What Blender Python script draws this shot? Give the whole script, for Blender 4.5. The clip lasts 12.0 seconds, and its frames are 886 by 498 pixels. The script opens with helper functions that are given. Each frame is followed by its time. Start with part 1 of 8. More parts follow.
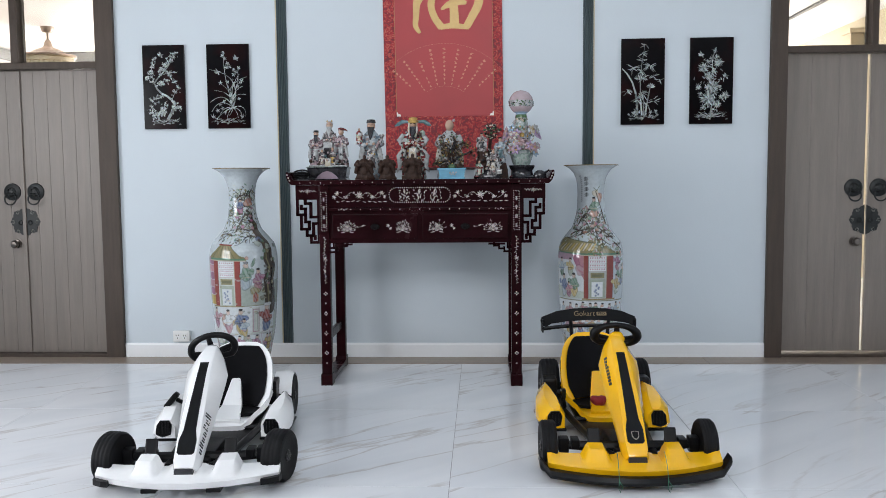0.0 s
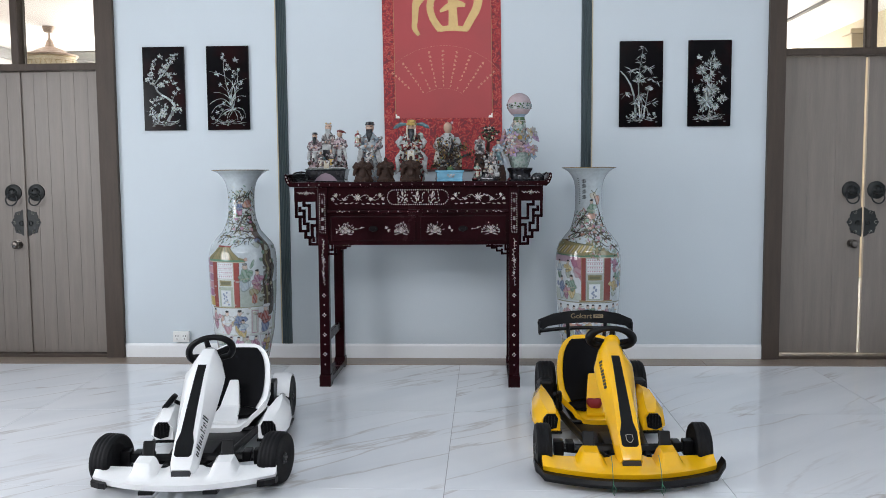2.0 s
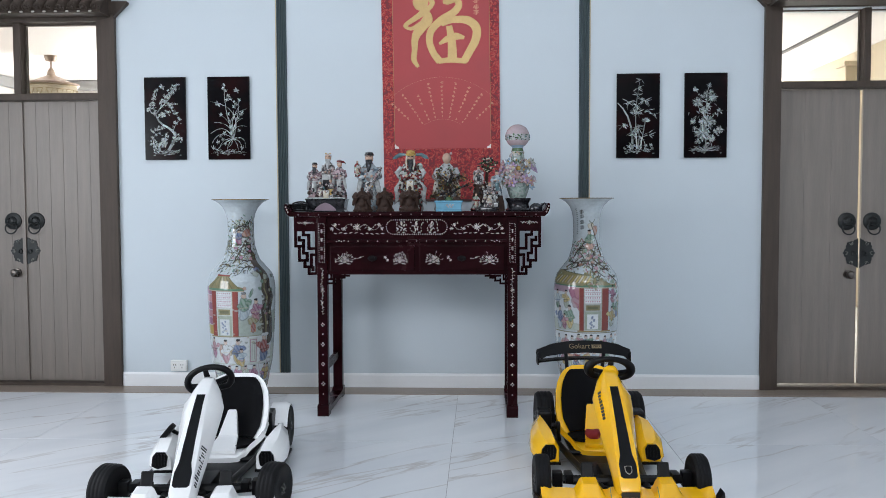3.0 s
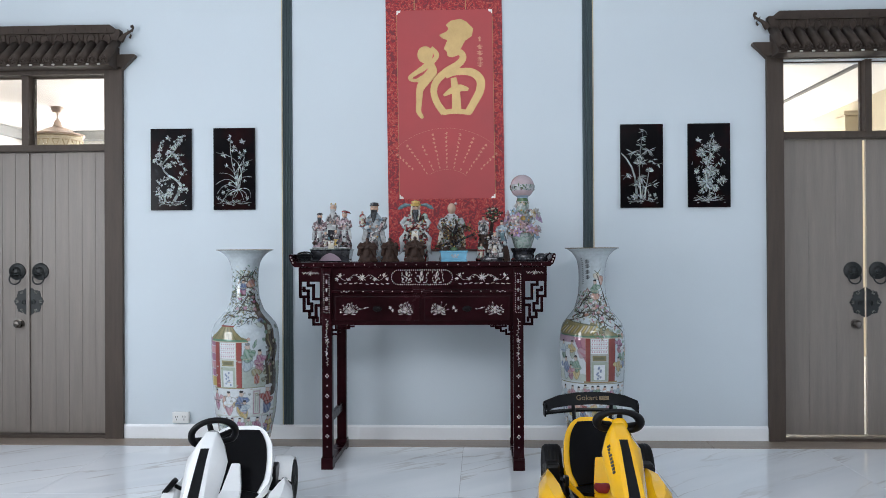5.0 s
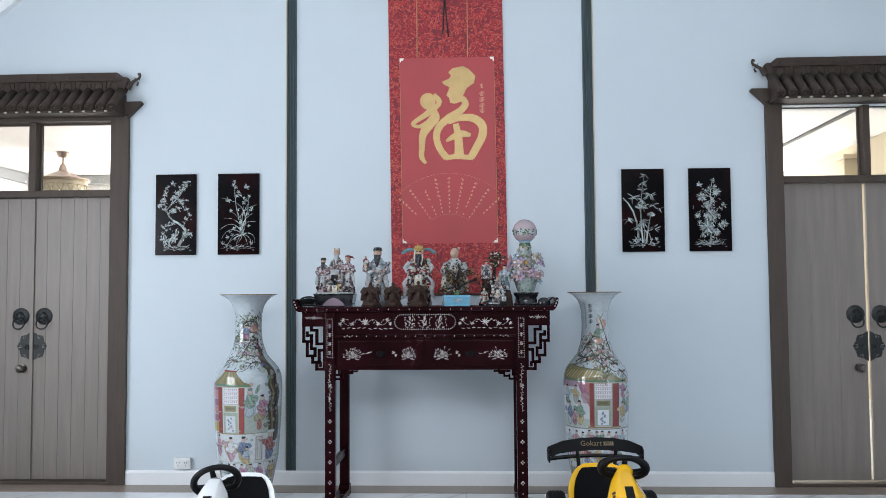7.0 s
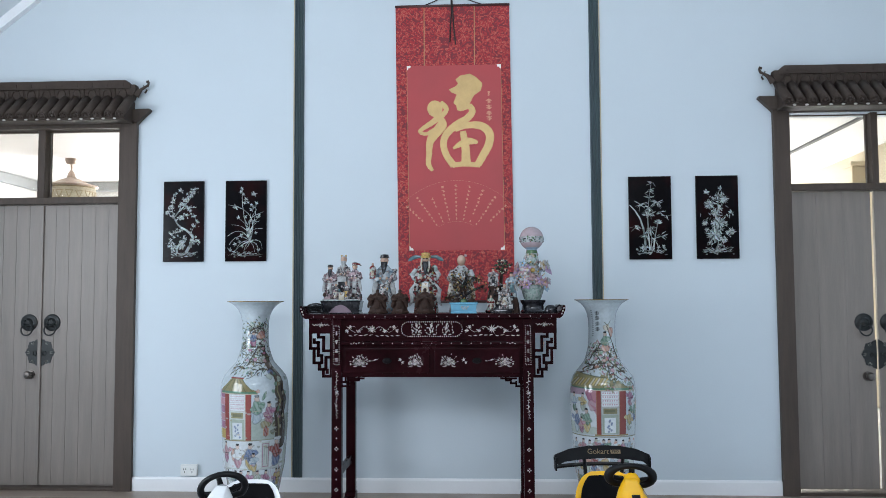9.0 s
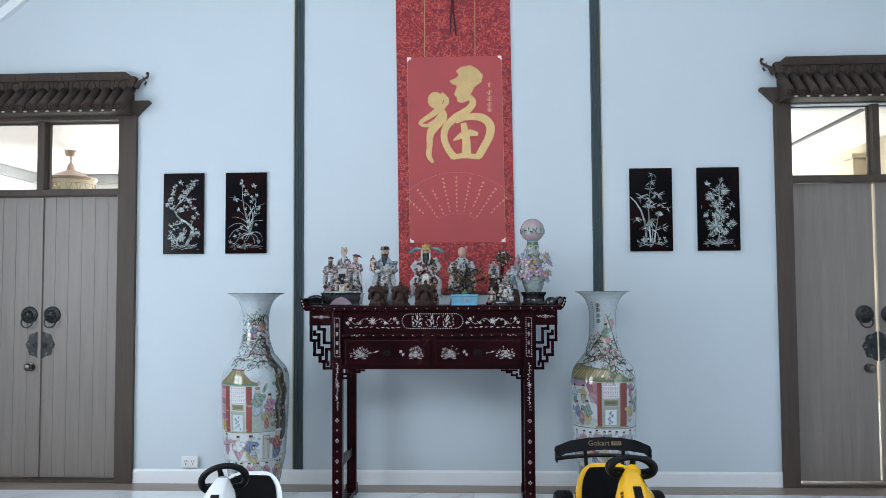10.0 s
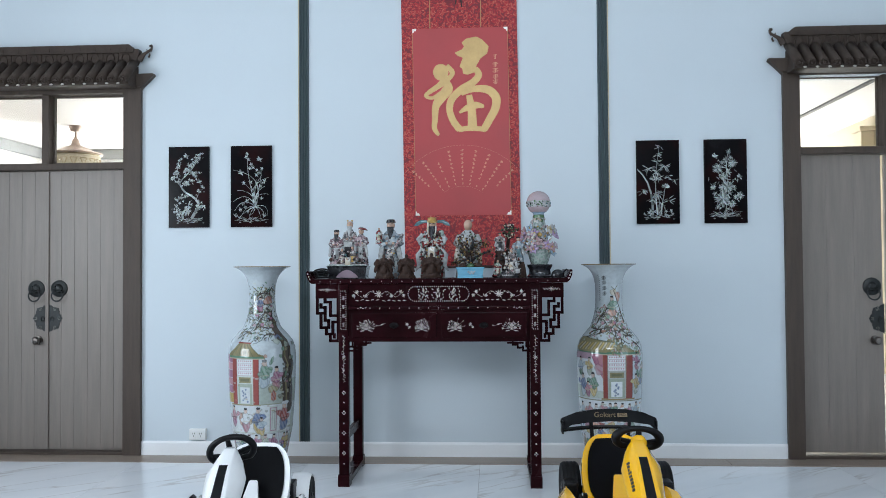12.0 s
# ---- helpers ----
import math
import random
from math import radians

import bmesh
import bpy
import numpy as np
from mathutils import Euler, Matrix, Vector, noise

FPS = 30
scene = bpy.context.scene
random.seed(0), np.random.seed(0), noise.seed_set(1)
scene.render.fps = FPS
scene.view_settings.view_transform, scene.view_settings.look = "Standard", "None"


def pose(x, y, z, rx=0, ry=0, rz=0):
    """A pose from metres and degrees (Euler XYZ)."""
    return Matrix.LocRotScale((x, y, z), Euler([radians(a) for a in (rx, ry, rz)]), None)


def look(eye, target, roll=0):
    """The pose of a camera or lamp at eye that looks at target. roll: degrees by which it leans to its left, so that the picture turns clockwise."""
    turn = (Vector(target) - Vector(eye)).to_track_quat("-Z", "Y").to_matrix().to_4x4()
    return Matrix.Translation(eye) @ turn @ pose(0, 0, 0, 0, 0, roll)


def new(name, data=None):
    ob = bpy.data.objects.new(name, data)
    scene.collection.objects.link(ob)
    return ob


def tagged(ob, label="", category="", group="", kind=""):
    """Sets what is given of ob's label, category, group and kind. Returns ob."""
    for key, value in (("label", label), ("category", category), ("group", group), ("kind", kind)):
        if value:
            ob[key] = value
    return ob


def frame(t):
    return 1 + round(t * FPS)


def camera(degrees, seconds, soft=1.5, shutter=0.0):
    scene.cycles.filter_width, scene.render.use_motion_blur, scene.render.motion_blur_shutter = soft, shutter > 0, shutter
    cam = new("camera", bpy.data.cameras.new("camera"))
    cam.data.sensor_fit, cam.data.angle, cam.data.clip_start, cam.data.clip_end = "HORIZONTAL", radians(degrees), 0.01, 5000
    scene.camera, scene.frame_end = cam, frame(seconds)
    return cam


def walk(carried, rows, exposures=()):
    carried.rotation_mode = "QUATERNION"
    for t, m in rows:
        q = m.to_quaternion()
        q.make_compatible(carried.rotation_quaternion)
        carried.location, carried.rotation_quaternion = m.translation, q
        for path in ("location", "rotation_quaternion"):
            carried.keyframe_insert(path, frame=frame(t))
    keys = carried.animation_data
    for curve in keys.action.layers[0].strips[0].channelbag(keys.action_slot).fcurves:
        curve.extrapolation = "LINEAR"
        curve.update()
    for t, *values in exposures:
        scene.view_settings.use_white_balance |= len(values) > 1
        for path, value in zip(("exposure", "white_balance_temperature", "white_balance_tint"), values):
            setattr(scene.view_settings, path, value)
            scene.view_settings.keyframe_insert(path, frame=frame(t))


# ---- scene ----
cam = camera(54.9, 12.0, soft=0.8)
PATH = [
    (0, (0.327, -6.12, 1.283), (0.238, -4.128, 1.122), -0.5),
    (0.5, (0.341, -6.125, 1.305), (0.253, -4.134, 1.14), -0.5),
    (1, (0.348, -6.13, 1.316), (0.262, -4.138, 1.15), -0.4),
    (1.5, (0.355, -6.132, 1.308), (0.264, -4.141, 1.139), -0.4),
    (2, (0.357, -6.138, 1.311), (0.262, -4.147, 1.145), -0.4),
    (2.5, (0.359, -6.15, 1.31), (0.265, -4.157, 1.171), -0.3),
    (3, (0.348, -6.16, 1.325), (0.26, -4.164, 1.224), -0.2),
    (5, (0.321, -6.147, 1.34), (0.231, -4.149, 1.351), -0.3),
    (5.5, (0.325, -6.155, 1.353), (0.226, -4.158, 1.389), -0.4),
    (6, (0.312, -6.161, 1.342), (0.219, -4.165, 1.41), -0.3),
    (6.5, (0.305, -6.166, 1.347), (0.214, -4.17, 1.44), -0.3),
    (7, (0.313, -6.17, 1.357), (0.22, -4.175, 1.466), -0.4),
    (7.5, (0.319, -6.175, 1.354), (0.222, -4.181, 1.474), -0.3),
    (9.5, (0.309, -6.172, 1.361), (0.2, -4.179, 1.486), -0.3),
    (10, (0.306, -6.164, 1.355), (0.198, -4.17, 1.463), -0.3),
    (10.5, (0.293, -6.159, 1.341), (0.186, -4.164, 1.429), -0.3),
    (11, (0.291, -6.154, 1.338), (0.18, -4.158, 1.406), -0.3),
    (11.5, (0.289, -6.153, 1.335), (0.174, -4.157, 1.393), -0.3),
    (12, (0.299, -6.154, 1.337), (0.179, -4.159, 1.388), -0.4),
]
EXPOSURES = [(0.0, -0.04, 6620, 13), (2.5, -0.04, 6550, 13), (3.0, -0.06, 6380, 12), (5.5, 0.0, 6350, 12), (7.5, 0.03, 6240, 11), (9.5, 0.0, 6030, 9), (12.0, -0.02, 6050, 8)]
walk(cam, [(t, look(eye, target, roll)) for t, eye, target, roll in PATH], EXPOSURES)

X0, X1, YB = -4.45, 4.75, -8.6          # side walls and the wall behind the camera

# ---- world, sun, large lights ----
world = bpy.data.worlds.new("world")
scene.world = world
world.use_nodes = True
wn = world.node_tree.nodes
sky = wn.new("ShaderNodeTexSky")
sky.sky_type, sky.sun_disc = "NISHITA", False
sky.sun_elevation, sky.sun_rotation = radians(48), radians(9)
wn["Background"].inputs["Strength"].default_value = 0.12
world.node_tree.links.new(sky.outputs["Color"], wn["Background"].inputs["Color"])


def lamp(name, kind, m, energy, color=(1, 1, 1), size=None):
    data = bpy.data.lights.new(name, kind)
    data.energy, data.color = energy, color
    if kind == "AREA":
        data.shape, data.size, data.size_y = "RECTANGLE", *size
    ob = new(name, data)
    ob.matrix_world = m
    return ob


sun = lamp("sun", "SUN", look((0, 0, 0), (-0.10, -0.66, -0.743)), 3.0, (1.0, 0.95, 0.88))
sun.data.angle = radians(0.5)
# daylight of assumed side windows; east and gable (behind the camera) are added fill
lamp("window_light_west", "AREA", look((X0 + 0.04, -4.0, 1.85), (0.0, -3.6, 1.75)), 134, (0.93, 0.97, 1.0), (3.2, 1.5))
lamp("fill_light_east", "AREA", look((X1 - 0.04, -4.4, 1.85), (0.0, -4.0, 1.75)), 24, (0.93, 0.97, 1.0), (3.2, 1.5))
# added lamp in an unseen opening, to brighten the upper wall
lamp("fill_light_gable", "AREA", look((0.3, YB + 0.05, 4.0), (0.0, 0.0, 3.4)), 172, (0.93, 0.97, 1.0), (3.8, 1.6))
# lamps added out of sight, as daylight to brighten the rooms beyond the doors
lamp("room_light_west", "AREA", look((-3.6, 7.15, 1.7), (-3.6, 0.0, 2.6)), 430, (1.0, 0.98, 0.94), (5.0, 1.8))
lamp("room_light_east", "AREA", look((3.4, 9.85, 1.6), (3.4, 0.0, 2.4)), 640, (1.0, 0.98, 0.94), (3.2, 2.2))

# ---- materials ----
MATS = {}


def nodes_of(name):
    m = bpy.data.materials.new(name)
    m.use_nodes = True
    nt = m.node_tree
    return m, nt, nt.nodes["Principled BSDF"]


def mat(name, color, rough=0.5, metal=0.0, vary=0.12, scale=6.0, bump=0.0, bump_scale=60.0, coat=0.0, stretch=(1, 1, 1), spec=0.5):
    """A plain surface with variation at two scales, wear in the gloss and fine relief."""
    if name in MATS:
        return MATS[name]
    m, nt, b = nodes_of(name)
    n, link = nt.nodes, nt.links.new
    tc = n.new("ShaderNodeTexCoord")
    mp = n.new("ShaderNodeMapping")
    mp.inputs["Scale"].default_value = stretch
    link(tc.outputs["Object"], mp.inputs["Vector"])
    big, fine = n.new("ShaderNodeTexNoise"), n.new("ShaderNodeTexNoise")
    big.inputs["Scale"].default_value, big.inputs["Detail"].default_value = scale, 4
    fine.inputs["Scale"].default_value, fine.inputs["Detail"].default_value = bump_scale, 5
    link(mp.outputs["Vector"], big.inputs["Vector"])
    link(mp.outputs["Vector"], fine.inputs["Vector"])
    mix = n.new("ShaderNodeMath")
    mix.operation = "MULTIPLY_ADD"
    mix.inputs[1].default_value = 0.35
    link(fine.outputs["Fac"], mix.inputs[0])
    link(big.outputs["Fac"], mix.inputs[2])
    ramp = n.new("ShaderNodeValToRGB")
    e = ramp.color_ramp.elements
    e[0].position, e[1].position = 0.4, 0.95
    e[0].color = (*[c * (1 - vary) for c in color], 1)
    e[1].color = (*[min(1, c * (1 + vary)) for c in color], 1)
    link(mix.outputs[0], ramp.inputs["Fac"])
    link(ramp.outputs["Color"], b.inputs["Base Color"])
    rr = n.new("ShaderNodeMapRange")
    rr.inputs["To Min"].default_value, rr.inputs["To Max"].default_value = max(0.02, rough * 0.8), min(1, rough * 1.2)
    link(big.outputs["Fac"], rr.inputs["Value"])
    link(rr.outputs["Result"], b.inputs["Roughness"])
    b.inputs["Metallic"].default_value = metal
    b.inputs["Coat Weight"].default_value = coat
    b.inputs["Specular IOR Level"].default_value = spec
    if bump:
        bp = n.new("ShaderNodeBump")
        bp.inputs["Strength"].default_value, bp.inputs["Distance"].default_value = bump, 0.004
        link(fine.outputs["Fac"], bp.inputs["Height"])
        link(bp.outputs["Normal"], b.inputs["Normal"])
    MATS[name] = m
    return m


def patterned(name, colors, scale, rough=0.2):
    """Glaze with small patches of several colours."""
    m, nt, b = nodes_of(name)
    n, link = nt.nodes, nt.links.new
    tc, vo = n.new("ShaderNodeTexCoord"), n.new("ShaderNodeTexVoronoi")
    wob, add = n.new("ShaderNodeTexNoise"), n.new("ShaderNodeVectorMath")
    wob.inputs["Scale"].default_value = scale * 0.8
    add.operation = "MULTIPLY_ADD"
    add.inputs[1].default_value = (0.02, 0.02, 0.02)
    vo.inputs["Scale"].default_value = scale
    link(tc.outputs["Object"], wob.inputs["Vector"])
    link(wob.outputs["Color"], add.inputs[0])
    link(tc.outputs["Object"], add.inputs[2])
    link(add.outputs[0], vo.inputs["Vector"])
    sep, ramp = n.new("ShaderNodeSeparateColor"), n.new("ShaderNodeValToRGB")
    link(vo.outputs["Color"], sep.inputs[0])
    ramp.color_ramp.interpolation = "CONSTANT"
    e = ramp.color_ramp.elements
    for i, c in enumerate(colors):
        k = e[i] if i < 2 else e.new(0.99)
        k.position, k.color = i / len(colors), (*c, 1)
    link(sep.outputs[0], ramp.inputs["Fac"])
    link(ramp.outputs["Color"], b.inputs["Base Color"])
    b.inputs["Roughness"].default_value, b.inputs["Coat Weight"].default_value = rough, 0.2
    bp = n.new("ShaderNodeBump")
    bp.inputs["Strength"].default_value, bp.inputs["Distance"].default_value = 0.5, 0.004
    link(vo.outputs["Distance"], bp.inputs["Height"])
    link(bp.outputs["Normal"], b.inputs["Normal"])
    return m


def shell_mat(name, dark, light):
    """Mother-of-pearl: every piece of shell has its own tone."""
    m, nt, b = nodes_of(name)
    n, link = nt.nodes, nt.links.new
    geo, ramp = n.new("ShaderNodeNewGeometry"), n.new("ShaderNodeValToRGB")
    e = ramp.color_ramp.elements
    e[0].color, e[1].color = (*dark, 1), (*light, 1)
    link(geo.outputs["Random Per Island"], ramp.inputs["Fac"])
    tc, no, mx = n.new("ShaderNodeTexCoord"), n.new("ShaderNodeTexNoise"), n.new("ShaderNodeMix")
    no.inputs["Scale"].default_value = 160
    link(tc.outputs["Object"], no.inputs["Vector"])
    mx.data_type, mx.blend_type = "RGBA", "MULTIPLY"
    mx.inputs["Factor"].default_value = 0.7
    link(ramp.outputs["Color"], mx.inputs["A"])
    link(no.outputs["Color"], mx.inputs["B"])
    link(mx.outputs["Result"], b.inputs["Base Color"])
    b.inputs["Roughness"].default_value = 0.3
    return m


def marble_mat():
    m, nt, b = nodes_of("marble")
    n, link = nt.nodes, nt.links.new
    geo, info = n.new("ShaderNodeNewGeometry"), n.new("ShaderNodeObjectInfo")
    off = n.new("ShaderNodeVectorMath")
    off.operation = "MULTIPLY_ADD"
    comb = n.new("ShaderNodeCombineXYZ")
    for k, f in enumerate((1.7, 3.1, 5.3)):
        mm = n.new("ShaderNodeMath")
        mm.operation = "MULTIPLY"
        mm.inputs[1].default_value = f
        link(info.outputs["Random"], mm.inputs[0])
        link(mm.outputs[0], comb.inputs[k])
    off.inputs[1].default_value = (1, 1, 1)
    link(geo.outputs["Position"], off.inputs[0])
    link(comb.outputs[0], off.inputs[2])
    mp = n.new("ShaderNodeMapping")
    mp.vector_type = "TEXTURE"
    mp.inputs["Rotation"].default_value = (0, 0, radians(40))
    mp.inputs["Scale"].default_value = (3.4, 0.50, 1)
    link(off.outputs[0], mp.inputs["Vector"])
    wob = n.new("ShaderNodeTexNoise")
    wob.inputs["Scale"].default_value, wob.inputs["Detail"].default_value = 1.6, 6
    link(mp.outputs[0], wob.inputs["Vector"])
    # thin veins: the zero line of a stretched noise
    sub, ab = n.new("ShaderNodeMath"), n.new("ShaderNodeMath")
    sub.operation, ab.operation = "SUBTRACT", "ABSOLUTE"
    sub.inputs[1].default_value = 0.5
    link(wob.outputs["Fac"], sub.inputs[0])
    link(sub.outputs[0], ab.inputs[0])
    vein = n.new("ShaderNodeValToRGB")
    e = vein.color_ramp.elements
    e[0].position, e[0].color = 0.0, (1, 1, 1, 1)
    e[1].position, e[1].color = 0.016, (0, 0, 0, 1)
    link(ab.outputs[0], vein.inputs["Fac"])
    gate = n.new("ShaderNodeTexNoise")
    gate.inputs["Scale"].default_value, gate.inputs["Detail"].default_value = 1.1, 2
    link(off.outputs[0], gate.inputs["Vector"])
    gr = n.new("ShaderNodeMapRange")
    gr.inputs["From Min"].default_value, gr.inputs["From Max"].default_value = 0.36, 0.56
    link(gate.outputs["Fac"], gr.inputs["Value"])
    mul = n.new("ShaderNodeMath")
    mul.operation = "MULTIPLY"
    link(vein.outputs["Color"], mul.inputs[0])
    link(gr.outputs["Result"], mul.inputs[1])
    cloud = n.new("ShaderNodeTexNoise")
    cloud.inputs["Scale"].default_value, cloud.inputs["Detail"].default_value = 2.2, 5
    link(mp.outputs[0], cloud.inputs["Vector"])
    base = n.new("ShaderNodeValToRGB")
    e = base.color_ramp.elements
    e[0].position, e[0].color = 0.3, (0.76, 0.78, 0.81, 1)
    e[1].position, e[1].color = 0.62, (0.84, 0.85, 0.87, 1)
    link(cloud.outputs["Fac"], base.inputs["Fac"])
    mx = n.new("ShaderNodeMix")
    mx.data_type = "RGBA"
    link(mul.outputs[0], mx.inputs["Factor"])
    link(base.outputs["Color"], mx.inputs["A"])
    mx.inputs["B"].default_value = (0.60, 0.57, 0.56, 1)
    link(mx.outputs["Result"], b.inputs["Base Color"])
    b.inputs["Roughness"].default_value = 0.04
    return m


def brocade_mat():
    m, nt, b = nodes_of("brocade")
    n, link = nt.nodes, nt.links.new
    tc = n.new("ShaderNodeTexCoord")
    wob = n.new("ShaderNodeTexNoise")
    wob.inputs["Scale"].default_value, wob.inputs["Detail"].default_value, wob.inputs["Distortion"].default_value = 26, 3, 2.2
    link(tc.outputs["Object"], wob.inputs["Vector"])
    ramp = n.new("ShaderNodeValToRGB")
    e = ramp.color_ramp.elements
    e[0].position, e[0].color = 0.42, (0.17, 0.016, 0.024, 1)
    e[1].position, e[1].color = 0.5, (0.36, 0.012, 0.02, 1)
    for p, c in ((0.56, (0.42, 0.03, 0.03, 1)), (0.6, (0.52, 0.16, 0.10, 1)), (0.63, (0.38, 0.014, 0.02, 1))):
        k = e.new(p)
        k.color = c
    link(wob.outputs["Fac"], ramp.inputs["Fac"])
    link(ramp.outputs["Color"], b.inputs["Base Color"])
    b.inputs["Roughness"].default_value = 0.6
    bp = n.new("ShaderNodeBump")
    bp.inputs["Strength"].default_value, bp.inputs["Distance"].default_value = 0.3, 0.002
    link(wob.outputs["Fac"], bp.inputs["Height"])
    link(bp.outputs["Normal"], b.inputs["Normal"])
    return m


def glass_mat():
    m, nt, b = nodes_of("clear_glass")
    b.inputs["Transmission Weight"].default_value = 1.0
    b.inputs["Roughness"].default_value = 0.0
    b.inputs["IOR"].default_value = 1.1
    return m


M_WALL = mat("wall_paint", (0.60, 0.66, 0.70), 0.6, vary=0.03, scale=1.2, bump=0.12, bump_scale=120)
M_CEIL = mat("ceiling_paint", (0.72, 0.76, 0.79), 0.7, vary=0.03, scale=1.0, bump=0.1, bump_scale=100)
M_TRIM = mat("white_trim", (0.86, 0.87, 0.88), 0.4, vary=0.04, scale=2.0)
M_STRIP = mat("slate_green_strip", (0.085, 0.115, 0.125), 0.5, vary=0.15, scale=8, stretch=(8, 8, 0.6))
M_GOLD_EDGE = mat("cream_edge", (0.55, 0.46, 0.30), 0.4)
M_FRAME = mat("frame_wood", (0.070, 0.052, 0.041), 0.55, spec=0.3, vary=0.22, scale=4, bump=0.2, bump_scale=40, stretch=(8, 8, 0.7))
M_LEAF_DOOR = mat("door_wood", (0.215, 0.182, 0.158), 0.42, vary=0.13, scale=3, bump=0.15, bump_scale=35, stretch=(7, 7, 0.5))
M_ROOF = mat("roof_brown", (0.056, 0.041, 0.033), 0.75, spec=0.25, vary=0.25, scale=14, bump=0.25, bump_scale=70)
M_BORDER = mat("border_wood", (0.27, 0.21, 0.165), 0.35, vary=0.2, scale=3, bump=0.1, stretch=(0.6, 8, 8))
M_MARBLE = marble_mat()
M_GROUT = mat("grout", (0.30, 0.30, 0.30), 0.8, vary=0.1)
M_BRONZE = mat("dark_bronze", (0.014, 0.016, 0.016), 0.42, 0.2, vary=0.3, scale=30, bump=0.3, bump_scale=90)
M_GLASS = glass_mat()
M_CREAM = mat("cream_plaster", (0.56, 0.48, 0.34), 0.7, vary=0.06)
M_GREY = mat("grey_beam", (0.10, 0.10, 0.10), 0.6)
M_OUTLET = mat("outlet_plastic", (0.80, 0.80, 0.78), 0.3, vary=0.02)
M_BLACK = mat("black_plastic", (0.007, 0.007, 0.008), 0.36, spec=0.2, vary=0.3, scale=20, bump=0.1, bump_scale=200)


# ---- mesh helpers ----
def part(name, bm, material, parent=None, label="", smooth=False):
    """One bmesh as one mesh object, under a thing or a part; material may be a list."""
    me = bpy.data.meshes.new(name)
    bmesh.ops.recalc_face_normals(bm, faces=bm.faces[:])
    if smooth:
        for f in bm.faces:
            f.smooth = True
        for ed in bm.edges:
            if len(ed.link_faces) == 2 and ed.calc_face_angle(0) > radians(38):
                ed.smooth = False
    bm.to_mesh(me)
    bm.free()
    for mm in material if isinstance(material, (list, tuple)) else [material]:
        me.materials.append(mm)
    ob = new(name, me)
    if parent:
        ob.parent = parent
    if label:
        ob["label"] = label
    return ob


def thing(name, m, label, category, group="", kind=""):
    ob = new(name)
    ob.empty_display_size = 0.1
    ob.matrix_world = m
    return tagged(ob, label, category, group, kind)


def bx(bm, x0, x1, y0, y1, z0, z1, bev=0.0, mi=0, m=None):
    """A box between two corners, with bevelled edges."""
    r = bmesh.ops.create_cube(bm, size=1.0)
    vs = r["verts"]
    for v in vs:
        v.co = Vector(((x0 + x1) / 2 + v.co.x * (x1 - x0), (y0 + y1) / 2 + v.co.y * (y1 - y0), (z0 + z1) / 2 + v.co.z * (z1 - z0)))
        if m:
            v.co = m @ v.co
    fs = {f for v in vs for f in v.link_faces}
    for f in fs:
        f.material_index = mi
    if bev:
        es = list({e for v in vs for e in v.link_edges})
        bmesh.ops.bevel(bm, geom=es, offset=bev, segments=2, affect="EDGES", profile=0.6)
    return bm


def tube(bm, pts, r, n=8, mi=0, closed=False, flat=None):
    """A tube along points; r is one radius or one for each point; flat squashes it along a direction."""
    pts = [Vector(p) for p in pts]
    rs = r if isinstance(r, (list, tuple)) else [r] * len(pts)
    rings, ref = [], None
    for i, p in enumerate(pts):
        a = pts[i - 1] if (i > 0 or closed) else p
        b = pts[(i + 1) % len(pts)] if (i < len(pts) - 1 or closed) else p
        d = (b - a).normalized()
        if ref is None:
            ref = d.orthogonal().normalized()
        ref = (ref - d * ref.dot(d)).normalized()
        q = d.cross(ref)
        ring = []
        for k in range(n):
            an = 2 * math.pi * k / n
            o = (ref * math.cos(an) + q * math.sin(an)) * rs[i]
            if flat:
                fv = Vector(flat[:3])
                o -= fv * o.dot(fv) * (1 - flat[3])
            ring.append(bm.verts.new(p + o))
        rings.append(ring)
    last = len(rings) if closed else len(rings) - 1
    for i in range(last):
        A, B = rings[i], rings[(i + 1) % len(rings)]
        for k in range(n):
            f = bm.faces.new((A[k], A[(k + 1) % n], B[(k + 1) % n], B[k]))
            f.material_index = mi
            f.smooth = True
    if not closed:
        for ring in (rings[0], rings[-1]):
            try:
                bm.faces.new(ring).material_index = mi
            except ValueError:
                pass
    return bm


def lathe(bm, prof, n=32, at=(0, 0, 0), mi=0, wave=None, sx=1.0, sy=1.0):
    """Turns a profile of (radius, height) about a vertical axis; wave(angle, height) scales the radius."""
    rings = []
    for r, z in prof:
        ring = []
        for k in range(n):
            a = 2 * math.pi * k / n
            rr = r * (wave(a, z) if wave else 1)
            ring.append(bm.verts.new((at[0] + rr * math.cos(a) * sx, at[1] + rr * math.sin(a) * sy, at[2] + z)))
        rings.append(ring)
    for A, B in zip(rings, rings[1:]):
        for k in range(n):
            f = bm.faces.new((A[k], A[(k + 1) % n], B[(k + 1) % n], B[k]))
            f.material_index, f.smooth = mi, True
    for ring in (rings[0], rings[-1]):
        f = bm.faces.new(ring)
        f.material_index = mi
    return bm


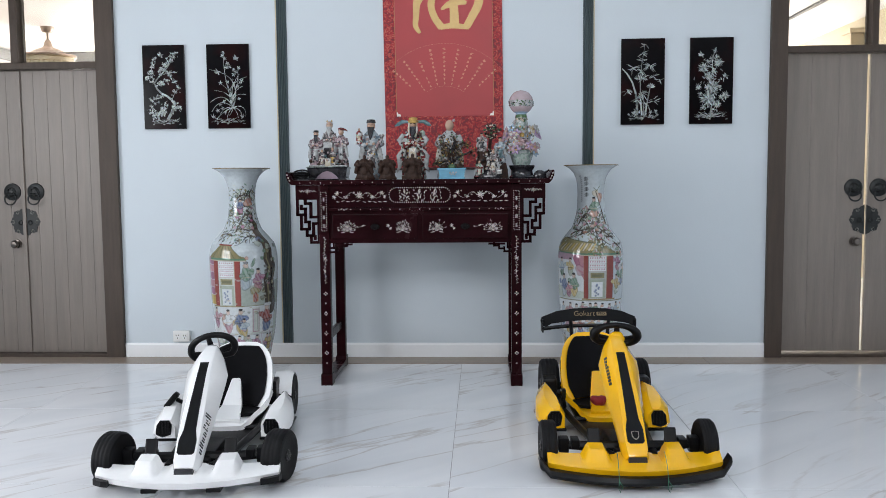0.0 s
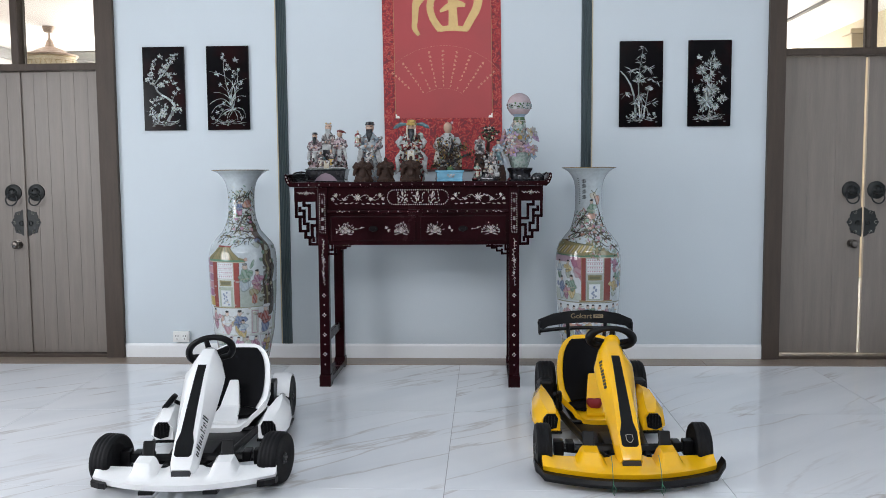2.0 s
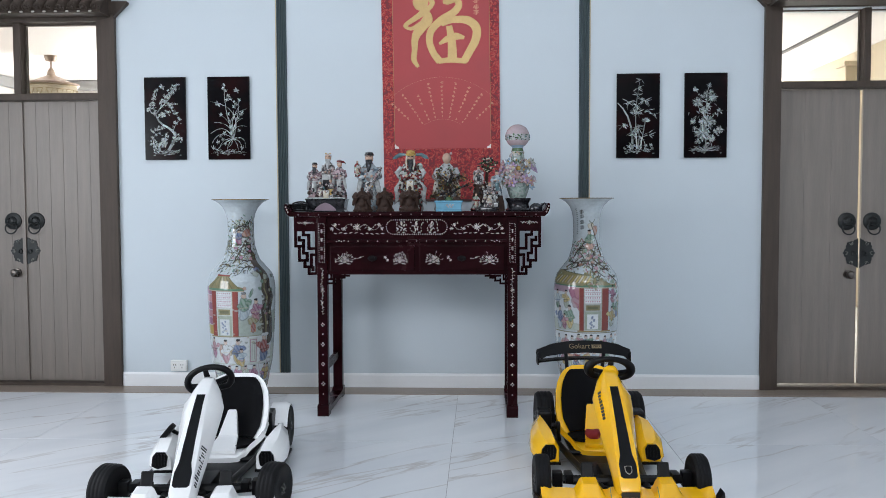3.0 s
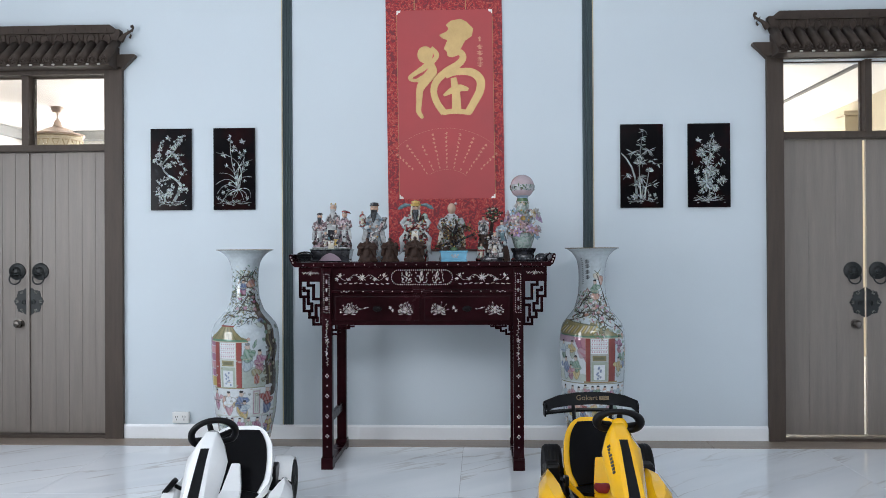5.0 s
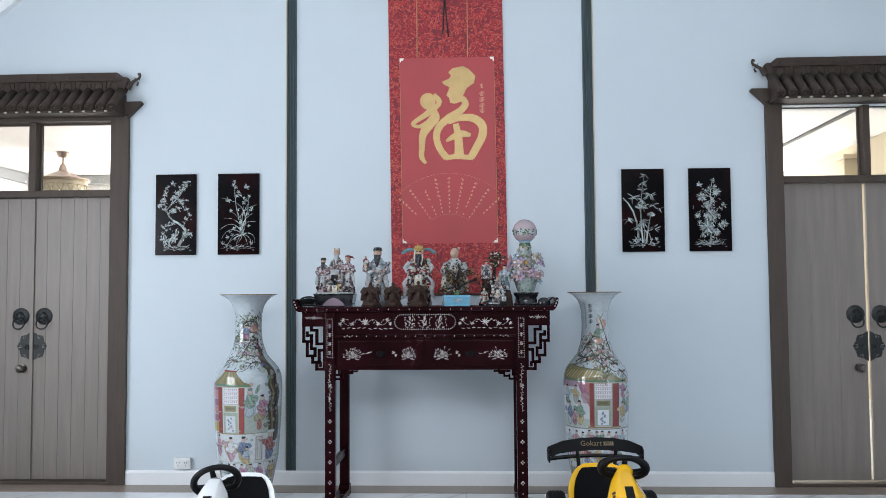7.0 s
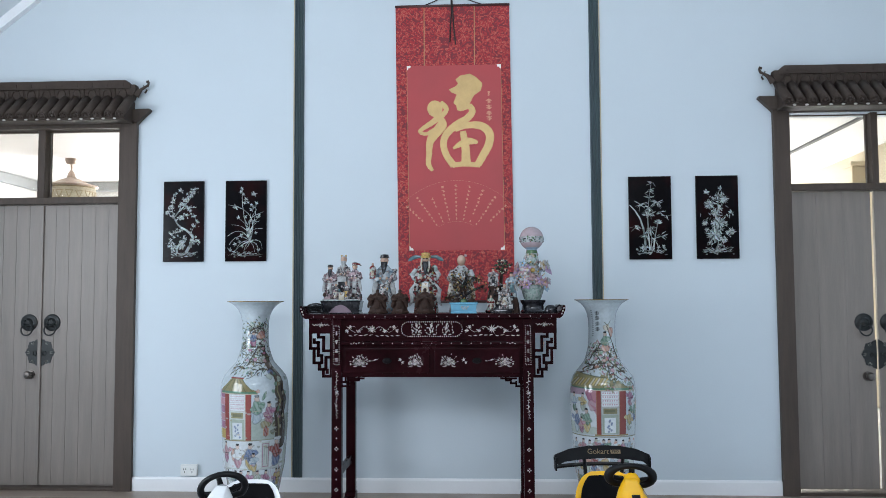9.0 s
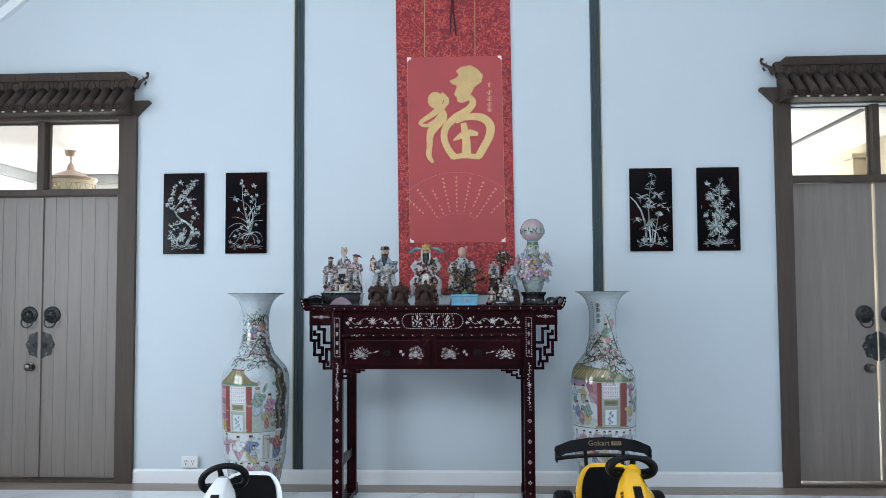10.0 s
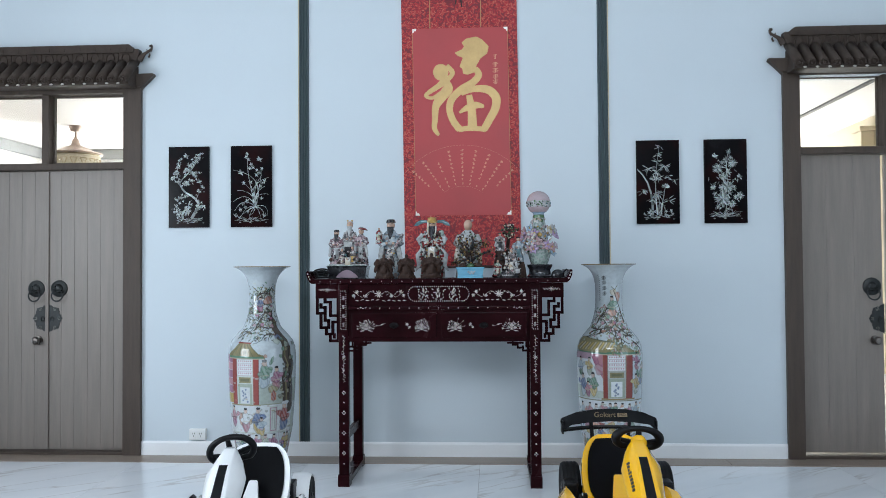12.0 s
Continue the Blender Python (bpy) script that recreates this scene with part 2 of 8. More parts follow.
def prism(bm, poly, d0, d1, plane="xz", mi=0, fn=None):
    """An outline, extruded between two depths; plane names its two axes."""
    def at(p, d):
        v = {"xz": (p[0], d, p[1]), "xy": (p[0], p[1], d), "yz": (d, p[0], p[1])}[plane]
        return fn(Vector(v)) if fn else v
    A = [bm.verts.new(at(p, d0)) for p in poly]
    B = [bm.verts.new(at(p, d1)) for p in poly]
    fs = [bm.faces.new(A), bm.faces.new(B[::-1])]
    for i in range(len(poly)):
        j = (i + 1) % len(poly)
        fs.append(bm.faces.new((A[j], A[i], B[i], B[j])))
    for f in fs:
        f.material_index = mi
    return bm


def loft(bm, rings, mi=0, smooth=True, close_ends=True):
    """Skins a row of rings with the same number of points."""
    vs = [[bm.verts.new(p) for p in ring] for ring in rings]
    n = len(vs[0])
    for A, B in zip(vs, vs[1:]):
        for k in range(n):
            f = bm.faces.new((A[k], A[(k + 1) % n], B[(k + 1) % n], B[k]))
            f.material_index, f.smooth = mi, smooth
    if close_ends:
        for ring in (vs[0], vs[-1]):
            bm.faces.new(ring).material_index = mi
    return bm


def ball(bm, c, r, n=12, mi=0, s=(1, 1, 1)):
    q = bmesh.ops.create_uvsphere(bm, u_segments=n, v_segments=max(6, n // 2 + 1), radius=r)
    for v in q["verts"]:
        v.co = Vector((c[0] + v.co.x * s[0], c[1] + v.co.y * s[1], c[2] + v.co.z * s[2]))
    for f in {f for v in q["verts"] for f in v.link_faces}:
        f.material_index, f.smooth = mi, True
    return bm


def BM():
    return bmesh.new()


# ---- the large structure ----
APEX, ZTOP, SLOPE = 0.15, 6.26, 0.78     # the vault's ridge and pitch
DOOR_W = dict(mid=-3.040, half=0.743, inner=0.610, lift=0.0, hood=-0.008, drop=0.0)
DOOR_E = dict(mid=3.047, half=0.705, inner=0.589, lift=0.035, hood=0.006, drop=0.018)
HEAD = 2.70


def roof_z(x):
    return ZTOP - SLOPE * abs(x - APEX)


def wall_piece(x0, x1, z0):
    """A stretch of the gable wall from z0 up to the vault."""
    pts = [(x0, z0), (x1, z0), (x1, roof_z(x1) + 0.05)]
    if x0 < APEX < x1:
        pts.append((APEX, ZTOP + 0.05))
    pts.append((x0, roof_z(x0) + 0.05))
    return pts


bm = BM()
edges = [X0, DOOR_W["mid"] - DOOR_W["half"], DOOR_W["mid"] + DOOR_W["half"], DOOR_E["mid"] - DOOR_E["half"], DOOR_E["mid"] + DOOR_E["half"], X1]
for i, (a, b) in enumerate(zip(edges, edges[1:])):
    prism(bm, wall_piece(a, b, HEAD if i in (1, 3) else 0.0), 0.0, 0.16)
tagged(part("wall_north", bm, M_WALL), "pale blue-grey painted plaster gable wall", "wall", kind="structure")

# side walls out of view; their window openings are assumed, for the lamps
for nm, xa, xb, xe in (("wall_west", X0 - 0.16, X0, X0), ("wall_east", X1, X1 + 0.16, X1)):
    bm = BM()
    zs = roof_z(xe) + 0.1
    for y0, y1, z0, z1 in ((YB, -5.7, 0, zs), (-2.3, 0.16, 0, zs), (-5.7, -2.3, 0, 1.05), (-5.7, -2.3, 2.62, zs)):
        if z1 > z0:
            bx(bm, xa, xb, y0, y1, z0, z1)
    tagged(part(nm, bm, M_WALL), "pale painted side wall out of view, with an assumed window opening", "wall", kind="structure")
# unseen rear wall, added dark so that glossy blacks reflect little light
bm = BM()
prism(bm, wall_piece(X0, -1.85, 0.0), YB - 0.16, YB)
prism(bm, wall_piece(2.05, X1, 0.0), YB - 0.16, YB)
bx(bm, -1.85, 2.05, YB - 0.16, YB, 0.0, 3.15)
prism(bm, [(-1.85, 4.85), (2.05, 4.85), (2.05, roof_z(2.05)), (APEX, ZTOP), (-1.85, roof_z(-1.85))], YB - 0.16, YB)
tagged(part("wall_south", bm, mat("dark_rear_wall", (0.085, 0.062, 0.048), 0.6, vary=0.2, scale=3, stretch=(6, 6, 0.6))), "unseen rear wall, kept dark for the reflections", "wall", kind="structure")
bm = BM()
prism(bm, [(X0 - 0.2, roof_z(X0 - 0.2)), (APEX, ZTOP), (X1 + 0.2, roof_z(X1 + 0.2)), (X1 + 0.2, roof_z(X1) + 0.1), (APEX, ZTOP + 0.16), (X0 - 0.2, roof_z(X0) + 0.1)], YB - 0.2, 0.2)
tagged(part("ceiling", bm, M_CEIL), "white sloping vaulted ceiling", "ceiling", kind="structure")
bm = BM()
for s in (-1, 1):
    xe = X0 if s < 0 else X1
    prism(bm, [(xe, roof_z(xe) - 0.002), (APEX, ZTOP - 0.002), (APEX, ZTOP - 0.09), (xe, roof_z(xe) - 0.09)], -0.05, -0.001)
tagged(part("cornice", bm, M_TRIM), "white cornice under the sloping ceiling", "trim", kind="structure")

# skirting between the doors and beyond them
bm = BM()
for a, b in ((X0, edges[1]), (edges[2], edges[3]), (edges[4], X1)):
    prism(bm, [(-0.002, 0.0), (-0.016, 0.0), (-0.016, 0.09), (-0.010, 0.105), (-0.002, 0.105)], a + 0.001, b - 0.001, "yz")
tagged(part("baseboard", bm, M_TRIM), "white painted skirting board", "baseboard", kind="structure")

# fluted strips up the wall
for sx in (-1.083, 1.085):
    bm = BM()
    w, k = 0.036, 6
    pts = [(-w, -0.001)]
    for i in range(k):
        c = -w + (i + 0.5) * 2 * w / k
        for a in (-1, -0.5, 0, 0.5, 1):
            pts.append((c + a * w / k * 0.86, -0.006 - 0.011 * math.cos(a * math.pi / 2)))
    pts.append((w, -0.001))
    prism(bm, [(sx + p, q) for p, q in pts], 0.107, roof_z(sx) - 0.1, "xy")
    st = tagged(part("fluted_strip", bm, M_STRIP, smooth=True), "dark slate-green fluted wall strip", "wall trim", "wall strips", "structure")
    bm = BM()
    side = -1 if sx < 0 else 1
    bx(bm, sx + side * 0.044, sx + side * 0.037, -0.008, -0.001, 0.107, roof_z(sx) - 0.1)
    part("edge_bead", bm, M_GOLD_EDGE, st, "thin cream bead")

# ---- floor ----
TILE, JOINT = 1.2, 0.0025
bm = BM()
bx(bm, X0 - 0.2, X1 + 0.2, YB - 0.2, 0.16, -0.12, -0.004)
floor = tagged(part("floor", bm, M_GROUT), "glossy white marble tiled floor with grey veins", "floor", kind="structure")
border = -0.235
bm = BM()
bx(bm, X0, -1.4, border, -0.017, -0.004, 0.003, 0.001)
bx(bm, -1.397, 1.9, border, -0.017, -0.004, 0.003, 0.001)
bx(bm, 1.903, X1, border, -0.017, -0.004, 0.003, 0.001)
tagged(part("floor_border", bm, M_BORDER), "brown wooden floor border along the wall", "trim", kind="structure")


def floor_tiles():
    """Large polished tiles, cut at the walls; the whole ones share one mesh."""
    me = None
    for j in range(9):
        y1 = border - 0.002 - j * TILE
        y0 = max(YB, y1 - TILE + JOINT)
        for i in range(-5, 5):
            x0 = max(X0, 0.19 + i * TILE)
            x1 = min(X1, 0.19 + (i + 1) * TILE - JOINT)
            if x1 - x0 < 0.02 or y1 - y0 < 0.02:
                continue
            whole = abs(x1 - x0 - TILE + JOINT) < 1e-4 and abs(y1 - y0 - TILE + JOINT) < 1e-4
            if whole and me:
                ob = new("tile", me)
                ob.parent = floor
            else:
                b = BM()
                w, d = (x1 - x0) / 2, (y1 - y0) / 2
                bx(b, -w, w, -d, d, -0.010, 0.0, 0.0006)
                ob = part("tile", b, M_MARBLE, floor)
                if whole:
                    me = ob.data
            ob.location = ((x0 + x1) / 2, (y0 + y1) / 2, 0)


floor_tiles()


# ---- doors ----
def knocker(leaf, x, z, y):
    bm = BM()
    lathe(bm, [(0.001, 0.034), (0.016, 0.033), (0.03, 0.026), (0.036, 0.016), (0.056, 0.012), (0.062, 0.008), (0.064, 0.0)], 24)
    for v in bm.verts:
        v.co = Vector((x + v.co.x, y - v.co.z, z + v.co.y))
    for s in (-1, 1):
        ball(bm, (x + s * 0.017, y - 0.032, z + 0.016), 0.008, 8)
    tube(bm, [(x - 0.03, y - 0.03, z - 0.012), (x, y - 0.04, z - 0.02), (x + 0.03, y - 0.03, z - 0.012)], 0.008, 6)
    k = part("knocker", bm, M_BRONZE, leaf, "dark bronze lion-mask knocker", True)
    bm = BM()
    pts = []
    for i in range(28):
        a = 2 * math.pi * i / 28
        pts.append((x + 0.043 * math.cos(a), y - 0.036 + 0.008 * math.sin(a), z - 0.050 + 0.043 * math.sin(a)))
    tube(bm, pts, 0.0055, 8, closed=True)
    part("ring", bm, M_BRONZE, k, "", True)


def escutcheon(leaf, x, z, y, side):
    """Half of a scalloped bronze plate, with its small ring."""
    pts = []
    for i in range(49):
        a = -math.pi / 2 + math.pi * i / 48
        r = 0.098 + 0.006 * math.cos(8 * a) + 0.003 * math.cos(24 * a)
        pts.append((x + side * (0.006 + max(0.0, r * math.cos(a))), z + r * math.sin(a)))
    bm = BM()
    prism(bm, pts, y - 0.005, y)
    e = part("plate", bm, M_BRONZE, leaf, "scalloped dark bronze plate")
    bm = BM()
    tube(bm, [(x + side * 0.036 + 0.014 * math.cos(k * 0.5236), y - 0.010, z - 0.005 + 0.016 * math.sin(k * 0.5236)) for k in range(12)], 0.0035, 6, closed=True)
    for a in (-0.95, 0.0, 0.95):
        c = Vector((x + side * (0.006 + 0.078 * math.cos(a)), y - 0.007, z + 0.078 * math.sin(a)))
        q = [c + Vector((side * math.cos(a) * u - math.sin(a) * v * side, 0, math.sin(a) * u + math.cos(a) * v)) for u, v in ((0.014, 0.008), (0.0, 0.010), (-0.006, 0.004), (0.006, 0.0), (-0.006, -0.004), (0.0, -0.010), (0.014, -0.008))]
        tube(bm, q, 0.0016, 5, mi=1)
    part("plate_ring", bm, [M_BRONZE, mat("worn_bronze", (0.32, 0.31, 0.27), 0.35, 0.6)], e, "", True)


def finial(roof, x, z, y, side):
    """The curling tail at the end of the ridge."""
    path = [(0.0, -0.07), (0.03, -0.035), (0.055, -0.012), (0.09, 0.004), (0.118, 0.022), (0.130, 0.045), (0.122, 0.060), (0.110, 0.056), (0.112, 0.044)]
    bm = BM()
    tube(bm, [(x + side * a * 0.75, y, z + b * 0.85) for a, b in path], [0.026, 0.020, 0.013, 0.010, 0.009, 0.008, 0.009, 0.009, 0.007], 8, flat=(0, 1, 0, 0.7))
    for a, b in ((0.05, 0.0), (0.085, 0.016), (0.07, -0.03)):
        tube(bm, [(x + side * a, y, z + b - 0.01), (x + side * (a + 0.012), y, z + b + 0.012), (x + side * (a + 0.004), y, z + b + 0.022)], [0.008, 0.006, 0.003], 6)
    part("finial", bm, M_ROOF, roof, "curling dragon-tail finial", True)


def door(name, mid, half, inner, lift, hood, drop, gap, planks):
    """Double plank door with a transom light and a tiled hood."""
    top, yl = 2.105 + lift, 0.05
    g0, g1, h1 = 2.155 + lift, 2.670 + lift, 2.70 + lift
    hz = 2.73 + hood
    d = thing(name, Matrix(), "closed taupe wooden double door under a small tiled hood", "door", kind="structure")
    for s in (-1, 1):
        bm = BM()
        a, b = sorted((mid + s * inner, mid + s * half))
        bx(bm, a, b, -0.035, 0.16, 0.0, hz - 0.012, 0.004)
        part("door_jamb", bm, M_FRAME, d, "dark brown wooden jamb")
        bm = BM()
        o = mid + s * half
        prism(bm, [(o - s * 0.135, hz - 0.011), (o - s * 0.135, hz + 0.082), (o + s * 0.098, hz + 0.084), (o + s * 0.102, hz + 0.070), (o + s * 0.03, hz + 0.002), (o + s * 0.001, hz - 0.030), (o + s * 0.001, hz - 0.011)], -0.05, -0.002)
        part("bracket", bm, M_FRAME, d)
    bm = BM()
    bx(bm, mid - inner, mid + inner, -0.028, 0.15, g1, hz - 0.012, 0.004)
    part("header", bm, M_FRAME, d, "dark brown wooden header")
    bm = BM()
    bx(bm, mid - inner, mid + inner, -0.010, 0.14, top + 0.004, g0, 0.004)
    part("transom_rail", bm, M_FRAME, d)
    bm = BM()
    m0, m1 = (mid - 0.027, mid + 0.027) if planks else (mid - 0.010, mid + 0.036)
    bx(bm, m0, m1, 0.0, 0.12, g0, g1, 0.004)
    part("mullion", bm, M_FRAME, d)
    bm = BM()
    bx(bm, mid - inner, mid + inner, -0.02, 0.15, 0.0, 0.024, 0.004)
    part("threshold", bm, M_FRAME, d)
    for s in (-1, 1):
        a, b = sorted((m0 - 0.001 if s < 0 else m1 + 0.001, mid + s * (inner - 0.001)))
        bm = BM()
        bx(bm, a, b, 0.078, 0.082, g0 + 0.001, g1 - 0.001)
        p = part("pane", bm, M_GLASS, d, "clear glass transom pane")
        p.visible_shadow = False
        bm = BM()
        t = 0.012
        for q in ((a, a + t, g0 + t, g1 - t), (b - t, b, g0 + t, g1 - t), (a, b, g0 + 0.001, g0 + t), (a, b, g1 - t, g1 - 0.001)):
            bx(bm, q[0], q[1], 0.062, 0.077, q[2], q[3])
        part("glazing_bead", bm, M_FRAME, p)
    for s in (-1, 1):
        a, b = sorted((mid + s * (gap / 2), mid + s * (inner - 0.004)))
        z0 = 0.028 if not planks else 0.026
        leaf = part("door_leaf", bx(BM(), a, b, yl + 0.006, yl + (0.045 if planks else 0.028), z0 + (0.008 if gap > 0.005 else 0), top), M_LEAF_DOOR, d, "taupe vertical-plank wooden leaf")
        n = 6 if planks else 3
        w = (b - a) / n
        for k in range(n):
            bm = BM()
            bx(bm, a + k * w + 0.0006, a + (k + 1) * w - 0.0006, yl, yl + 0.012, z0 + 0.01, top - 0.003, 0.0012 if planks else 0.0006)
            part("plank", bm, M_LEAF_DOOR, leaf)
        if s > 0 and planks:
            bm = BM()
            bx(bm, mid - 0.014, mid + 0.012, yl - 0.016, yl - 0.001, 0.03, top - 0.004, 0.004)
            part("astragal", bm, M_LEAF_DOOR, leaf)
        knocker(leaf, mid + s * 0.088, 1.223 - drop, yl)
        escutcheon(leaf, mid, 1.002 - drop * 1.3, yl, s)
        if s < 0:
            bm = BM()
            lathe(bm, [(0.001, 0.062), (0.02, 0.06), (0.03, 0.046), (0.026, 0.03), (0.012, 0.024), (0.012, 0.008), (0.032, 0.006), (0.034, 0.0)], 20)
            for v in bm.verts:
                v.co = Vector((mid - 0.07 + v.co.x, yl - v.co.z, 0.838 - drop * 0.7 + v.co.y))
            part("door_knob", bm, mat("pewter", (0.16, 0.14, 0.125), 0.28, 0.9), leaf, "round pewter door knob", True)
    # hood: tiles, arched frieze and ridge
    roof = part("hood", bx(BM(), mid - half + 0.02, mid + half - 0.02, -0.21, -0.052, hz - 0.03, hz - 0.012), M_ROOF, d, "dark brown hood of barrel tiles")
    bm = BM()
    prism(bm, [(-0.052, hz - 0.011), (-0.20, hz - 0.011), (-0.222, hz - 0.005), (-0.05, hz + 0.142), (-0.003, hz + 0.142), (-0.003, hz + 0.075), (-0.052, hz + 0.075)], mid - half + 0.03, mid + half - 0.03, "yz")
    part("hood_slope", bm, M_ROOF, roof)
    n = int(round(2 * (half - 0.045) / 0.081))
    step = 2 * (half - 0.045) / n
    me = None
    for k in range(n + 1):
        x = mid - half + 0.045 + k * step
        if me is None:
            bm = BM()
            tube(bm, [(0, -0.236, hz + 0.004), (0, -0.055, hz + 0.158)], 0.033, 16)
            # moulded medallion on the tile's end
            e0, ax = Vector((0, -0.236, hz + 0.004)), Vector((0, -0.762, -0.648))
            q = ax.cross(Vector((1, 0, 0)))
            tube(bm, [e0 + ax * 0.003 + Vector((0.026 * math.cos(v * 0.524), 0, 0)) + q * 0.026 * math.sin(v * 0.524) for v in range(12)], 0.0045, 5, closed=True)
            ball(bm, e0 + ax * 0.002, 0.012, 8)
            for v in range(6):
                ball(bm, e0 + ax * 0.001 + Vector((0.016 * math.cos(v * 1.047), 0, 0)) + q * 0.016 * math.sin(v * 1.047), 0.005, 6)
            ob = part("barrel_tile", bm, M_ROOF, roof)
            me = ob.data
        else:
            ob = new("barrel_tile", me)
            ob.parent = roof
        ob.location.x = x
    bm = BM()
    for k in range(n):
        x = mid - half + 0.045 + (k + 0.5) * step
        ball(bm, (x, -0.226, hz - 0.024), 0.010, 8, s=(1.3, 0.5, 0.7))
    part("drip_tiles", bm, mat("pale_glaze", (0.45, 0.42, 0.38), 0.3), roof, "small pale drip tile ends")
    xa, xb = mid - half + 0.045, mid + half - 0.045
    bm = BM()
    bx(bm, xa, xb, -0.06, -0.002, hz + 0.143, hz + 0.235)
    part("frieze", bm, M_ROOF, roof)
    m = int(round((xb - xa) / 0.121))
    w = (xb - xa) / m
    me = None
    for k in range(m):
        x = xa + (k + 0.5) * w
        if me is None:
            bm = BM()
            tube(bm, [(-0.028, -0.063, hz + 0.165), (-0.03, -0.063, hz + 0.20), (-0.02, -0.063, hz + 0.225), (0, -0.063, hz + 0.232), (0.02, -0.063, hz + 0.225), (0.03, -0.063, hz + 0.20), (0.028, -0.063, hz + 0.165)], 0.006, 6)
            tube(bm, [(w / 2, -0.062, hz + 0.16), (w / 2, -0.062, hz + 0.243)], 0.006, 6)
            ob = part("arch", bm, M_ROOF, roof)
            me = ob.data
        else:
            ob = new("arch", me)
            ob.parent = roof
        ob.location.x = x
    bm = BM()
    prism(bm, [(xa - 0.005, hz + 0.236), (xb + 0.005, hz + 0.236), (xb + 0.008, hz + 0.262), (xb - 0.03, hz + 0.296), (xa + 0.03, hz + 0.296), (xa - 0.008, hz + 0.262)], -0.075, -0.002)
    for k in range(m):
        x = xa + (k + 0.5) * w
        bx(bm, x - 0.012, x + 0.012, -0.079, -0.074, hz + 0.248, hz + 0.274)
    part("ridge", bm, M_ROOF, roof)
    for s in (-1, 1):
        e = mid + s * (half - 0.05)
        bm = BM()
        prism(bm, [(e, hz + 0.15), (e, hz + 0.262), (e + s * 0.045, hz + 0.262), (e + s * 0.05, hz + 0.225), (e + s * 0.02, hz + 0.15)], -0.07, -0.003)
        part("end_block", bm, M_ROOF, roof)
        finial(roof, e + s * 0.045, hz + 0.240, -0.05, s)
    return d


door("door_1", gap=0.003, planks=True, **DOOR_W)
door("door_2", gap=0.025, planks=False, **DOOR_E)

# ---- beyond the doors: two bright rooms ----
M_ROOM = mat("room_white", (0.82, 0.81, 0.78), 0.7, vary=0.02)
XW, YW, CW = -6.95, 7.25, 3.33
bm = BM()
bx(bm, XW, 0.0, 0.16, YW, -0.12, 0.0)
tagged(part("floor_beyond", bm, M_BORDER), "wooden floor of the next room", "floor", kind="structure")
bm = BM()
bx(bm, XW - 0.16, 0.0, 0.161, YW + 0.16, CW, CW + 0.12)
tagged(part("ceiling_beyond", bm, M_ROOM), "white ceiling of the next room", "ceiling", kind="structure")
# the opening in the far wall is unseen, left for the added lamp
bm = BM()
bx(bm, XW - 0.16, XW, 0.161, YW + 0.16, 0, CW)
bx(bm, -0.16, 0.0, 0.161, YW + 0.16, 0, CW)
bx(bm, XW, -0.16, YW, YW + 0.16, 0, 0.7)
bx(bm, XW, -0.16, YW, YW + 0.16, 2.75, CW)
bx(bm, XW, -6.2, YW, YW + 0.16, 0.7, 2.75)
bx(bm, -1.0, -0.16, YW, YW + 0.16, 0.7, 2.75)
tagged(part("wall_beyond", bm, M_ROOM), "white wall of the next room with an unseen opening for its lamp", "wall", kind="structure")
bm = BM()
bx(bm, XW, -0.16, YW - 0.09, YW - 0.001, CW - 0.16, CW - 0.001, 0.02)
bx(bm, XW + 0.001, XW + 0.09, 0.162, YW - 0.091, CW - 0.16, CW - 0.001, 0.02)
tagged(part("ceiling_moulding", bm, mat("pale_grey_trim", (0.33, 0.34, 0.34), 0.6)), "pale grey cornice of the next room", "trim", kind="structure")


def pendant(x, y, z):
    M_BRASS = mat("rose_brass", (0.42, 0.33, 0.27), 0.4, 0.5)
    M_SHADE = mat("cream_shade", (0.60, 0.55, 0.42), 0.6)
    p = thing("pendant_lamp", Matrix.Translation((x, y, z)), "cream drum pendant lamp with a brass canopy and lattice", "lamp")
    bm = BM()
    lathe(bm, [(0.315, 0.0), (0.315, 0.34), (0.30, 0.34), (0.30, 0.0)], 40)
    sh = part("shade", bm, M_SHADE, p)
    M_LAT = mat("lattice_brass", (0.40, 0.32, 0.19), 0.4, 0.5)
    for z0 in (0.012, 0.17, 0.327):
        bm = BM()
        tube(bm, [(0.318 * math.cos(a * 0.157), 0.318 * math.sin(a * 0.157), z0) for a in range(40)], 0.006, 5, closed=True)
        part("band", bm, M_LAT, sh, "brass band")
    for k in range(16):
        a = k * math.pi / 8
        bm = BM()
        for da in (-0.14, 0.14):
            tube(bm, [(0.318 * math.cos(a + da * q), 0.318 * math.sin(a + da * q), 0.17 + 0.10 * q) for q in (-1, 0, 1)], 0.005, 5)
        for q in (-1, 1):
            tube(bm, [(0.318 * math.cos(a + 0.14 * w), 0.318 * math.sin(a + 0.14 * w), 0.17 + 0.10 * q) for w in (-1, 0, 1)], 0.004, 5)
        part("lattice", bm, M_LAT, sh)
    bm = BM()
    lathe(bm, [(0.345, 0.34), (0.345, 0.36), (0.235, 0.385), (0.16, 0.43), (0.06, 0.47), (0.045, 0.53), (0.03, 0.56), (0.014, 0.57), (0.014, 0.65), (0.06, 0.655), (0.075, 0.68), (0.085, 0.73)], 32)
    part("canopy", bm, M_BRASS, p, "rose brass canopy", True)
    return p


pendant(-5.34, 5.02, CW - 0.731)

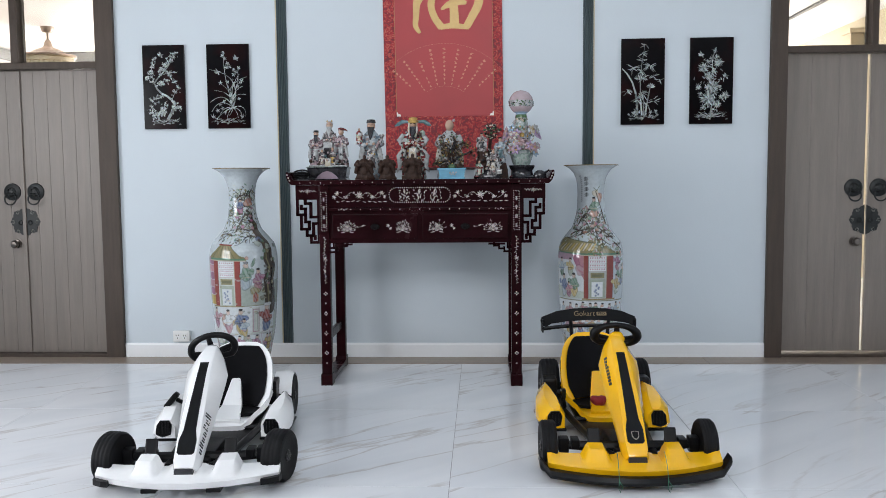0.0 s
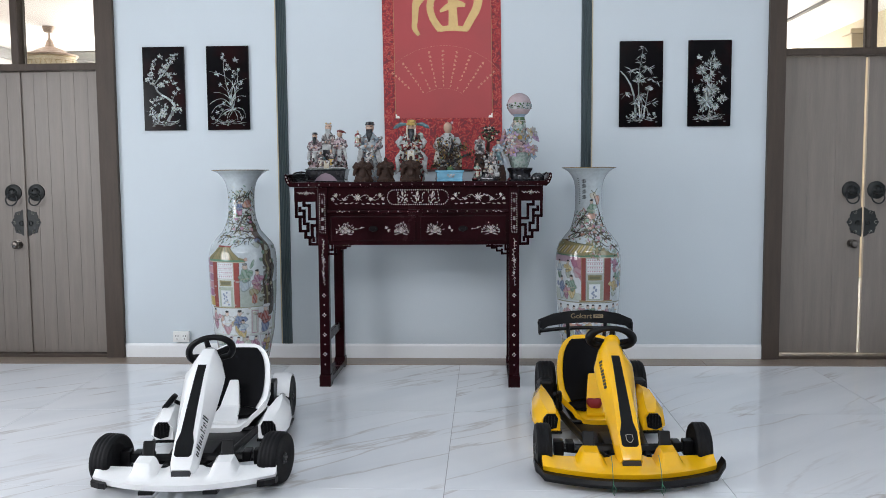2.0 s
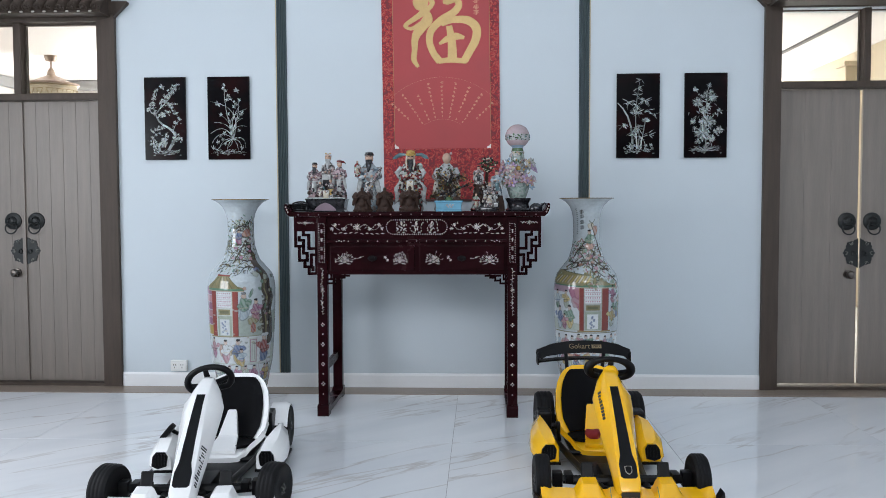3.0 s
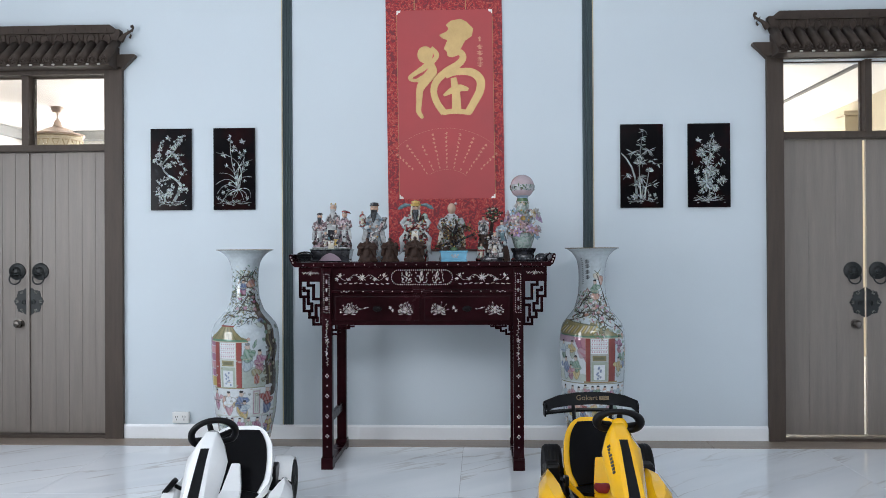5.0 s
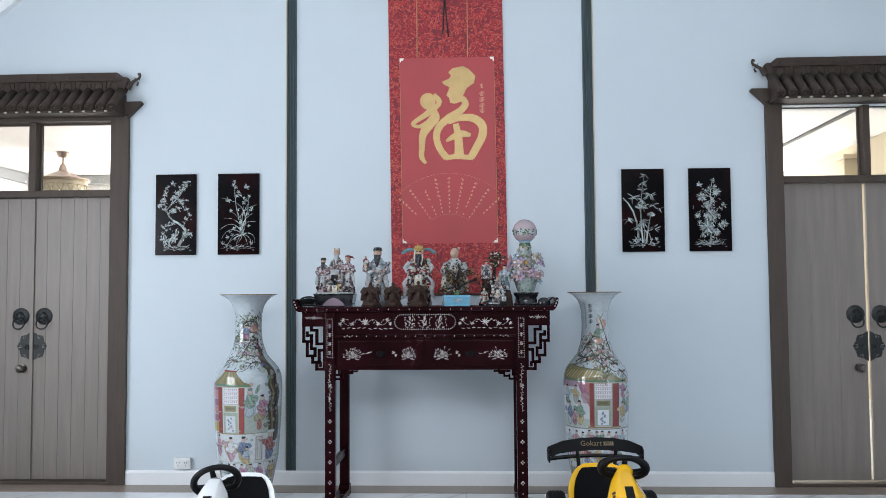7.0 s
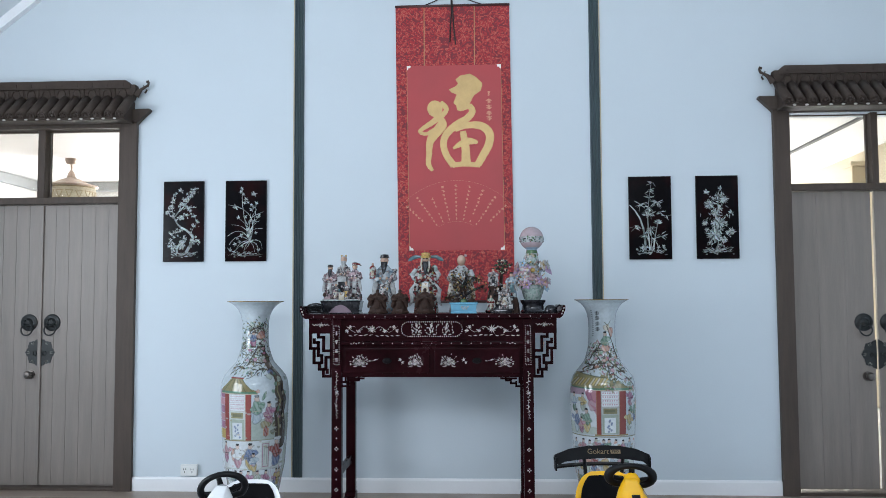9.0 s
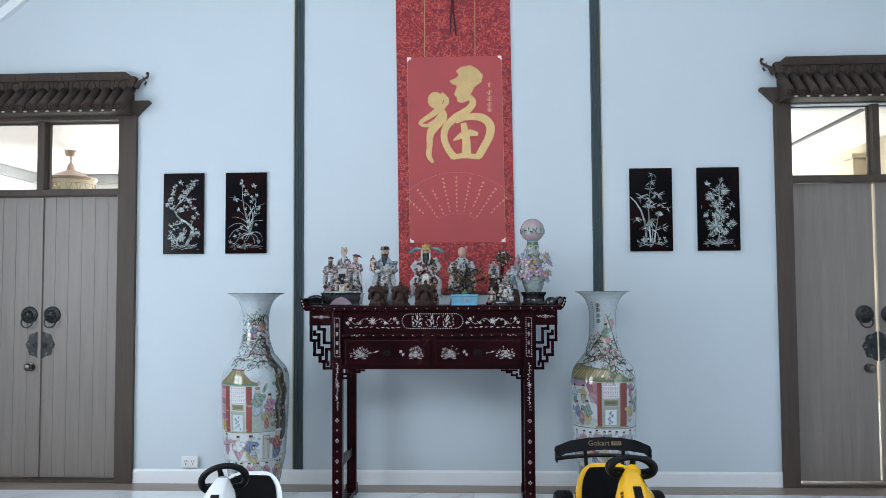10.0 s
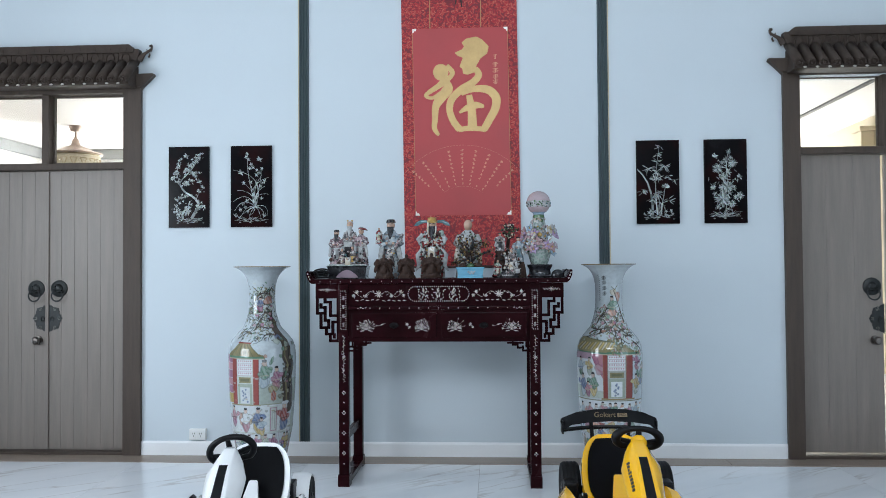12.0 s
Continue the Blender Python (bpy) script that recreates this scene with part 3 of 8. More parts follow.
XE, YE, CE = 5.20, 9.9, 3.30
bm = BM()
bx(bm, 0.001, XE, 0.161, YE, -0.12, -0.001)
tagged(part("floor_beyond_east", bm, M_MARBLE), "pale stone floor of the far room", "floor", kind="structure")
bm = BM()
bx(bm, 0.001, XE + 0.16, 0.161, YE + 0.16, CE, CE + 0.12)
tagged(part("ceiling_beyond_east", bm, M_ROOM), "white ceiling of the far room", "ceiling", kind="structure")
bm = BM()
bx(bm, XE, XE + 0.16, 0.161, YE + 0.16, 0, CE)
bx(bm, 0.001, XE, YE, YE + 0.16, 0, 0.4)
bx(bm, 0.001, XE, YE, YE + 0.16, 2.8, CE)
tagged(part("wall_beyond_east", bm, M_CREAM), "cream wall of the far room", "wall", kind="structure")
bm = BM()
bx(bm, 4.225, 4.275, 0.17, YE - 0.01, CE - 0.025, CE - 0.001)
tagged(part("ceiling_strip", bm, M_GREY), "grey strip across the ceiling of the far room", "trim", kind="structure")
bm = BM()
bx(bm, 5.03, XE - 0.001, 5.10, 5.32, 0.0, 3.10, 0.01)
bx(bm, 5.00, XE - 0.001, 5.06, 5.36, 3.101, 3.16, 0.01)
tagged(part("pilaster", bm, M_CREAM), "cream pilaster with a moulded cap", "pilaster", kind="structure")
bm = BM()
bx(bm, -60, 60, 10.2, 80, -0.3, -0.15)
tagged(part("ground", bm, mat("paving", (0.42, 0.40, 0.36), 0.85, scale=1.5)), "sunlit pale paving outdoors", "ground", kind="structure")

# ---- on the wall ----
def lacquer_mat():
    """Black lacquer with dim reddish reflections painted into its colour as patches."""
    m = mat("black_lacquer", (0.005, 0.0035, 0.004), 0.16, vary=0.5, scale=4, spec=0.13)
    n, link = m.node_tree.nodes, m.node_tree.links.new
    b = n["Principled BSDF"]
    tc, no, ramp = n.new("ShaderNodeNewGeometry"), n.new("ShaderNodeTexNoise"), n.new("ShaderNodeValToRGB")
    no.inputs["Scale"].default_value, no.inputs["Detail"].default_value = 4.5, 3
    e = ramp.color_ramp.elements
    # near-black to deep red: a reddish reflection put into the base colour
    e[0].position, e[0].color = 0.50, (0.0045, 0.004, 0.005, 1)
    e[1].position, e[1].color = 0.76, (0.020, 0.004, 0.004, 1)
    link(tc.outputs["Position"], no.inputs["Vector"])
    link(no.outputs["Fac"], ramp.inputs["Fac"])
    link(ramp.outputs["Color"], b.inputs["Base Color"])
    return m


M_LACQUER = lacquer_mat()
M_PEARL = shell_mat("mother_of_pearl", (0.02, 0.03, 0.032), (0.80, 0.90, 0.90))
M_PEARL_WARM = shell_mat("warm_pearl", (0.42, 0.36, 0.36), (0.98, 0.92, 0.88))


LAYER = [0]


def leaf_shape(bm, x, z, ang, ln, w, y0, y1, mi=0):
    """A pointed leaf or petal of thin shell."""
    c, s = math.cos(ang), math.sin(ang)
    LAYER[0] = (LAYER[0] + 1) % 97
    y0 -= LAYER[0] * 0.000012
    pts = []
    for u, v in ((0, 0), (0.3, 0.5), (0.65, 0.42), (1, 0), (0.65, -0.42), (0.3, -0.5)):
        pts.append((x + c * u * ln - s * v * w, z + s * u * ln + c * v * w))
    prism(bm, pts, y0, y1, mi=mi)


def blossom(bm, x, z, r, n, y0, y1, rng, mi=0):
    a0 = rng.random() * 6.28
    for k in range(n):
        leaf_shape(bm, x, z, a0 + k * 2 * math.pi / n, r * rng.uniform(0.75, 1.15), r * (0.42 if n < 7 else 0.22), y0, y1, mi)


def stem(bm, pts, w0, w1, y0, y1, mi=0):
    """A ribbon of shell along points, tapering from w0 to w1."""
    n = len(pts)
    L, R = [], []
    for i, (x, z) in enumerate(pts):
        a, b = pts[max(0, i - 1)], pts[min(n - 1, i + 1)]
        dx, dz = b[0] - a[0], b[1] - a[1]
        k = math.hypot(dx, dz) or 1
        w = (w0 + (w1 - w0) * i / (n - 1)) / 2
        L.append((x - dz / k * w, z + dx / k * w))
        R.append((x + dz / k * w, z - dx / k * w))
    for i in range(n - 1):
        LAYER[0] = (LAYER[0] + 1) % 97
        prism(bm, [L[i], L[i + 1], R[i + 1], R[i]], y0 - LAYER[0] * 0.000012, y1, mi=mi)


def bent(p0, p1, sag, n=8):
    """Points of an arc from p0 to p1 that bulges sideways by sag."""
    out = []
    for i in range(n + 1):
        t = i / n
        dx, dz = p1[0] - p0[0], p1[1] - p0[1]
        b = 4 * t * (1 - t) * sag
        out.append((p0[0] + dx * t - dz * b, p0[1] + dz * t + dx * b))
    return out


def design(kind, bm, rng, y0, y1):
    """The plants of the four lacquer panels, in a field 1 wide (-0.5 to 0.5) and 2 high."""
    F = lambda x, z, r, n=5: blossom(bm, x, z, r, n, y0, y1, rng)
    S = lambda p, a, b: stem(bm, p, a, b, y0, y1)
    V = lambda x, z, a, l, w: leaf_shape(bm, x, z, a, l, w, y0, y1)

    def spray(p, q, n, r, spread, sag=0.1):
        """A twig with blossoms and small leaves crowding along it."""
        pts = bent(p, q, sag)
        S(pts, 0.016, 0.006)
        for _ in range(n):
            x, z = rng.choice(pts[2:])
            x, z = max(-0.44, min(0.44, x + rng.gauss(0, spread))), z + rng.gauss(0, spread)
            if rng.random() < 0.6:
                F(x, z, r * rng.uniform(0.7, 1.25))
            else:
                V(x, z, rng.uniform(0, 6.28), r * rng.uniform(0.8, 1.5), 0.016)

    # the ground: tufts and a few bright pebbles
    for _ in range(46):
        x = rng.uniform(-0.30, 0.30)
        V(x, rng.uniform(0.13, 0.21), rng.choice((0.25, 2.9)) + rng.uniform(-0.4, 0.4), rng.uniform(0.05, 0.15), 0.011)
    for x in (-0.3, -0.05, 0.33):
        V(x, 0.11, 0.05, 0.06, 0.025)
    if kind == "plum":
        S([(0.07, 0.22), (0.15, 0.36), (0.23, 0.49), (0.24, 0.60), (0.17, 0.70), (0.06, 0.79), (-0.06, 0.85), (-0.16, 0.95), (-0.23, 1.10), (-0.12, 1.24), (0.0, 1.36), (0.12, 1.50), (0.22, 1.68), (0.28, 1.80)], 0.07, 0.010)
        S([(-0.14, 0.20), (-0.16, 0.32), (-0.10, 0.42), (0.06, 0.50)], 0.06, 0.02)
        for p, q, n in (((-0.22, 1.10), (-0.24, 1.64), 26), ((-0.22, 1.08), (-0.40, 1.26), 14), ((0.0, 1.30), (0.26, 1.34), 18), ((0.10, 1.48), (0.30, 1.80), 20), ((-0.1, 1.25), (0.05, 1.55), 26), ((-0.2, 1.0), (0.1, 1.14), 22), ((0.19, 0.68), (0.38, 0.98), 16), ((-0.02, 0.82), (-0.34, 0.70), 14), ((0.22, 0.50), (0.40, 0.50), 14), ((-0.1, 0.42), (-0.36, 0.40), 22), ((0.0, 0.30), (0.02, 0.60), 24), ((-0.2, 0.25), (-0.30, 0.55), 18), ((0.2, 0.35), (0.30, 0.62), 14)):
            spray(p, q, n, 0.042, 0.035)
        birds = ((-0.06, 1.74), (0.26, 1.11))
    elif kind == "orchid":
        root = (0.10, 0.50)
        for ex, ez, sag, w in ((-0.43, 1.40, -0.38, 0.030), (-0.44, 0.62, -0.42, 0.026), (0.44, 1.22, 0.36, 0.030), (0.40, 0.28, 0.45, 0.024), (0.30, 0.22, 0.30, 0.022), (-0.34, 0.16, -0.10, 0.024), (-0.34, 0.90, -0.30, 0.022), (-0.16, 1.06, -0.16, 0.020), (0.26, 1.28, 0.14, 0.022), (0.42, 0.80, 0.42, 0.022), (-0.04, 0.20, -0.15, 0.020), (0.22, 0.24, 0.12, 0.020), (-0.40, 0.40, -0.40, 0.018), (0.12, 1.18, 0.04, 0.020), (-0.06, 1.12, -0.08, 0.018), (0.34, 1.00, 0.24, 0.018), (0.0, 0.30, 0.1, 0.018), (-0.22, 0.30, -0.25, 0.018)):
            S(bent(root, (ex, ez), sag * 0.8, 12), w, 0.006)
        S(bent((0.10, 0.6), (-0.09, 1.82), 0.05), 0.014, 0.008)
        S(bent((0.10, 0.7), (0.24, 1.42), -0.06), 0.014, 0.008)
        for x, z in ((-0.10, 1.80), (-0.12, 1.72), (-0.06, 1.66), (0.0, 1.54), (-0.03, 1.45), (0.05, 1.47), (0.14, 1.40), (0.26, 1.43), (0.20, 1.34), (0.14, 1.28), (0.28, 1.08), (0.22, 1.0), (0.32, 1.12), (-0.02, 1.10), (-0.18, 1.08), (-0.1, 0.64), (-0.2, 0.56), (-0.14, 0.48), (-0.26, 0.42), (-0.08, 0.38), (0.24, 0.70)):
            F(x, z, rng.uniform(0.045, 0.065))
        for x, z in ((0.35, 0.3), (-0.42, 0.3)):
            for _ in range(10):
                V(x * 0.9, z - 0.06, rng.uniform(0.8, 2.3), rng.uniform(0.06, 0.12), 0.010)
        birds = ((0.20, 1.64), (-0.25, 1.32))
    elif kind == "bamboo":
        S([(-0.13, 0.22), (-0.13, 0.45), (-0.16, 0.72), (-0.24, 0.98), (-0.36, 1.18), (-0.48, 1.31)], 0.055, 0.022)
        S([(-0.02, 0.22), (-0.05, 0.6), (-0.06, 1.0), (-0.03, 1.4), (0.04, 1.86)], 0.034, 0.008)
        S([(0.06, 0.22), (0.10, 0.5), (0.17, 0.88)], 0.032, 0.014)
        S([(0.0, 0.22), (0.03, 0.5), (0.0, 0.8)], 0.026, 0.012)
        for x, z, n, r in ((0.04, 1.84, 4, 0.13), (-0.02, 1.66, 7, 0.14), (-0.03, 1.5, 7, 0.12), (-0.22, 1.32, 13, 0.17), (0.16, 1.36, 14, 0.17), (-0.02, 1.24, 12, 0.14), (0.0, 1.10, 10, 0.14), (-0.34, 0.80, 8, 0.15), (0.0, 0.72, 14, 0.17), (0.24, 0.56, 9, 0.16), (0.38, 1.04, 7, 0.12), (-0.12, 0.58, 9, 0.15), (0.1, 0.45, 8, 0.12), (0.24, 1.14, 8, 0.13)):
            for _ in range(n):
                V(x + rng.gauss(0, 0.02), z + rng.gauss(0, 0.015), rng.choice((-0.4, -0.9, -1.4, -2.2, -2.7, 0.4, 2.7)) + rng.uniform(-0.25, 0.25), r * rng.uniform(0.7, 1.1), 0.015)
        for x, z in ((-0.10, 1.06), (0.18, 0.86)):
            for k in range(7):
                V(x, z, 0.25 + k * 0.44, 0.11, 0.045)
        for _ in range(14):
            F(rng.uniform(-0.36, 0.40), rng.uniform(0.2, 0.34), rng.uniform(0.03, 0.06))
        birds = ()
    else:
        S([(-0.02, 0.2), (0.02, 0.5), (-0.06, 0.85), (0.02, 1.2), (0.02, 1.5), (0.08, 1.74)], 0.026, 0.010)
        for x, z, r, n in ((-0.08, 0.58, 0.20, 22), (0.03, 0.86, 0.19, 22), (-0.20, 1.30, 0.13, 16), (0.16, 1.42, 0.12, 14), (-0.06, 1.10, 0.11, 13), (0.14, 0.46, 0.12, 14), (0.33, 0.66, 0.11, 13), (-0.30, 0.86, 0.09, 10), (-0.26, 0.70, 0.07, 8), (0.07, 1.70, 0.07, 8), (0.0, 1.50, 0.09, 9), (0.12, 1.56, 0.07, 8), (-0.18, 0.40, 0.08, 8), (0.06, 1.22, 0.09, 9), (0.22, 0.62, 0.08, 8), (-0.10, 1.44, 0.07, 8)):
            F(x, z, r, n)
            if n > 12:
                F(x + 0.01, z, r * 0.6, n - 4)
        for _ in range(90):
            V(rng.gauss(0.0, 0.13), rng.uniform(0.30, 1.55), rng.uniform(0, 6.28), rng.uniform(0.05, 0.10), 0.022)
        for k in range(26):
            S(bent((-0.02, 0.16), (-0.36 + 0.029 * k, 0.20 + 0.10 * rng.random()), rng.uniform(-0.1, 0.1), 4), 0.010, 0.004)
        birds = ((-0.24, 1.58), (0.33, 1.08))
    for x, z in birds:
        V(x - 0.07, z, 0.25, 0.15, 0.05)
        V(x, z + 0.02, 1.9, 0.09, 0.04)
        V(x - 0.01, z + 0.01, 2.5, 0.08, 0.035)
        V(x + 0.01, z, -0.9, 0.06, 0.03)


def lacquer_panel(x0, x1, z0, z1, kind, seed, words):
    p = thing("lacquer_panel", Matrix.Translation(((x0 + x1) / 2, 0, z0)), words, "picture", "lacquer panels on the wall")
    w, h = (x1 - x0) / 2, z1 - z0
    bm = BM()
    bx(bm, -w, w, -0.020, -0.002, 0, h, 0.002)
    part("board", bm, M_LACQUER, p, "black lacquered board")
    rng = random.Random(seed)
    bm = BM()
    design(kind, bm, rng, -0.0222, -0.0195)
    for v in bm.verts:
        v.co.x *= 2 * w
        v.co.z *= h / 2
    tagged(part("inlay", bm, M_PEARL, p, "pale mother-of-pearl inlay"), kind="stuff")


lacquer_panel(-2.091, -1.788, 1.667, 2.263, "plum", 3, "black lacquer wall panel inlaid with a pearl plum tree")
lacquer_panel(-1.626, -1.320, 1.667, 2.263, "orchid", 5, "black lacquer wall panel inlaid with pearl orchids")
lacquer_panel(1.314, 1.616, 1.660, 2.256, "bamboo", 8, "black lacquer wall panel inlaid with pearl bamboo")
lacquer_panel(1.790, 2.088, 1.660, 2.256, "mum", 12, "black lacquer wall panel inlaid with pearl chrysanthemums")

# outlet
o = thing("wall_outlet", Matrix.Translation((-1.871, 0, 0.158)), "white double wall outlet above the skirting", "outlet")
part("plate", bx(BM(), -0.060, 0.060, -0.034, -0.001, -0.039, 0.039, 0.003), M_OUTLET, o)
for s in (-1, 1):
    b = part("socket", bx(BM(), s * 0.027 - 0.022, s * 0.027 + 0.022, -0.038, -0.0345, -0.026, 0.026, 0.002), M_OUTLET, o)
    bm = BM()
    for u, v in ((-0.008, 0.008), (0.008, 0.008), (0, -0.012)):
        bx(bm, s * 0.027 + u - 0.0022, s * 0.027 + u + 0.0022, -0.0389, -0.0381, v - 0.006, v + 0.006)
    part("slot", bm, M_BLACK, b)


# ---- the hanging scroll ----
def hanging_scroll():
    M_BRO = brocade_mat()
    M_PAPER = mat("red_paper", (0.42, 0.055, 0.058), 0.55, vary=0.07, scale=4, bump=0.08, bump_scale=200)
    M_GOLD = mat("gold_leaf", (0.37, 0.245, 0.095), 0.36, 0.4, vary=0.14, scale=9)
    M_PALE = mat("pale_gold_ink", (0.60, 0.27, 0.17), 0.6)
    M_CORD = mat("dark_cord", (0.03, 0.02, 0.02), 0.8)
    s = thing("hanging_scroll", Matrix(), "red brocade hanging scroll with a gold calligraphy character", "scroll")
    def lean(v):
        # it hangs a little out of true
        t = (3.54 - v.z) / 2.16
        v.x += 0.022 * t
        return v
    bm = BM()
    n = 24
    for i in range(n):
        z0, z1 = 1.37 + 2.17 * i / n, 1.37 + 2.17 * (i + 1) / n
        q = []
        for x, z in ((-0.367, z0), (0.472, z0), (0.472, z1), (-0.367, z1)):
            q.append((x, z))
        prism(bm, q, -0.010, -0.003, fn=lean)
    bmesh.ops.remove_doubles(bm, verts=bm.verts[:], dist=0.0002)
    bro = part("brocade", bm, M_BRO, s, "red figured brocade mount")
    for z in (3.545, 1.365):
        bm = BM()
        tube(bm, [(-0.37 + (0.022 if z < 2 else 0), -0.012, z), (0.475 + (0.022 if z < 2 else 0), -0.012, z)], 0.009, 10)
        part("rod", bm, mat("rod_wood", (0.06, 0.02, 0.018), 0.4), s, "thin dark wooden rod")
    # painted centre
    def paper(v):
        return Vector((-0.283 + (v.x + 0.5) * 0.690 + 0.017 * (1 - v.z), v.y, 1.737 + v.z * 1.36))
    bm = BM()
    prism(bm, [(-0.5, 0), (0.5, 0), (0.5, 1), (-0.5, 1)], -0.0135, -0.0105, fn=paper)
    pap = part("paper", bm, M_PAPER, s, "matt red paper")
    bm = BM()
    for a in (-0.5, 0.5):
        prism(bm, [(a - 0.002, 0), (a + 0.002, 0), (a + 0.002, 1), (a - 0.002, 1)], -0.0150, -0.0138, fn=paper)
    for x in (-0.155, 0.215):
        bx(bm, x - 0.003, x + 0.003, -0.0125, -0.0102, 3.10, 3.535)
    part("gold_border", bm, mat("dull_gold_line", (0.42, 0.22, 0.09), 0.5), s, "thin gold lines")
    bm = BM()
    for a in (-1, 1):
        for z, d in ((0.0, 1), (1.0, -1)):
            prism(bm, [(a * 0.5, z), (a * 0.455, z), (a * 0.465, z + d * 0.012), (a * 0.485, z + d * 0.013), (a * 0.486, z + d * 0.02), (a * 0.5, z + d * 0.023)], -0.0165, -0.0152, fn=paper)
    tagged(part("corner", bm, mat("silver_foil", (0.75, 0.68, 0.64), 0.35, 0.3), pap, "pale foil corners"), kind="stuff")

    # the great character, brushed in gold; u and v run across and down the paper
    bm = BM()
    def P(u, v):
        return (u - 0.5, 1 - v)
    def brush(pts, ws):
        fine, wide = [], []
        m = len(pts)
        for i in range(m - 1):
            p = [pts[max(0, i - 1)], pts[i], pts[i + 1], pts[min(m - 1, i + 2)]]
            for k in range(6):
                t = k / 6
                c = [0.5 * (2 * p[1][j] + (p[2][j] - p[0][j]) * t + (2 * p[0][j] - 5 * p[1][j] + 4 * p[2][j] - p[3][j]) * t * t + (3 * p[1][j] - p[0][j] - 3 * p[2][j] + p[3][j]) * t ** 3) for j in (0, 1)]
                fine.append(c)
                wide.append(ws[i] + (ws[i + 1] - ws[i]) * t)
        fine.append(pts[-1])
        wide.append(ws[-1])
        L, R = [], []
        for i, (x, y) in enumerate(fine):
            a, b = fine[max(0, i - 1)], fine[min(len(fine) - 1, i + 1)]
            dx, dy = (b[0] - a[0]) * 0.69, (b[1] - a[1]) * 1.36
            k = math.hypot(dx, dy) or 1
            w = wide[i] / 2
            L.append(P(x - dy / k * w, y + dx / k * w * 0.507))
            R.append(P(x + dy / k * w, y - dx / k * w * 0.507))
        brush.depth -= 0.00002
        for i in range(len(fine) - 1):
            brush.depth -= 0.000004
            prism(bm, [L[i], L[i + 1], R[i + 1], R[i]], brush.depth, -0.0137, fn=paper)
    brush.depth = -0.0145
    # the profile under a brimmed hat, one filled shape with a softened outline
    head = [(280, 195), (318, 178), (330, 163), (316, 143), (340, 122), (392, 112), (422, 128), (457, 165), (448, 203), (412, 228), (392, 265), (380, 300), (345, 312), (322, 306), (318, 280), (303, 268), (322, 222), (296, 212)]
    C = lambda x, y: ((x - 62) / 493, (y - 65) / 980)
    pts = []
    for i, p in enumerate(head):
        a0, c0 = head[i - 1], head[(i + 1) % len(head)]
        pts += [C(p[0] * 0.82 + a0[0] * 0.18, p[1] * 0.82 + a0[1] * 0.18), C(p[0] * 0.97 + (a0[0] + c0[0]) * 0.015, p[1] * 0.97 + (a0[1] + c0[1]) * 0.015), C(p[0] * 0.82 + c0[0] * 0.18, p[1] * 0.82 + c0[1] * 0.18)]
    prism(bm, [P(*p) for p in pts], brush.depth, -0.0137, fn=paper)
    ring = [C(206 + 40 * math.cos(k * 0.2618), 296 + 44 * math.sin(k * 0.2618)) for k in range(24)]
    prism(bm, [P(*p) for p in ring], brush.depth - 0.0001, -0.0137, fn=paper)
    T = lambda *xy: [C(*p) for p in xy]
    # neck running into the left wall of the field, then its right wall, foot and cross
    brush(T((384, 280), (402, 312), (374, 350), (312, 388), (262, 436), (248, 492), (266, 552), (300, 600)), [0.06, 0.07, 0.075, 0.08, 0.075, 0.07, 0.07, 0.075])
    brush(T((310, 412), (372, 388), (446, 392), (488, 432), (484, 490), (452, 550), (425, 598)), [0.04, 0.065, 0.085, 0.09, 0.085, 0.08, 0.075])
    brush(T((292, 600), (350, 592), (436, 600)), [0.05, 0.055, 0.05])
    brush(T((350, 418), (362, 500), (364, 590)), [0.06, 0.085, 0.10])
    brush(T((298, 510), (338, 486), (384, 472), (426, 480)), [0.02, 0.065, 0.075, 0.03])
    # the small bowed shape beside it
    brush(T((236, 262), (262, 290), (262, 312), (232, 345)), [0.05, 0.055, 0.05, 0.05])
    brush(T((226, 338), (196, 366), (140, 402), (126, 420), (160, 430), (214, 402), (262, 384)), [0.07, 0.06, 0.045, 0.035, 0.035, 0.05, 0.03])
    brush(T((232, 345), (240, 385), (196, 440), (176, 480), (172, 540), (168, 590), (190, 626)), [0.06, 0.11, 0.10, 0.075, 0.06, 0.055, 0.03])
    part("character", bm, M_GOLD, pap, "large gold brushed character")
    # the fan of writing below: its arcs and columns of small unreadable marks
    bm = BM()
    def fan(r, a):
        return P(0.5 + r * math.sin(a) / 0.69, 1.02 - r * math.cos(a) / 1.36)
    for k in range(44):
        a0, a1 = -0.93 + 1.86 * k / 44, -0.93 + 1.86 * (k + 0.7) / 44
        prism(bm, [fan(0.534, a0), fan(0.534, a1), fan(0.5355, a1), fan(0.5355, a0)], -0.0146, -0.0138, fn=paper)
        if abs(a0) < 0.6:
            prism(bm, [fan(0.236, a0), fan(0.236, a1), fan(0.2373, a1), fan(0.2373, a0)], -0.0146, -0.0138, fn=paper)
    rng = random.Random(4)
    for k in range(9):
        a = -0.80 + 1.60 * k / 8
        for r in [0.50 - 0.030 * i for i in range(9 if k not in (0, 8) else 6)]:
            if rng.random() < 0.08:
                continue
            for q in range(3):
                h = 0.011
                rr, aa, w = r - 0.005 * q + 0.004, a + rng.uniform(-0.01, 0.01), rng.uniform(0.010, 0.02)
                prism(bm, [fan(rr, aa - w), fan(rr, aa + w), fan(rr - 0.0036, aa + w), fan(rr - 0.0036, aa - w)], -0.0146, -0.0138, fn=paper)
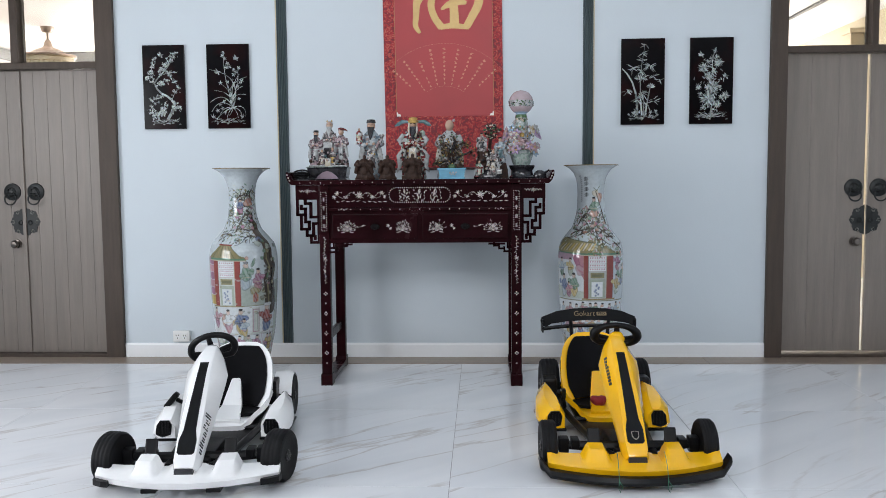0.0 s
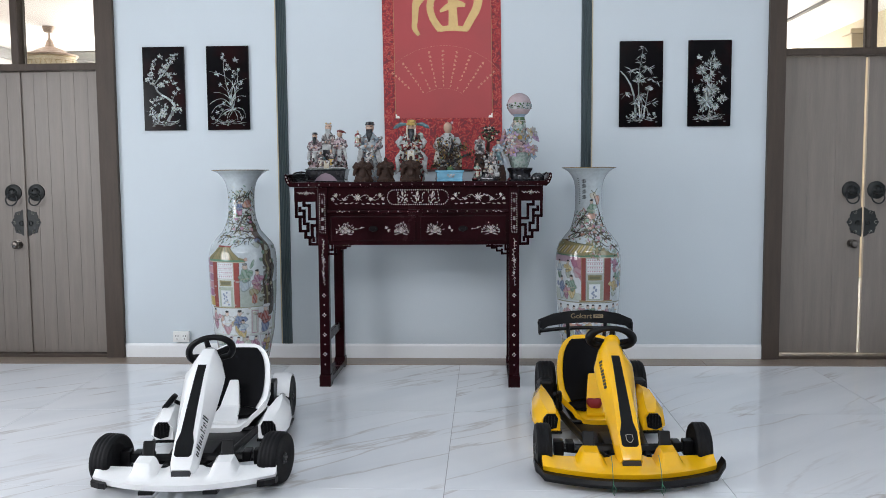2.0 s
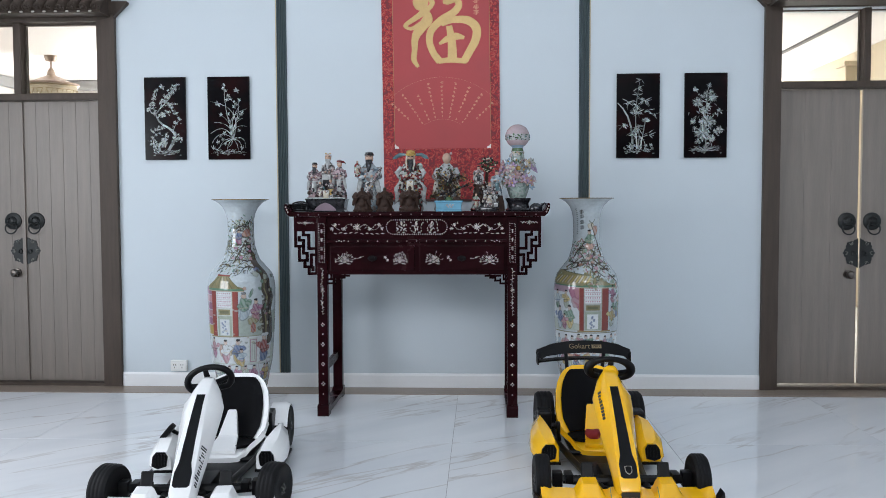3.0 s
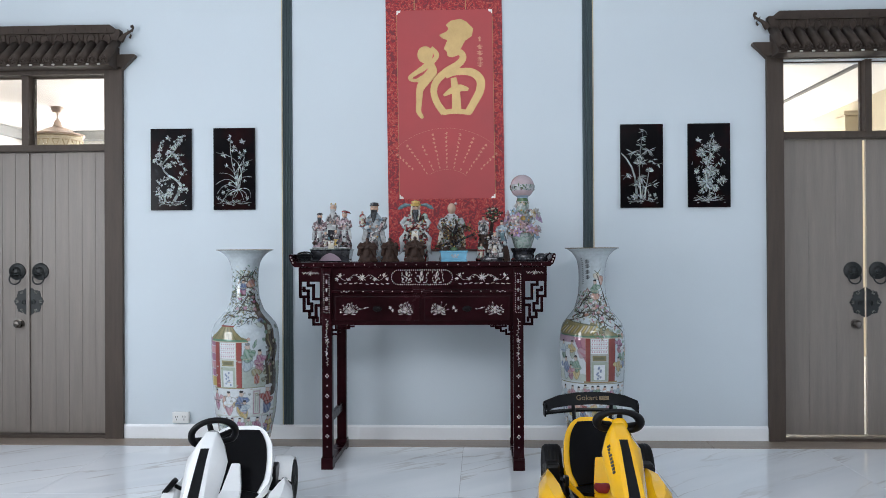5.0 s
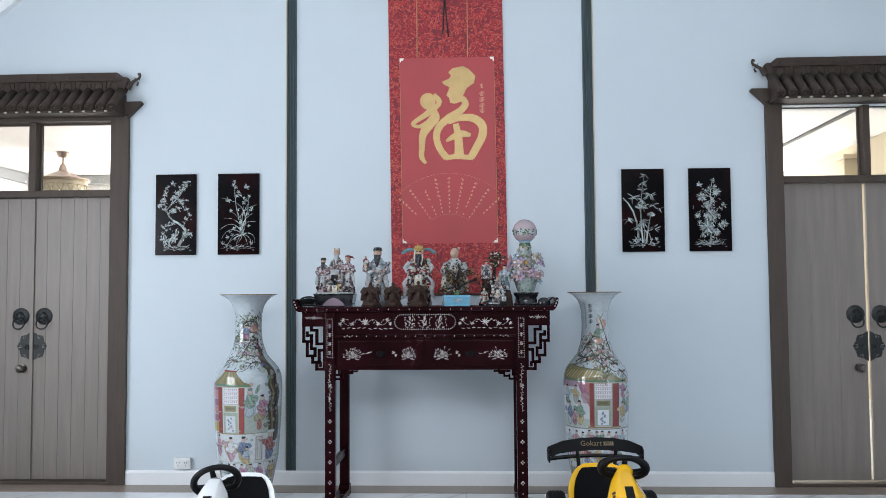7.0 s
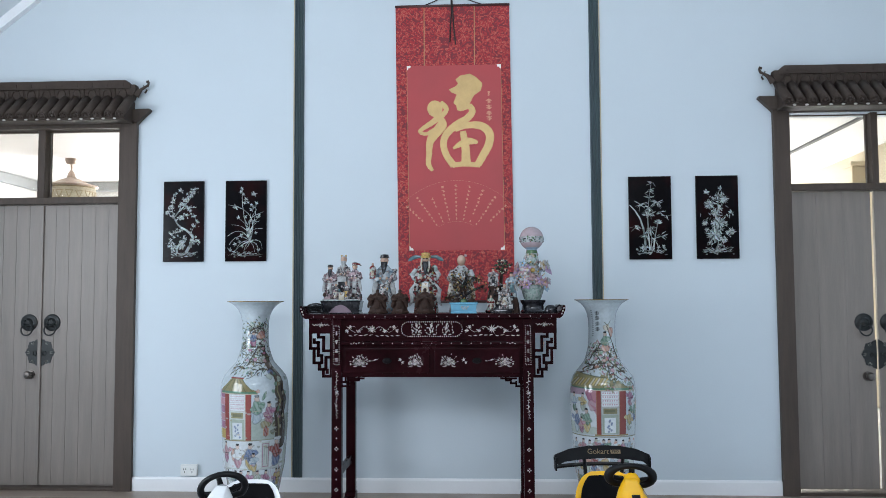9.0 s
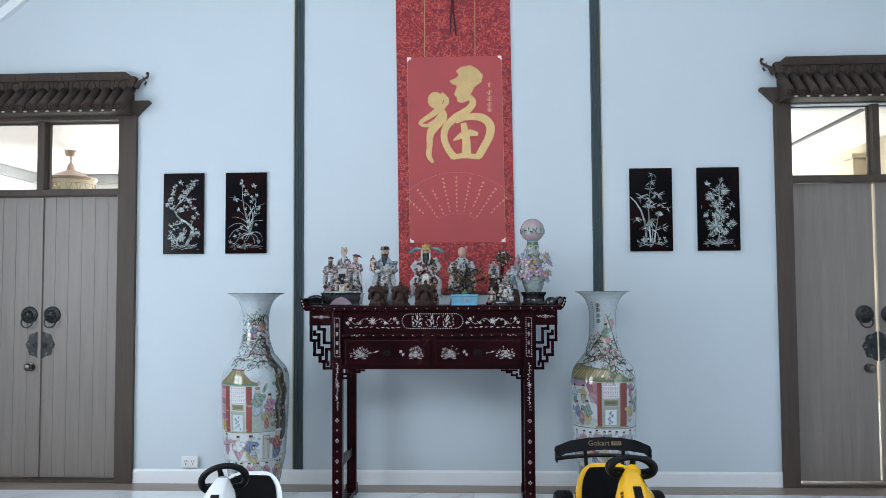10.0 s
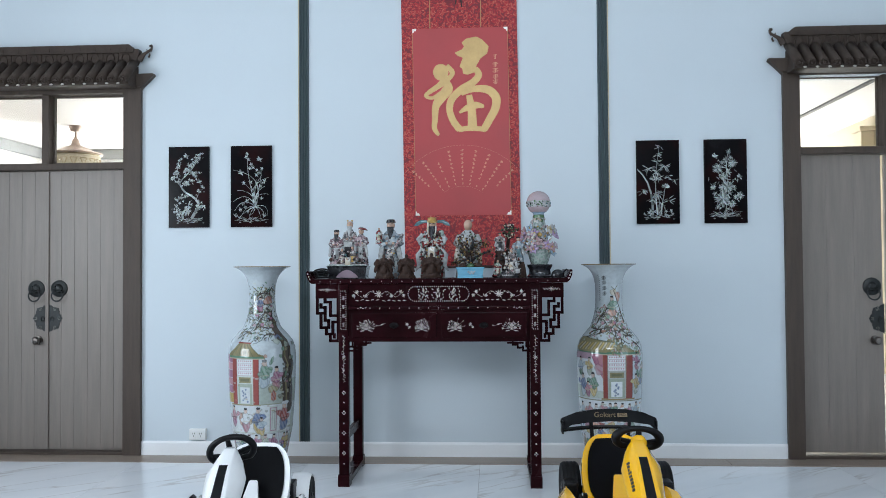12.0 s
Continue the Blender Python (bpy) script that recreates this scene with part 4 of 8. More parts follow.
            prism(bm, [fan(r + 0.006, a - 0.004), fan(r + 0.006, a + 0.004), fan(r - 0.012, a + 0.004), fan(r - 0.012, a - 0.004)], -0.0147, -0.0138, fn=paper)
    # marks beside the character
    for i, v in enumerate((0.148, 0.19, 0.222, 0.255, 0.283)):
        for q in range(4):
            w = rng.uniform(0.014, 0.032) * (0.6 if i == 0 else 1)
            prism(bm, [P(0.865 - w, v + q * 0.006), P(0.865 + w, v + q * 0.006 - 0.002), P(0.865 + w, v + q * 0.006 + 0.001), P(0.865 - w, v + q * 0.006 + 0.003)], -0.0146, -0.0138, fn=paper)
        prism(bm, [P(0.860, v - 0.004), P(0.870, v - 0.004), P(0.872, v + 0.022), P(0.862, v + 0.022)], -0.0147, -0.0138, fn=paper)
    tagged(part("ink_mark", bm, M_PALE, pap, "fan of small pale gold marks"), kind="stuff")
    # hanging cord
    bm = BM()
    for a, b in (((-0.16, 3.545), (0.045, 3.63)), ((0.045, 3.63), (0.28, 3.545))):
        tube(bm, [(a[0], -0.014, a[1]), (b[0], -0.016, b[1])], 0.004, 6)
    tube(bm, [(0.045, -0.016, 3.63), (0.048, -0.02, 3.5), (0.040, -0.019, 3.40), (0.035, -0.017, 3.27)], 0.005, 6)
    tube(bm, [(0.048, -0.016, 3.63), (0.058, -0.022, 3.5), (0.062, -0.02, 3.40), (0.077, -0.018, 3.25)], 0.005, 6)
    ball(bm, (0.046, -0.012, 3.633), 0.008, 8)
    part("cord", bm, M_CORD, s, "dark hanging cord", True)


hanging_scroll()

# ---- the altar table ----
M_ROSE = mat("dark_rosewood", (0.015, 0.0021, 0.0036), 0.26, vary=0.45, scale=5, bump=0.08, bump_scale=50, spec=0.12, stretch=(1, 3, 1))
TX, TF, TB, TT = -0.045, -0.862, -0.25, 1.290   # middle, front, back and top of the table


def bars_of(bm, y0, y1, segs, t):
    """Square fretwork bars between points."""
    for (xa, za), (xb, zb) in segs:
        h = t / 2
        bx(bm, min(xa, xb) - h, max(xa, xb) + h, y0, y1, min(za, zb) - h, max(za, zb) + h)


def altar_table():
    T = thing("altar_table", Matrix.Translation((TX - 0.005, 0, 0)) @ Matrix.Diagonal((0.974, 1, 1, 1)), "dark rosewood altar table with mother-of-pearl inlay", "table")
    half, legx = 0.83, 0.612
    bm = BM()
    bx(bm, -half + 0.02, half - 0.02, TF - 0.012, TB + 0.012, TT - 0.030, TT, 0.004)
    top = part("tabletop", bm, M_ROSE, T)
    for s in (-1, 1):
        bm = BM()
        prof = [(0.80, TT - 0.03), (0.80, TT), (0.815, TT + 0.008), (0.828, TT + 0.028), (0.832, TT + 0.048), (0.842, TT + 0.052), (0.850, TT + 0.044), (0.848, TT + 0.02), (0.835, TT - 0.012), (0.815, TT - 0.03)]
        prism(bm, [(s * a, b) for a, b in prof], TF - 0.014, TB + 0.014)
        e = part("upturned_end", bm, M_ROSE, top)
        bm = BM()
        for k in range(3):
            leaf_shape(bm, s * (0.823 + 0.007 * k), TT - 0.008 + 0.017 * k, 1.1 * s + (0 if s > 0 else 3.14), 0.014, 0.009, TF - 0.0165, TF - 0.0145)
        tagged(part("inlay", bm, M_PEARL_WARM, e), kind="stuff")
    bm = BM()
    for k in range(24):
        ball(bm, (-0.76 + 1.52 * k / 23, TF - 0.0125, TT - 0.017), 0.0036, 6, s=(1, 0.4, 1))
    tagged(part("bead_row", bm, M_PEARL_WARM, top), kind="stuff")
    # legs with plates, vines and flowers of pearl
    for s in (-1, 1):
        for y0, y1 in ((TF + 0.004, TF + 0.060), (TB - 0.062, TB - 0.006)):
            bm = BM()
            bx(bm, s * legx - 0.033, s * legx + 0.033, y0, y1, 0.07, TT - 0.031, 0.006)
            leg = part("leg", bm, M_ROSE, T)
            if y0 > TF + 0.1:
                continue
            x = s * legx
            a, b = y0 - 0.0018, y0 + 0.001
            rng = random.Random(7 + s)
            bm = BM()
            bx(bm, x - 0.026, x + 0.026, y0 - 0.005, y0 + 0.001, 0.962, 1.228, 0.003)
            pl = part("plate", bm, M_ROSE, leg)
            bm = BM()
            pts = []
            for k in range(40):
                t = k / 40 * 2 * (0.034 + 0.24)
                if t < 0.034:
                    p = (x - 0.017 + t, 1.215)
                elif t < 0.274:
                    p = (x + 0.017, 1.215 - (t - 0.034))
                elif t < 0.308:
                    p = (x + 0.017 - (t - 0.274), 0.975)
                else:
                    p = (x - 0.017, 0.975 + (t - 0.308))
                ball(bm, (p[0], y0 - 0.006, p[1]), 0.0034, 6, s=(1, 0.5, 1))
            for z in (1.17, 1.115, 1.06, 1.005):
                for q in range(4):
                    w = rng.uniform(0.005, 0.010)
                    bx(bm, x - w, x + w, y0 - 0.0066, y0 - 0.0048, z + q * 0.006 - 0.010, z + q * 0.006 - 0.0075)
                bx(bm, x - 0.0014, x + 0.0014, y0 - 0.0068, y0 - 0.0048, z - 0.013, z + 0.012)
            tagged(part("pearl_marks", bm, M_PEARL_WARM, pl, "pearl border and small marks"), kind="stuff")
            bm = BM()
            stem(bm, [(x + 0.003 * math.sin(k * 1.1), 0.935 - k * 0.021) for k in range(15)], 0.0018, 0.0014, a, b)
            for k in range(26):
                z = 0.93 - k * 0.0112
                leaf_shape(bm, x + 0.005 * math.sin(k * 0.6), z, rng.uniform(-0.9, 0.9) + (0 if k % 2 else math.pi), rng.uniform(0.008, 0.015), 0.0045, a, b)
            blossom(bm, x, 0.80, 0.017, 7, a, b, rng)
            blossom(bm, x, 0.72, 0.010, 5, a, b, rng)
            for z in (0.58, 0.455, 0.33, 0.205):
                for u, v in ((1, 0), (-1, 0), (0, 1), (0, -1)):
                    ball(bm, (x + u * 0.0085, y0, z + v * 0.0085), 0.0050, 8, s=(1, 0.3, 1))
            for z in (0.52, 0.39, 0.268, 0.14):
                ball(bm, (x, y0, z), 0.0048, 8, s=(1, 0.4, 1))
            tagged(part("inlay", bm, M_PEARL_WARM, leg, "pearl vine and flower inlay"), kind="stuff")
        # foot rail and stretcher of each side
        bm = BM()
        pts = [(TF - 0.012, 0.0), (TF - 0.012, 0.062), (TF + 0.0, 0.072), (TF + 0.065, 0.072), (TF + 0.085, 0.05), (TB - 0.085, 0.05), (TB - 0.065, 0.072), (TB, 0.072), (TB + 0.012, 0.062), (TB + 0.012, 0.0), (TB - 0.07, 0.0), (TB - 0.085, 0.015), (TF + 0.085, 0.015), (TF + 0.07, 0.0)]
        prism(bm, pts, s * legx - 0.037, s * legx + 0.037, "yz")
        part("foot_rail", bm, M_ROSE, T)
        bm = BM()
        bx(bm, s * legx - 0.012, s * legx + 0.012, TF + 0.06, TB - 0.062, 0.27, 0.325, 0.003)
        part("stretcher", bm, M_ROSE, T)
        # stepped fretwork wing beside the leg
        bm = BM()
        X = lambda v: s * v
        y0, y1 = TF + 0.012, TF + 0.036
        bx(bm, min(X(0.642), X(0.795)), max(X(0.642), X(0.795)), y0, y1, 1.168, 1.259, 0.002)
        t = 0.0165
        segs = [((0.785, 1.165), (0.785, 1.075)), ((0.785, 1.075), (0.735, 1.075)), ((0.735, 1.075), (0.735, 1.112)), ((0.735, 1.112), (0.762, 1.112)),
                ((0.735, 1.145), (0.700, 1.145)), ((0.700, 1.145), (0.700, 1.06)), ((0.700, 1.06), (0.650, 1.06)), ((0.650, 1.165), (0.650, 0.905)),
                ((0.762, 1.068), (0.762, 0.985)), ((0.762, 0.985), (0.712, 0.985)), ((0.712, 0.985), (0.712, 1.03)), ((0.712, 1.03), (0.735, 1.03)), ((0.735, 1.03), (0.735, 1.06)),
                ((0.727, 0.98), (0.727, 0.945)), ((0.727, 0.945), (0.685, 0.945)), ((0.685, 0.945), (0.685, 1.02)), ((0.685, 1.02), (0.655, 1.02)),
                ((0.700, 0.94), (0.700, 0.902)), ((0.700, 0.902), (0.650, 0.902)), ((0.675, 0.94), (0.675, 0.925)), ((0.735, 1.165), (0.735, 1.145)), ((0.762, 1.112), (0.762, 1.13))]
        bars_of(bm, y0, y1, [((X(a), b), (X(c), d)) for (a, b), (c, d) in segs], t)
        wing = part("fret_wing", bm, M_ROSE, T, "stepped rosewood fretwork")
        bm = BM()
        rng = random.Random(20)
        blossom(bm, X(0.718), 1.222, 0.017, 7, y0 - 0.002, y0 + 0.001, rng)
        for k in range(-5, 6):
            if k:
                leaf_shape(bm, X(0.718) + k * 0.009, 1.222, 0.5 * (-1) ** k + (0 if k > 0 else math.pi), 0.013, 0.006, y0 - 0.002, y0 + 0.001)
        tagged(part("inlay", bm, M_PEARL_WARM, wing), kind="stuff")
        # small fret under the apron
        bm = BM()
        segs = [((0.582, 0.835), (0.582, 0.895)), ((0.582, 0.84), (0.535, 0.84)), ((0.535, 0.84), (0.535, 0.865)), ((0.535, 0.858), (0.502, 0.858)), ((0.502, 0.858), (0.502, 0.88)),
                ((0.502, 0.876), (0.470, 0.876)), ((0.470, 0.876), (0.470, 0.892)), ((0.556, 0.865), (0.556, 0.89)), ((0.535, 0.888), (0.44, 0.888)), ((0.556, 0.866), (0.572, 0.866))]
        bars_of(bm, TF + 0.014, TF + 0.034, [((X(a), b), (X(c), d)) for (a, b), (c, d) in segs], 0.011)
        part("fret_bracket", bm, M_ROSE, T)
    inn = legx - 0.031
    # apron in two bands
    bm = BM()
    bx(bm, -inn, inn, TF + 0.016, TF + 0.040, 1.118, TT - 0.031)
    band = part("upper_apron", bm, M_ROSE, T, "rosewood apron with flower inlay")
    y = TF + 0.016
    a, b = y - 0.0018, y + 0.001
    bm = BM()
    rng = random.Random(3)
    for s in (-1, 1):
        c = s * 0.385
        blossom(bm, c, 1.193, 0.030, 9, a, b, rng)
        for k in range(1, 8):
            for d in (-1, 1):
                x = c + d * (0.022 + k * 0.020)
                z = 1.195 + 0.018 * math.sin(k * 1.5)
                leaf_shape(bm, x, z, rng.uniform(0, 6.28), rng.uniform(0.010, 0.018), 0.0058, a, b)
                if k in (3, 6, 7):
                    blossom(bm, x, z + 0.006, 0.014, 6, a, b, rng)
        for d in (-1, 1):
            stem(bm, [(c + d * (0.02 + k * 0.018), 1.193 + 0.018 * math.sin(k * 0.95)) for k in range(9)], 0.0022, 0.0016, a, b)
            for k in range(5):
                leaf_shape(bm, c + d * (0.02 + 0.033 * k), 1.155, rng.uniform(-0.3, 0.3), 0.026, 0.006, a, b)
    tagged(part("inlay", bm, M_PEARL_WARM, band, "pearl flower inlay"), kind="stuff")
    bm = BM()
    bx(bm, -0.205, 0.205, y - 0.006, y + 0.001, 1.140, 1.248, 0.003)
    cart = part("cartouche", bm, M_ROSE, band)
    bm = BM()
    n = 64
    for k in range(n):
        t = k / n * (2 * 0.30 + 2 * math.pi * 0.045)
        if t < 0.30:
            p = (-0.15 + t, 1.239)
        elif t < 0.30 + math.pi * 0.045:
            q = (t - 0.30) / 0.045
            p = (0.15 + 0.045 * math.sin(q), 1.194 + 0.045 * math.cos(q))
        elif t < 0.60 + math.pi * 0.045:
            p = (0.15 - (t - 0.30 - math.pi * 0.045), 1.149)
        else:
            q = (t - 0.60 - math.pi * 0.045) / 0.045
            p = (-0.15 - 0.045 * math.sin(q), 1.194 - 0.045 * math.cos(q))
        ball(bm, (p[0], y - 0.007, p[1]), 0.0040, 6, s=(1, 0.4, 1))
    for x in (-0.10, 0.0, 0.10):
        ball(bm, (x, y - 0.007, 1.226), 0.006, 8, s=(1, 0.3, 1))
        for q in range(8):
            leaf_shape(bm, x + rng.uniform(-0.016, 0.016), 1.166 + 0.006 * q, rng.uniform(0.6, 2.5), 0.022, 0.008, y - 0.0085, y - 0.0055)
        for d in (-1, 1):
            leaf_shape(bm, x + d * 0.006, 1.160, 0.1 if d > 0 else 3.0, 0.022, 0.007, y - 0.0085, y - 0.0055)
            for z in (1.166, 1.182, 1.202, 1.220):
                leaf_shape(bm, x + d * rng.uniform(0.026, 0.036), z, rng.uniform(0, 3.1), 0.015, 0.006, y - 0.008, y - 0.0055)
    tagged(part("inlay", bm, M_PEARL_WARM, cart, "pearl figures in a beaded oval"), kind="stuff")
    bm = BM()
    bx(bm, -inn, inn, TF + 0.004, TF + 0.040, 1.096, 1.117, 0.004)
    mo = part("moulding", bm, M_ROSE, T)
    bm = BM()
    for k in range(15):
        ball(bm, (-0.44 + 0.88 * k / 14, TF + 0.0045, 1.1065), 0.0038, 6, s=(1, 0.4, 1))
    for s in (-1, 1):
        for k in range(4):
            leaf_shape(bm, s * (0.475 + 0.016 * k), 1.1065, 0.4 * (-1) ** k, 0.014, 0.006, TF + 0.0025, TF + 0.005)
    tagged(part("bead_row", bm, M_PEARL_WARM, mo), kind="stuff")
    bm = BM()
    bx(bm, -inn, inn, TF + 0.020, TF + 0.044, 0.896, 1.095)
    lower = part("lower_apron", bm, M_ROSE, T)
    for k, (x0, x1) in enumerate(((-inn + 0.02, -0.014), (0.014, inn - 0.02))):
        bm = BM()
        bx(bm, x0, x1, TF + 0.008, TF + 0.021, 0.922, 1.078, 0.004)
        dr = part("drawer", bm, M_ROSE, T, "rosewood drawer front with pearl flowers")
        c, y = (x0 + x1) / 2, TF + 0.008
        a, b = y - 0.0018, y + 0.001
        bm = BM()
        rng = random.Random(30 + k)
        for d in (-1, 1):
            x = c + d * 0.178
            for q in range(13):
                an = 0.05 + (math.pi - 0.1) * q / 12
                ln = rng.uniform(0.030, 0.056)
                ex, ez = x + ln * 1.05 * math.cos(an), 0.976 + ln * 1.05 * math.sin(an)
                stem(bm, [(x, 0.970), ((x + ex) / 2, (0.970 + ez) / 2 + 0.003), (ex, ez)], 0.0016, 0.0012, a, b)
                if q % 2:
                    leaf_shape(bm, ex, ez, an, 0.014, 0.0055, a, b)
                else:
                    blossom(bm, ex, ez, 0.0085, 5, a, b, rng)
            blossom(bm, x, 1.000, 0.019, 9, a, b, rng)
            for q in (-1, 1):
                blossom(bm, x + q * 0.022, 0.984, 0.013, 7, a, b, rng)
                leaf_shape(bm, x + q * 0.010, 0.968, -q * 0.2 + (0 if q > 0 else math.pi), 0.034, 0.007, a, b)
        for d, flip in ((-1, 1), (1, 1)):
            x = c + d * 0.085 * (1 if k == 0 else 1)
            if (d > 0) == (k == 0):
                blossom(bm, x, 1.005, 0.014, 5, a, b, rng)
                blossom(bm, x + 0.014, 0.988, 0.012, 5, a, b, rng)
            else:
                stem(bm, [(x - 0.03, 0.995), (x, 1.0), (x + 0.03, 1.01)], 0.003, 0.002, a, b)
                leaf_shape(bm, x, 1.0, 0.5, 0.02, 0.008, a, b)
                leaf_shape(bm, x - 0.02, 0.996, 2.8, 0.014, 0.007, a, b)
        tagged(part("inlay", bm, M_PEARL_WARM, dr, "pearl flower inlay"), kind="stuff")
        bm = BM()
        lathe(bm, [(0.001, 0.008), (0.014, 0.007), (0.021, 0.003), (0.023, 0.0)], 20)
        for v in bm.verts:
            v.co = Vector((c + v.co.x * 1.3, y - v.co.z, 0.998 + v.co.y * 0.8))
        tube(bm, [(c - 0.018, y - 0.008, 1.004), (c - 0.016, y - 0.013, 0.988), (c, y - 0.014, 0.980), (c + 0.016, y - 0.013, 0.988), (c + 0.018, y - 0.008, 1.004)], 0.003, 6)
        part("drawer_pull", bm, mat("black_iron", (0.006, 0.005, 0.006), 0.6, spec=0.1), dr, "dark metal drawer pull", True)
    # sides and back
    for s in (-1, 1):
        bm = BM()
        bx(bm, min(s * (legx - 0.012), s * (legx + 0.012)), max(s * (legx - 0.012), s * (legx + 0.012)), TF + 0.06, TB - 0.062, 0.90, TT - 0.031)
        part("side_apron", bm, M_ROSE, T)
    bm = BM()
    bx(bm, -inn, inn, TB - 0.03, TB - 0.012, 0.93, TT - 0.031)
    part("back_apron", bm, M_ROSE, T)


altar_table()

# ---- the two floor vases ----
PROFILE = [(r * (0.94 if z < 0.93 else 0.97 if z < 1.0 else 1.0), z) for r, z in [(0.150, 0.0), (0.156, 0.012), (0.150, 0.03), (0.152, 0.06), (0.172, 0.13), (0.186, 0.20), (0.204, 0.29), (0.214, 0.42), (0.222, 0.55), (0.227, 0.70), (0.228, 0.78), (0.221, 0.835), (0.207, 0.875), (0.183, 0.905),
           (0.150, 0.938), (0.125, 0.968), (0.107, 1.01), (0.094, 1.06), (0.088, 1.12), (0.087, 1.18), (0.090, 1.24), (0.100, 1.285), (0.117, 1.32), (0.143, 1.348), (0.186, 1.372)]]
ENAMEL = dict(red=(0.30, 0.035, 0.022), pink=(0.46, 0.17, 0.22), green=(0.09, 0.22, 0.13), pale=(0.36, 0.43, 0.33), olive=(0.24, 0.21, 0.085), moss=(0.10, 0.11, 0.05),
              blue=(0.07, 0.13, 0.30), bark=(0.075, 0.055, 0.040), ink=(0.018, 0.017, 0.018), cream=(0.50, 0.44, 0.31), yellow=(0.50, 0.36, 0.08), white=(0.60, 0.64, 0.66), gold=(0.36, 0.24, 0.09),
              mauve=(0.34, 0.09, 0.20), sky=(0.34, 0.44, 0.52), wash=(0.46, 0.50, 0.46), skin=(0.55, 0.38, 0.28), peach=(0.50, 0.22, 0.13))


def enamel_mat():
    """Overglaze enamels: the painted colours with brush grain under a glassy coat."""
    m, nt, b = nodes_of("enamelled_porcelain")
    n, link = nt.nodes, nt.links.new
    at, tc, no, mx = n.new("ShaderNodeAttribute"), n.new("ShaderNodeTexCoord"), n.new("ShaderNodeTexNoise"), n.new("ShaderNodeMix")
    at.attribute_name = "enamel"
    no.inputs["Scale"].default_value, no.inputs["Detail"].default_value = 55, 4
    link(tc.outputs["Object"], no.inputs["Vector"])
    ramp = n.new("ShaderNodeValToRGB")
    ramp.color_ramp.elements[0].position, ramp.color_ramp.elements[0].color = 0.3, (0.72, 0.72, 0.72, 1)
    ramp.color_ramp.elements[1].position, ramp.color_ramp.elements[1].color = 0.62, (1, 1, 1, 1)
    link(no.outputs["Fac"], ramp.inputs["Fac"])
    mx.data_type, mx.blend_type = "RGBA", "MULTIPLY"
    mx.inputs["Factor"].default_value = 0.45
    link(at.outputs["Color"], mx.inputs["A"])
    link(ramp.outputs["Color"], mx.inputs["B"])
    link(mx.outputs["Result"], b.inputs["Base Color"])
    b.inputs["Roughness"].default_value, b.inputs["Coat Weight"].default_value, b.inputs["Coat Roughness"].default_value = 0.14, 0.5, 0.06
    bp = n.new("ShaderNodeBump")
    bp.inputs["Strength"].default_value, bp.inputs["Distance"].default_value = 0.05, 0.002
    link(no.outputs["Fac"], bp.inputs["Height"])
    link(bp.outputs["Normal"], b.inputs["Normal"])
    return m


M_ENAMEL = enamel_mat()
M_GILT = mat("gilt_rim", (0.30, 0.21, 0.09), 0.25, 0.4)


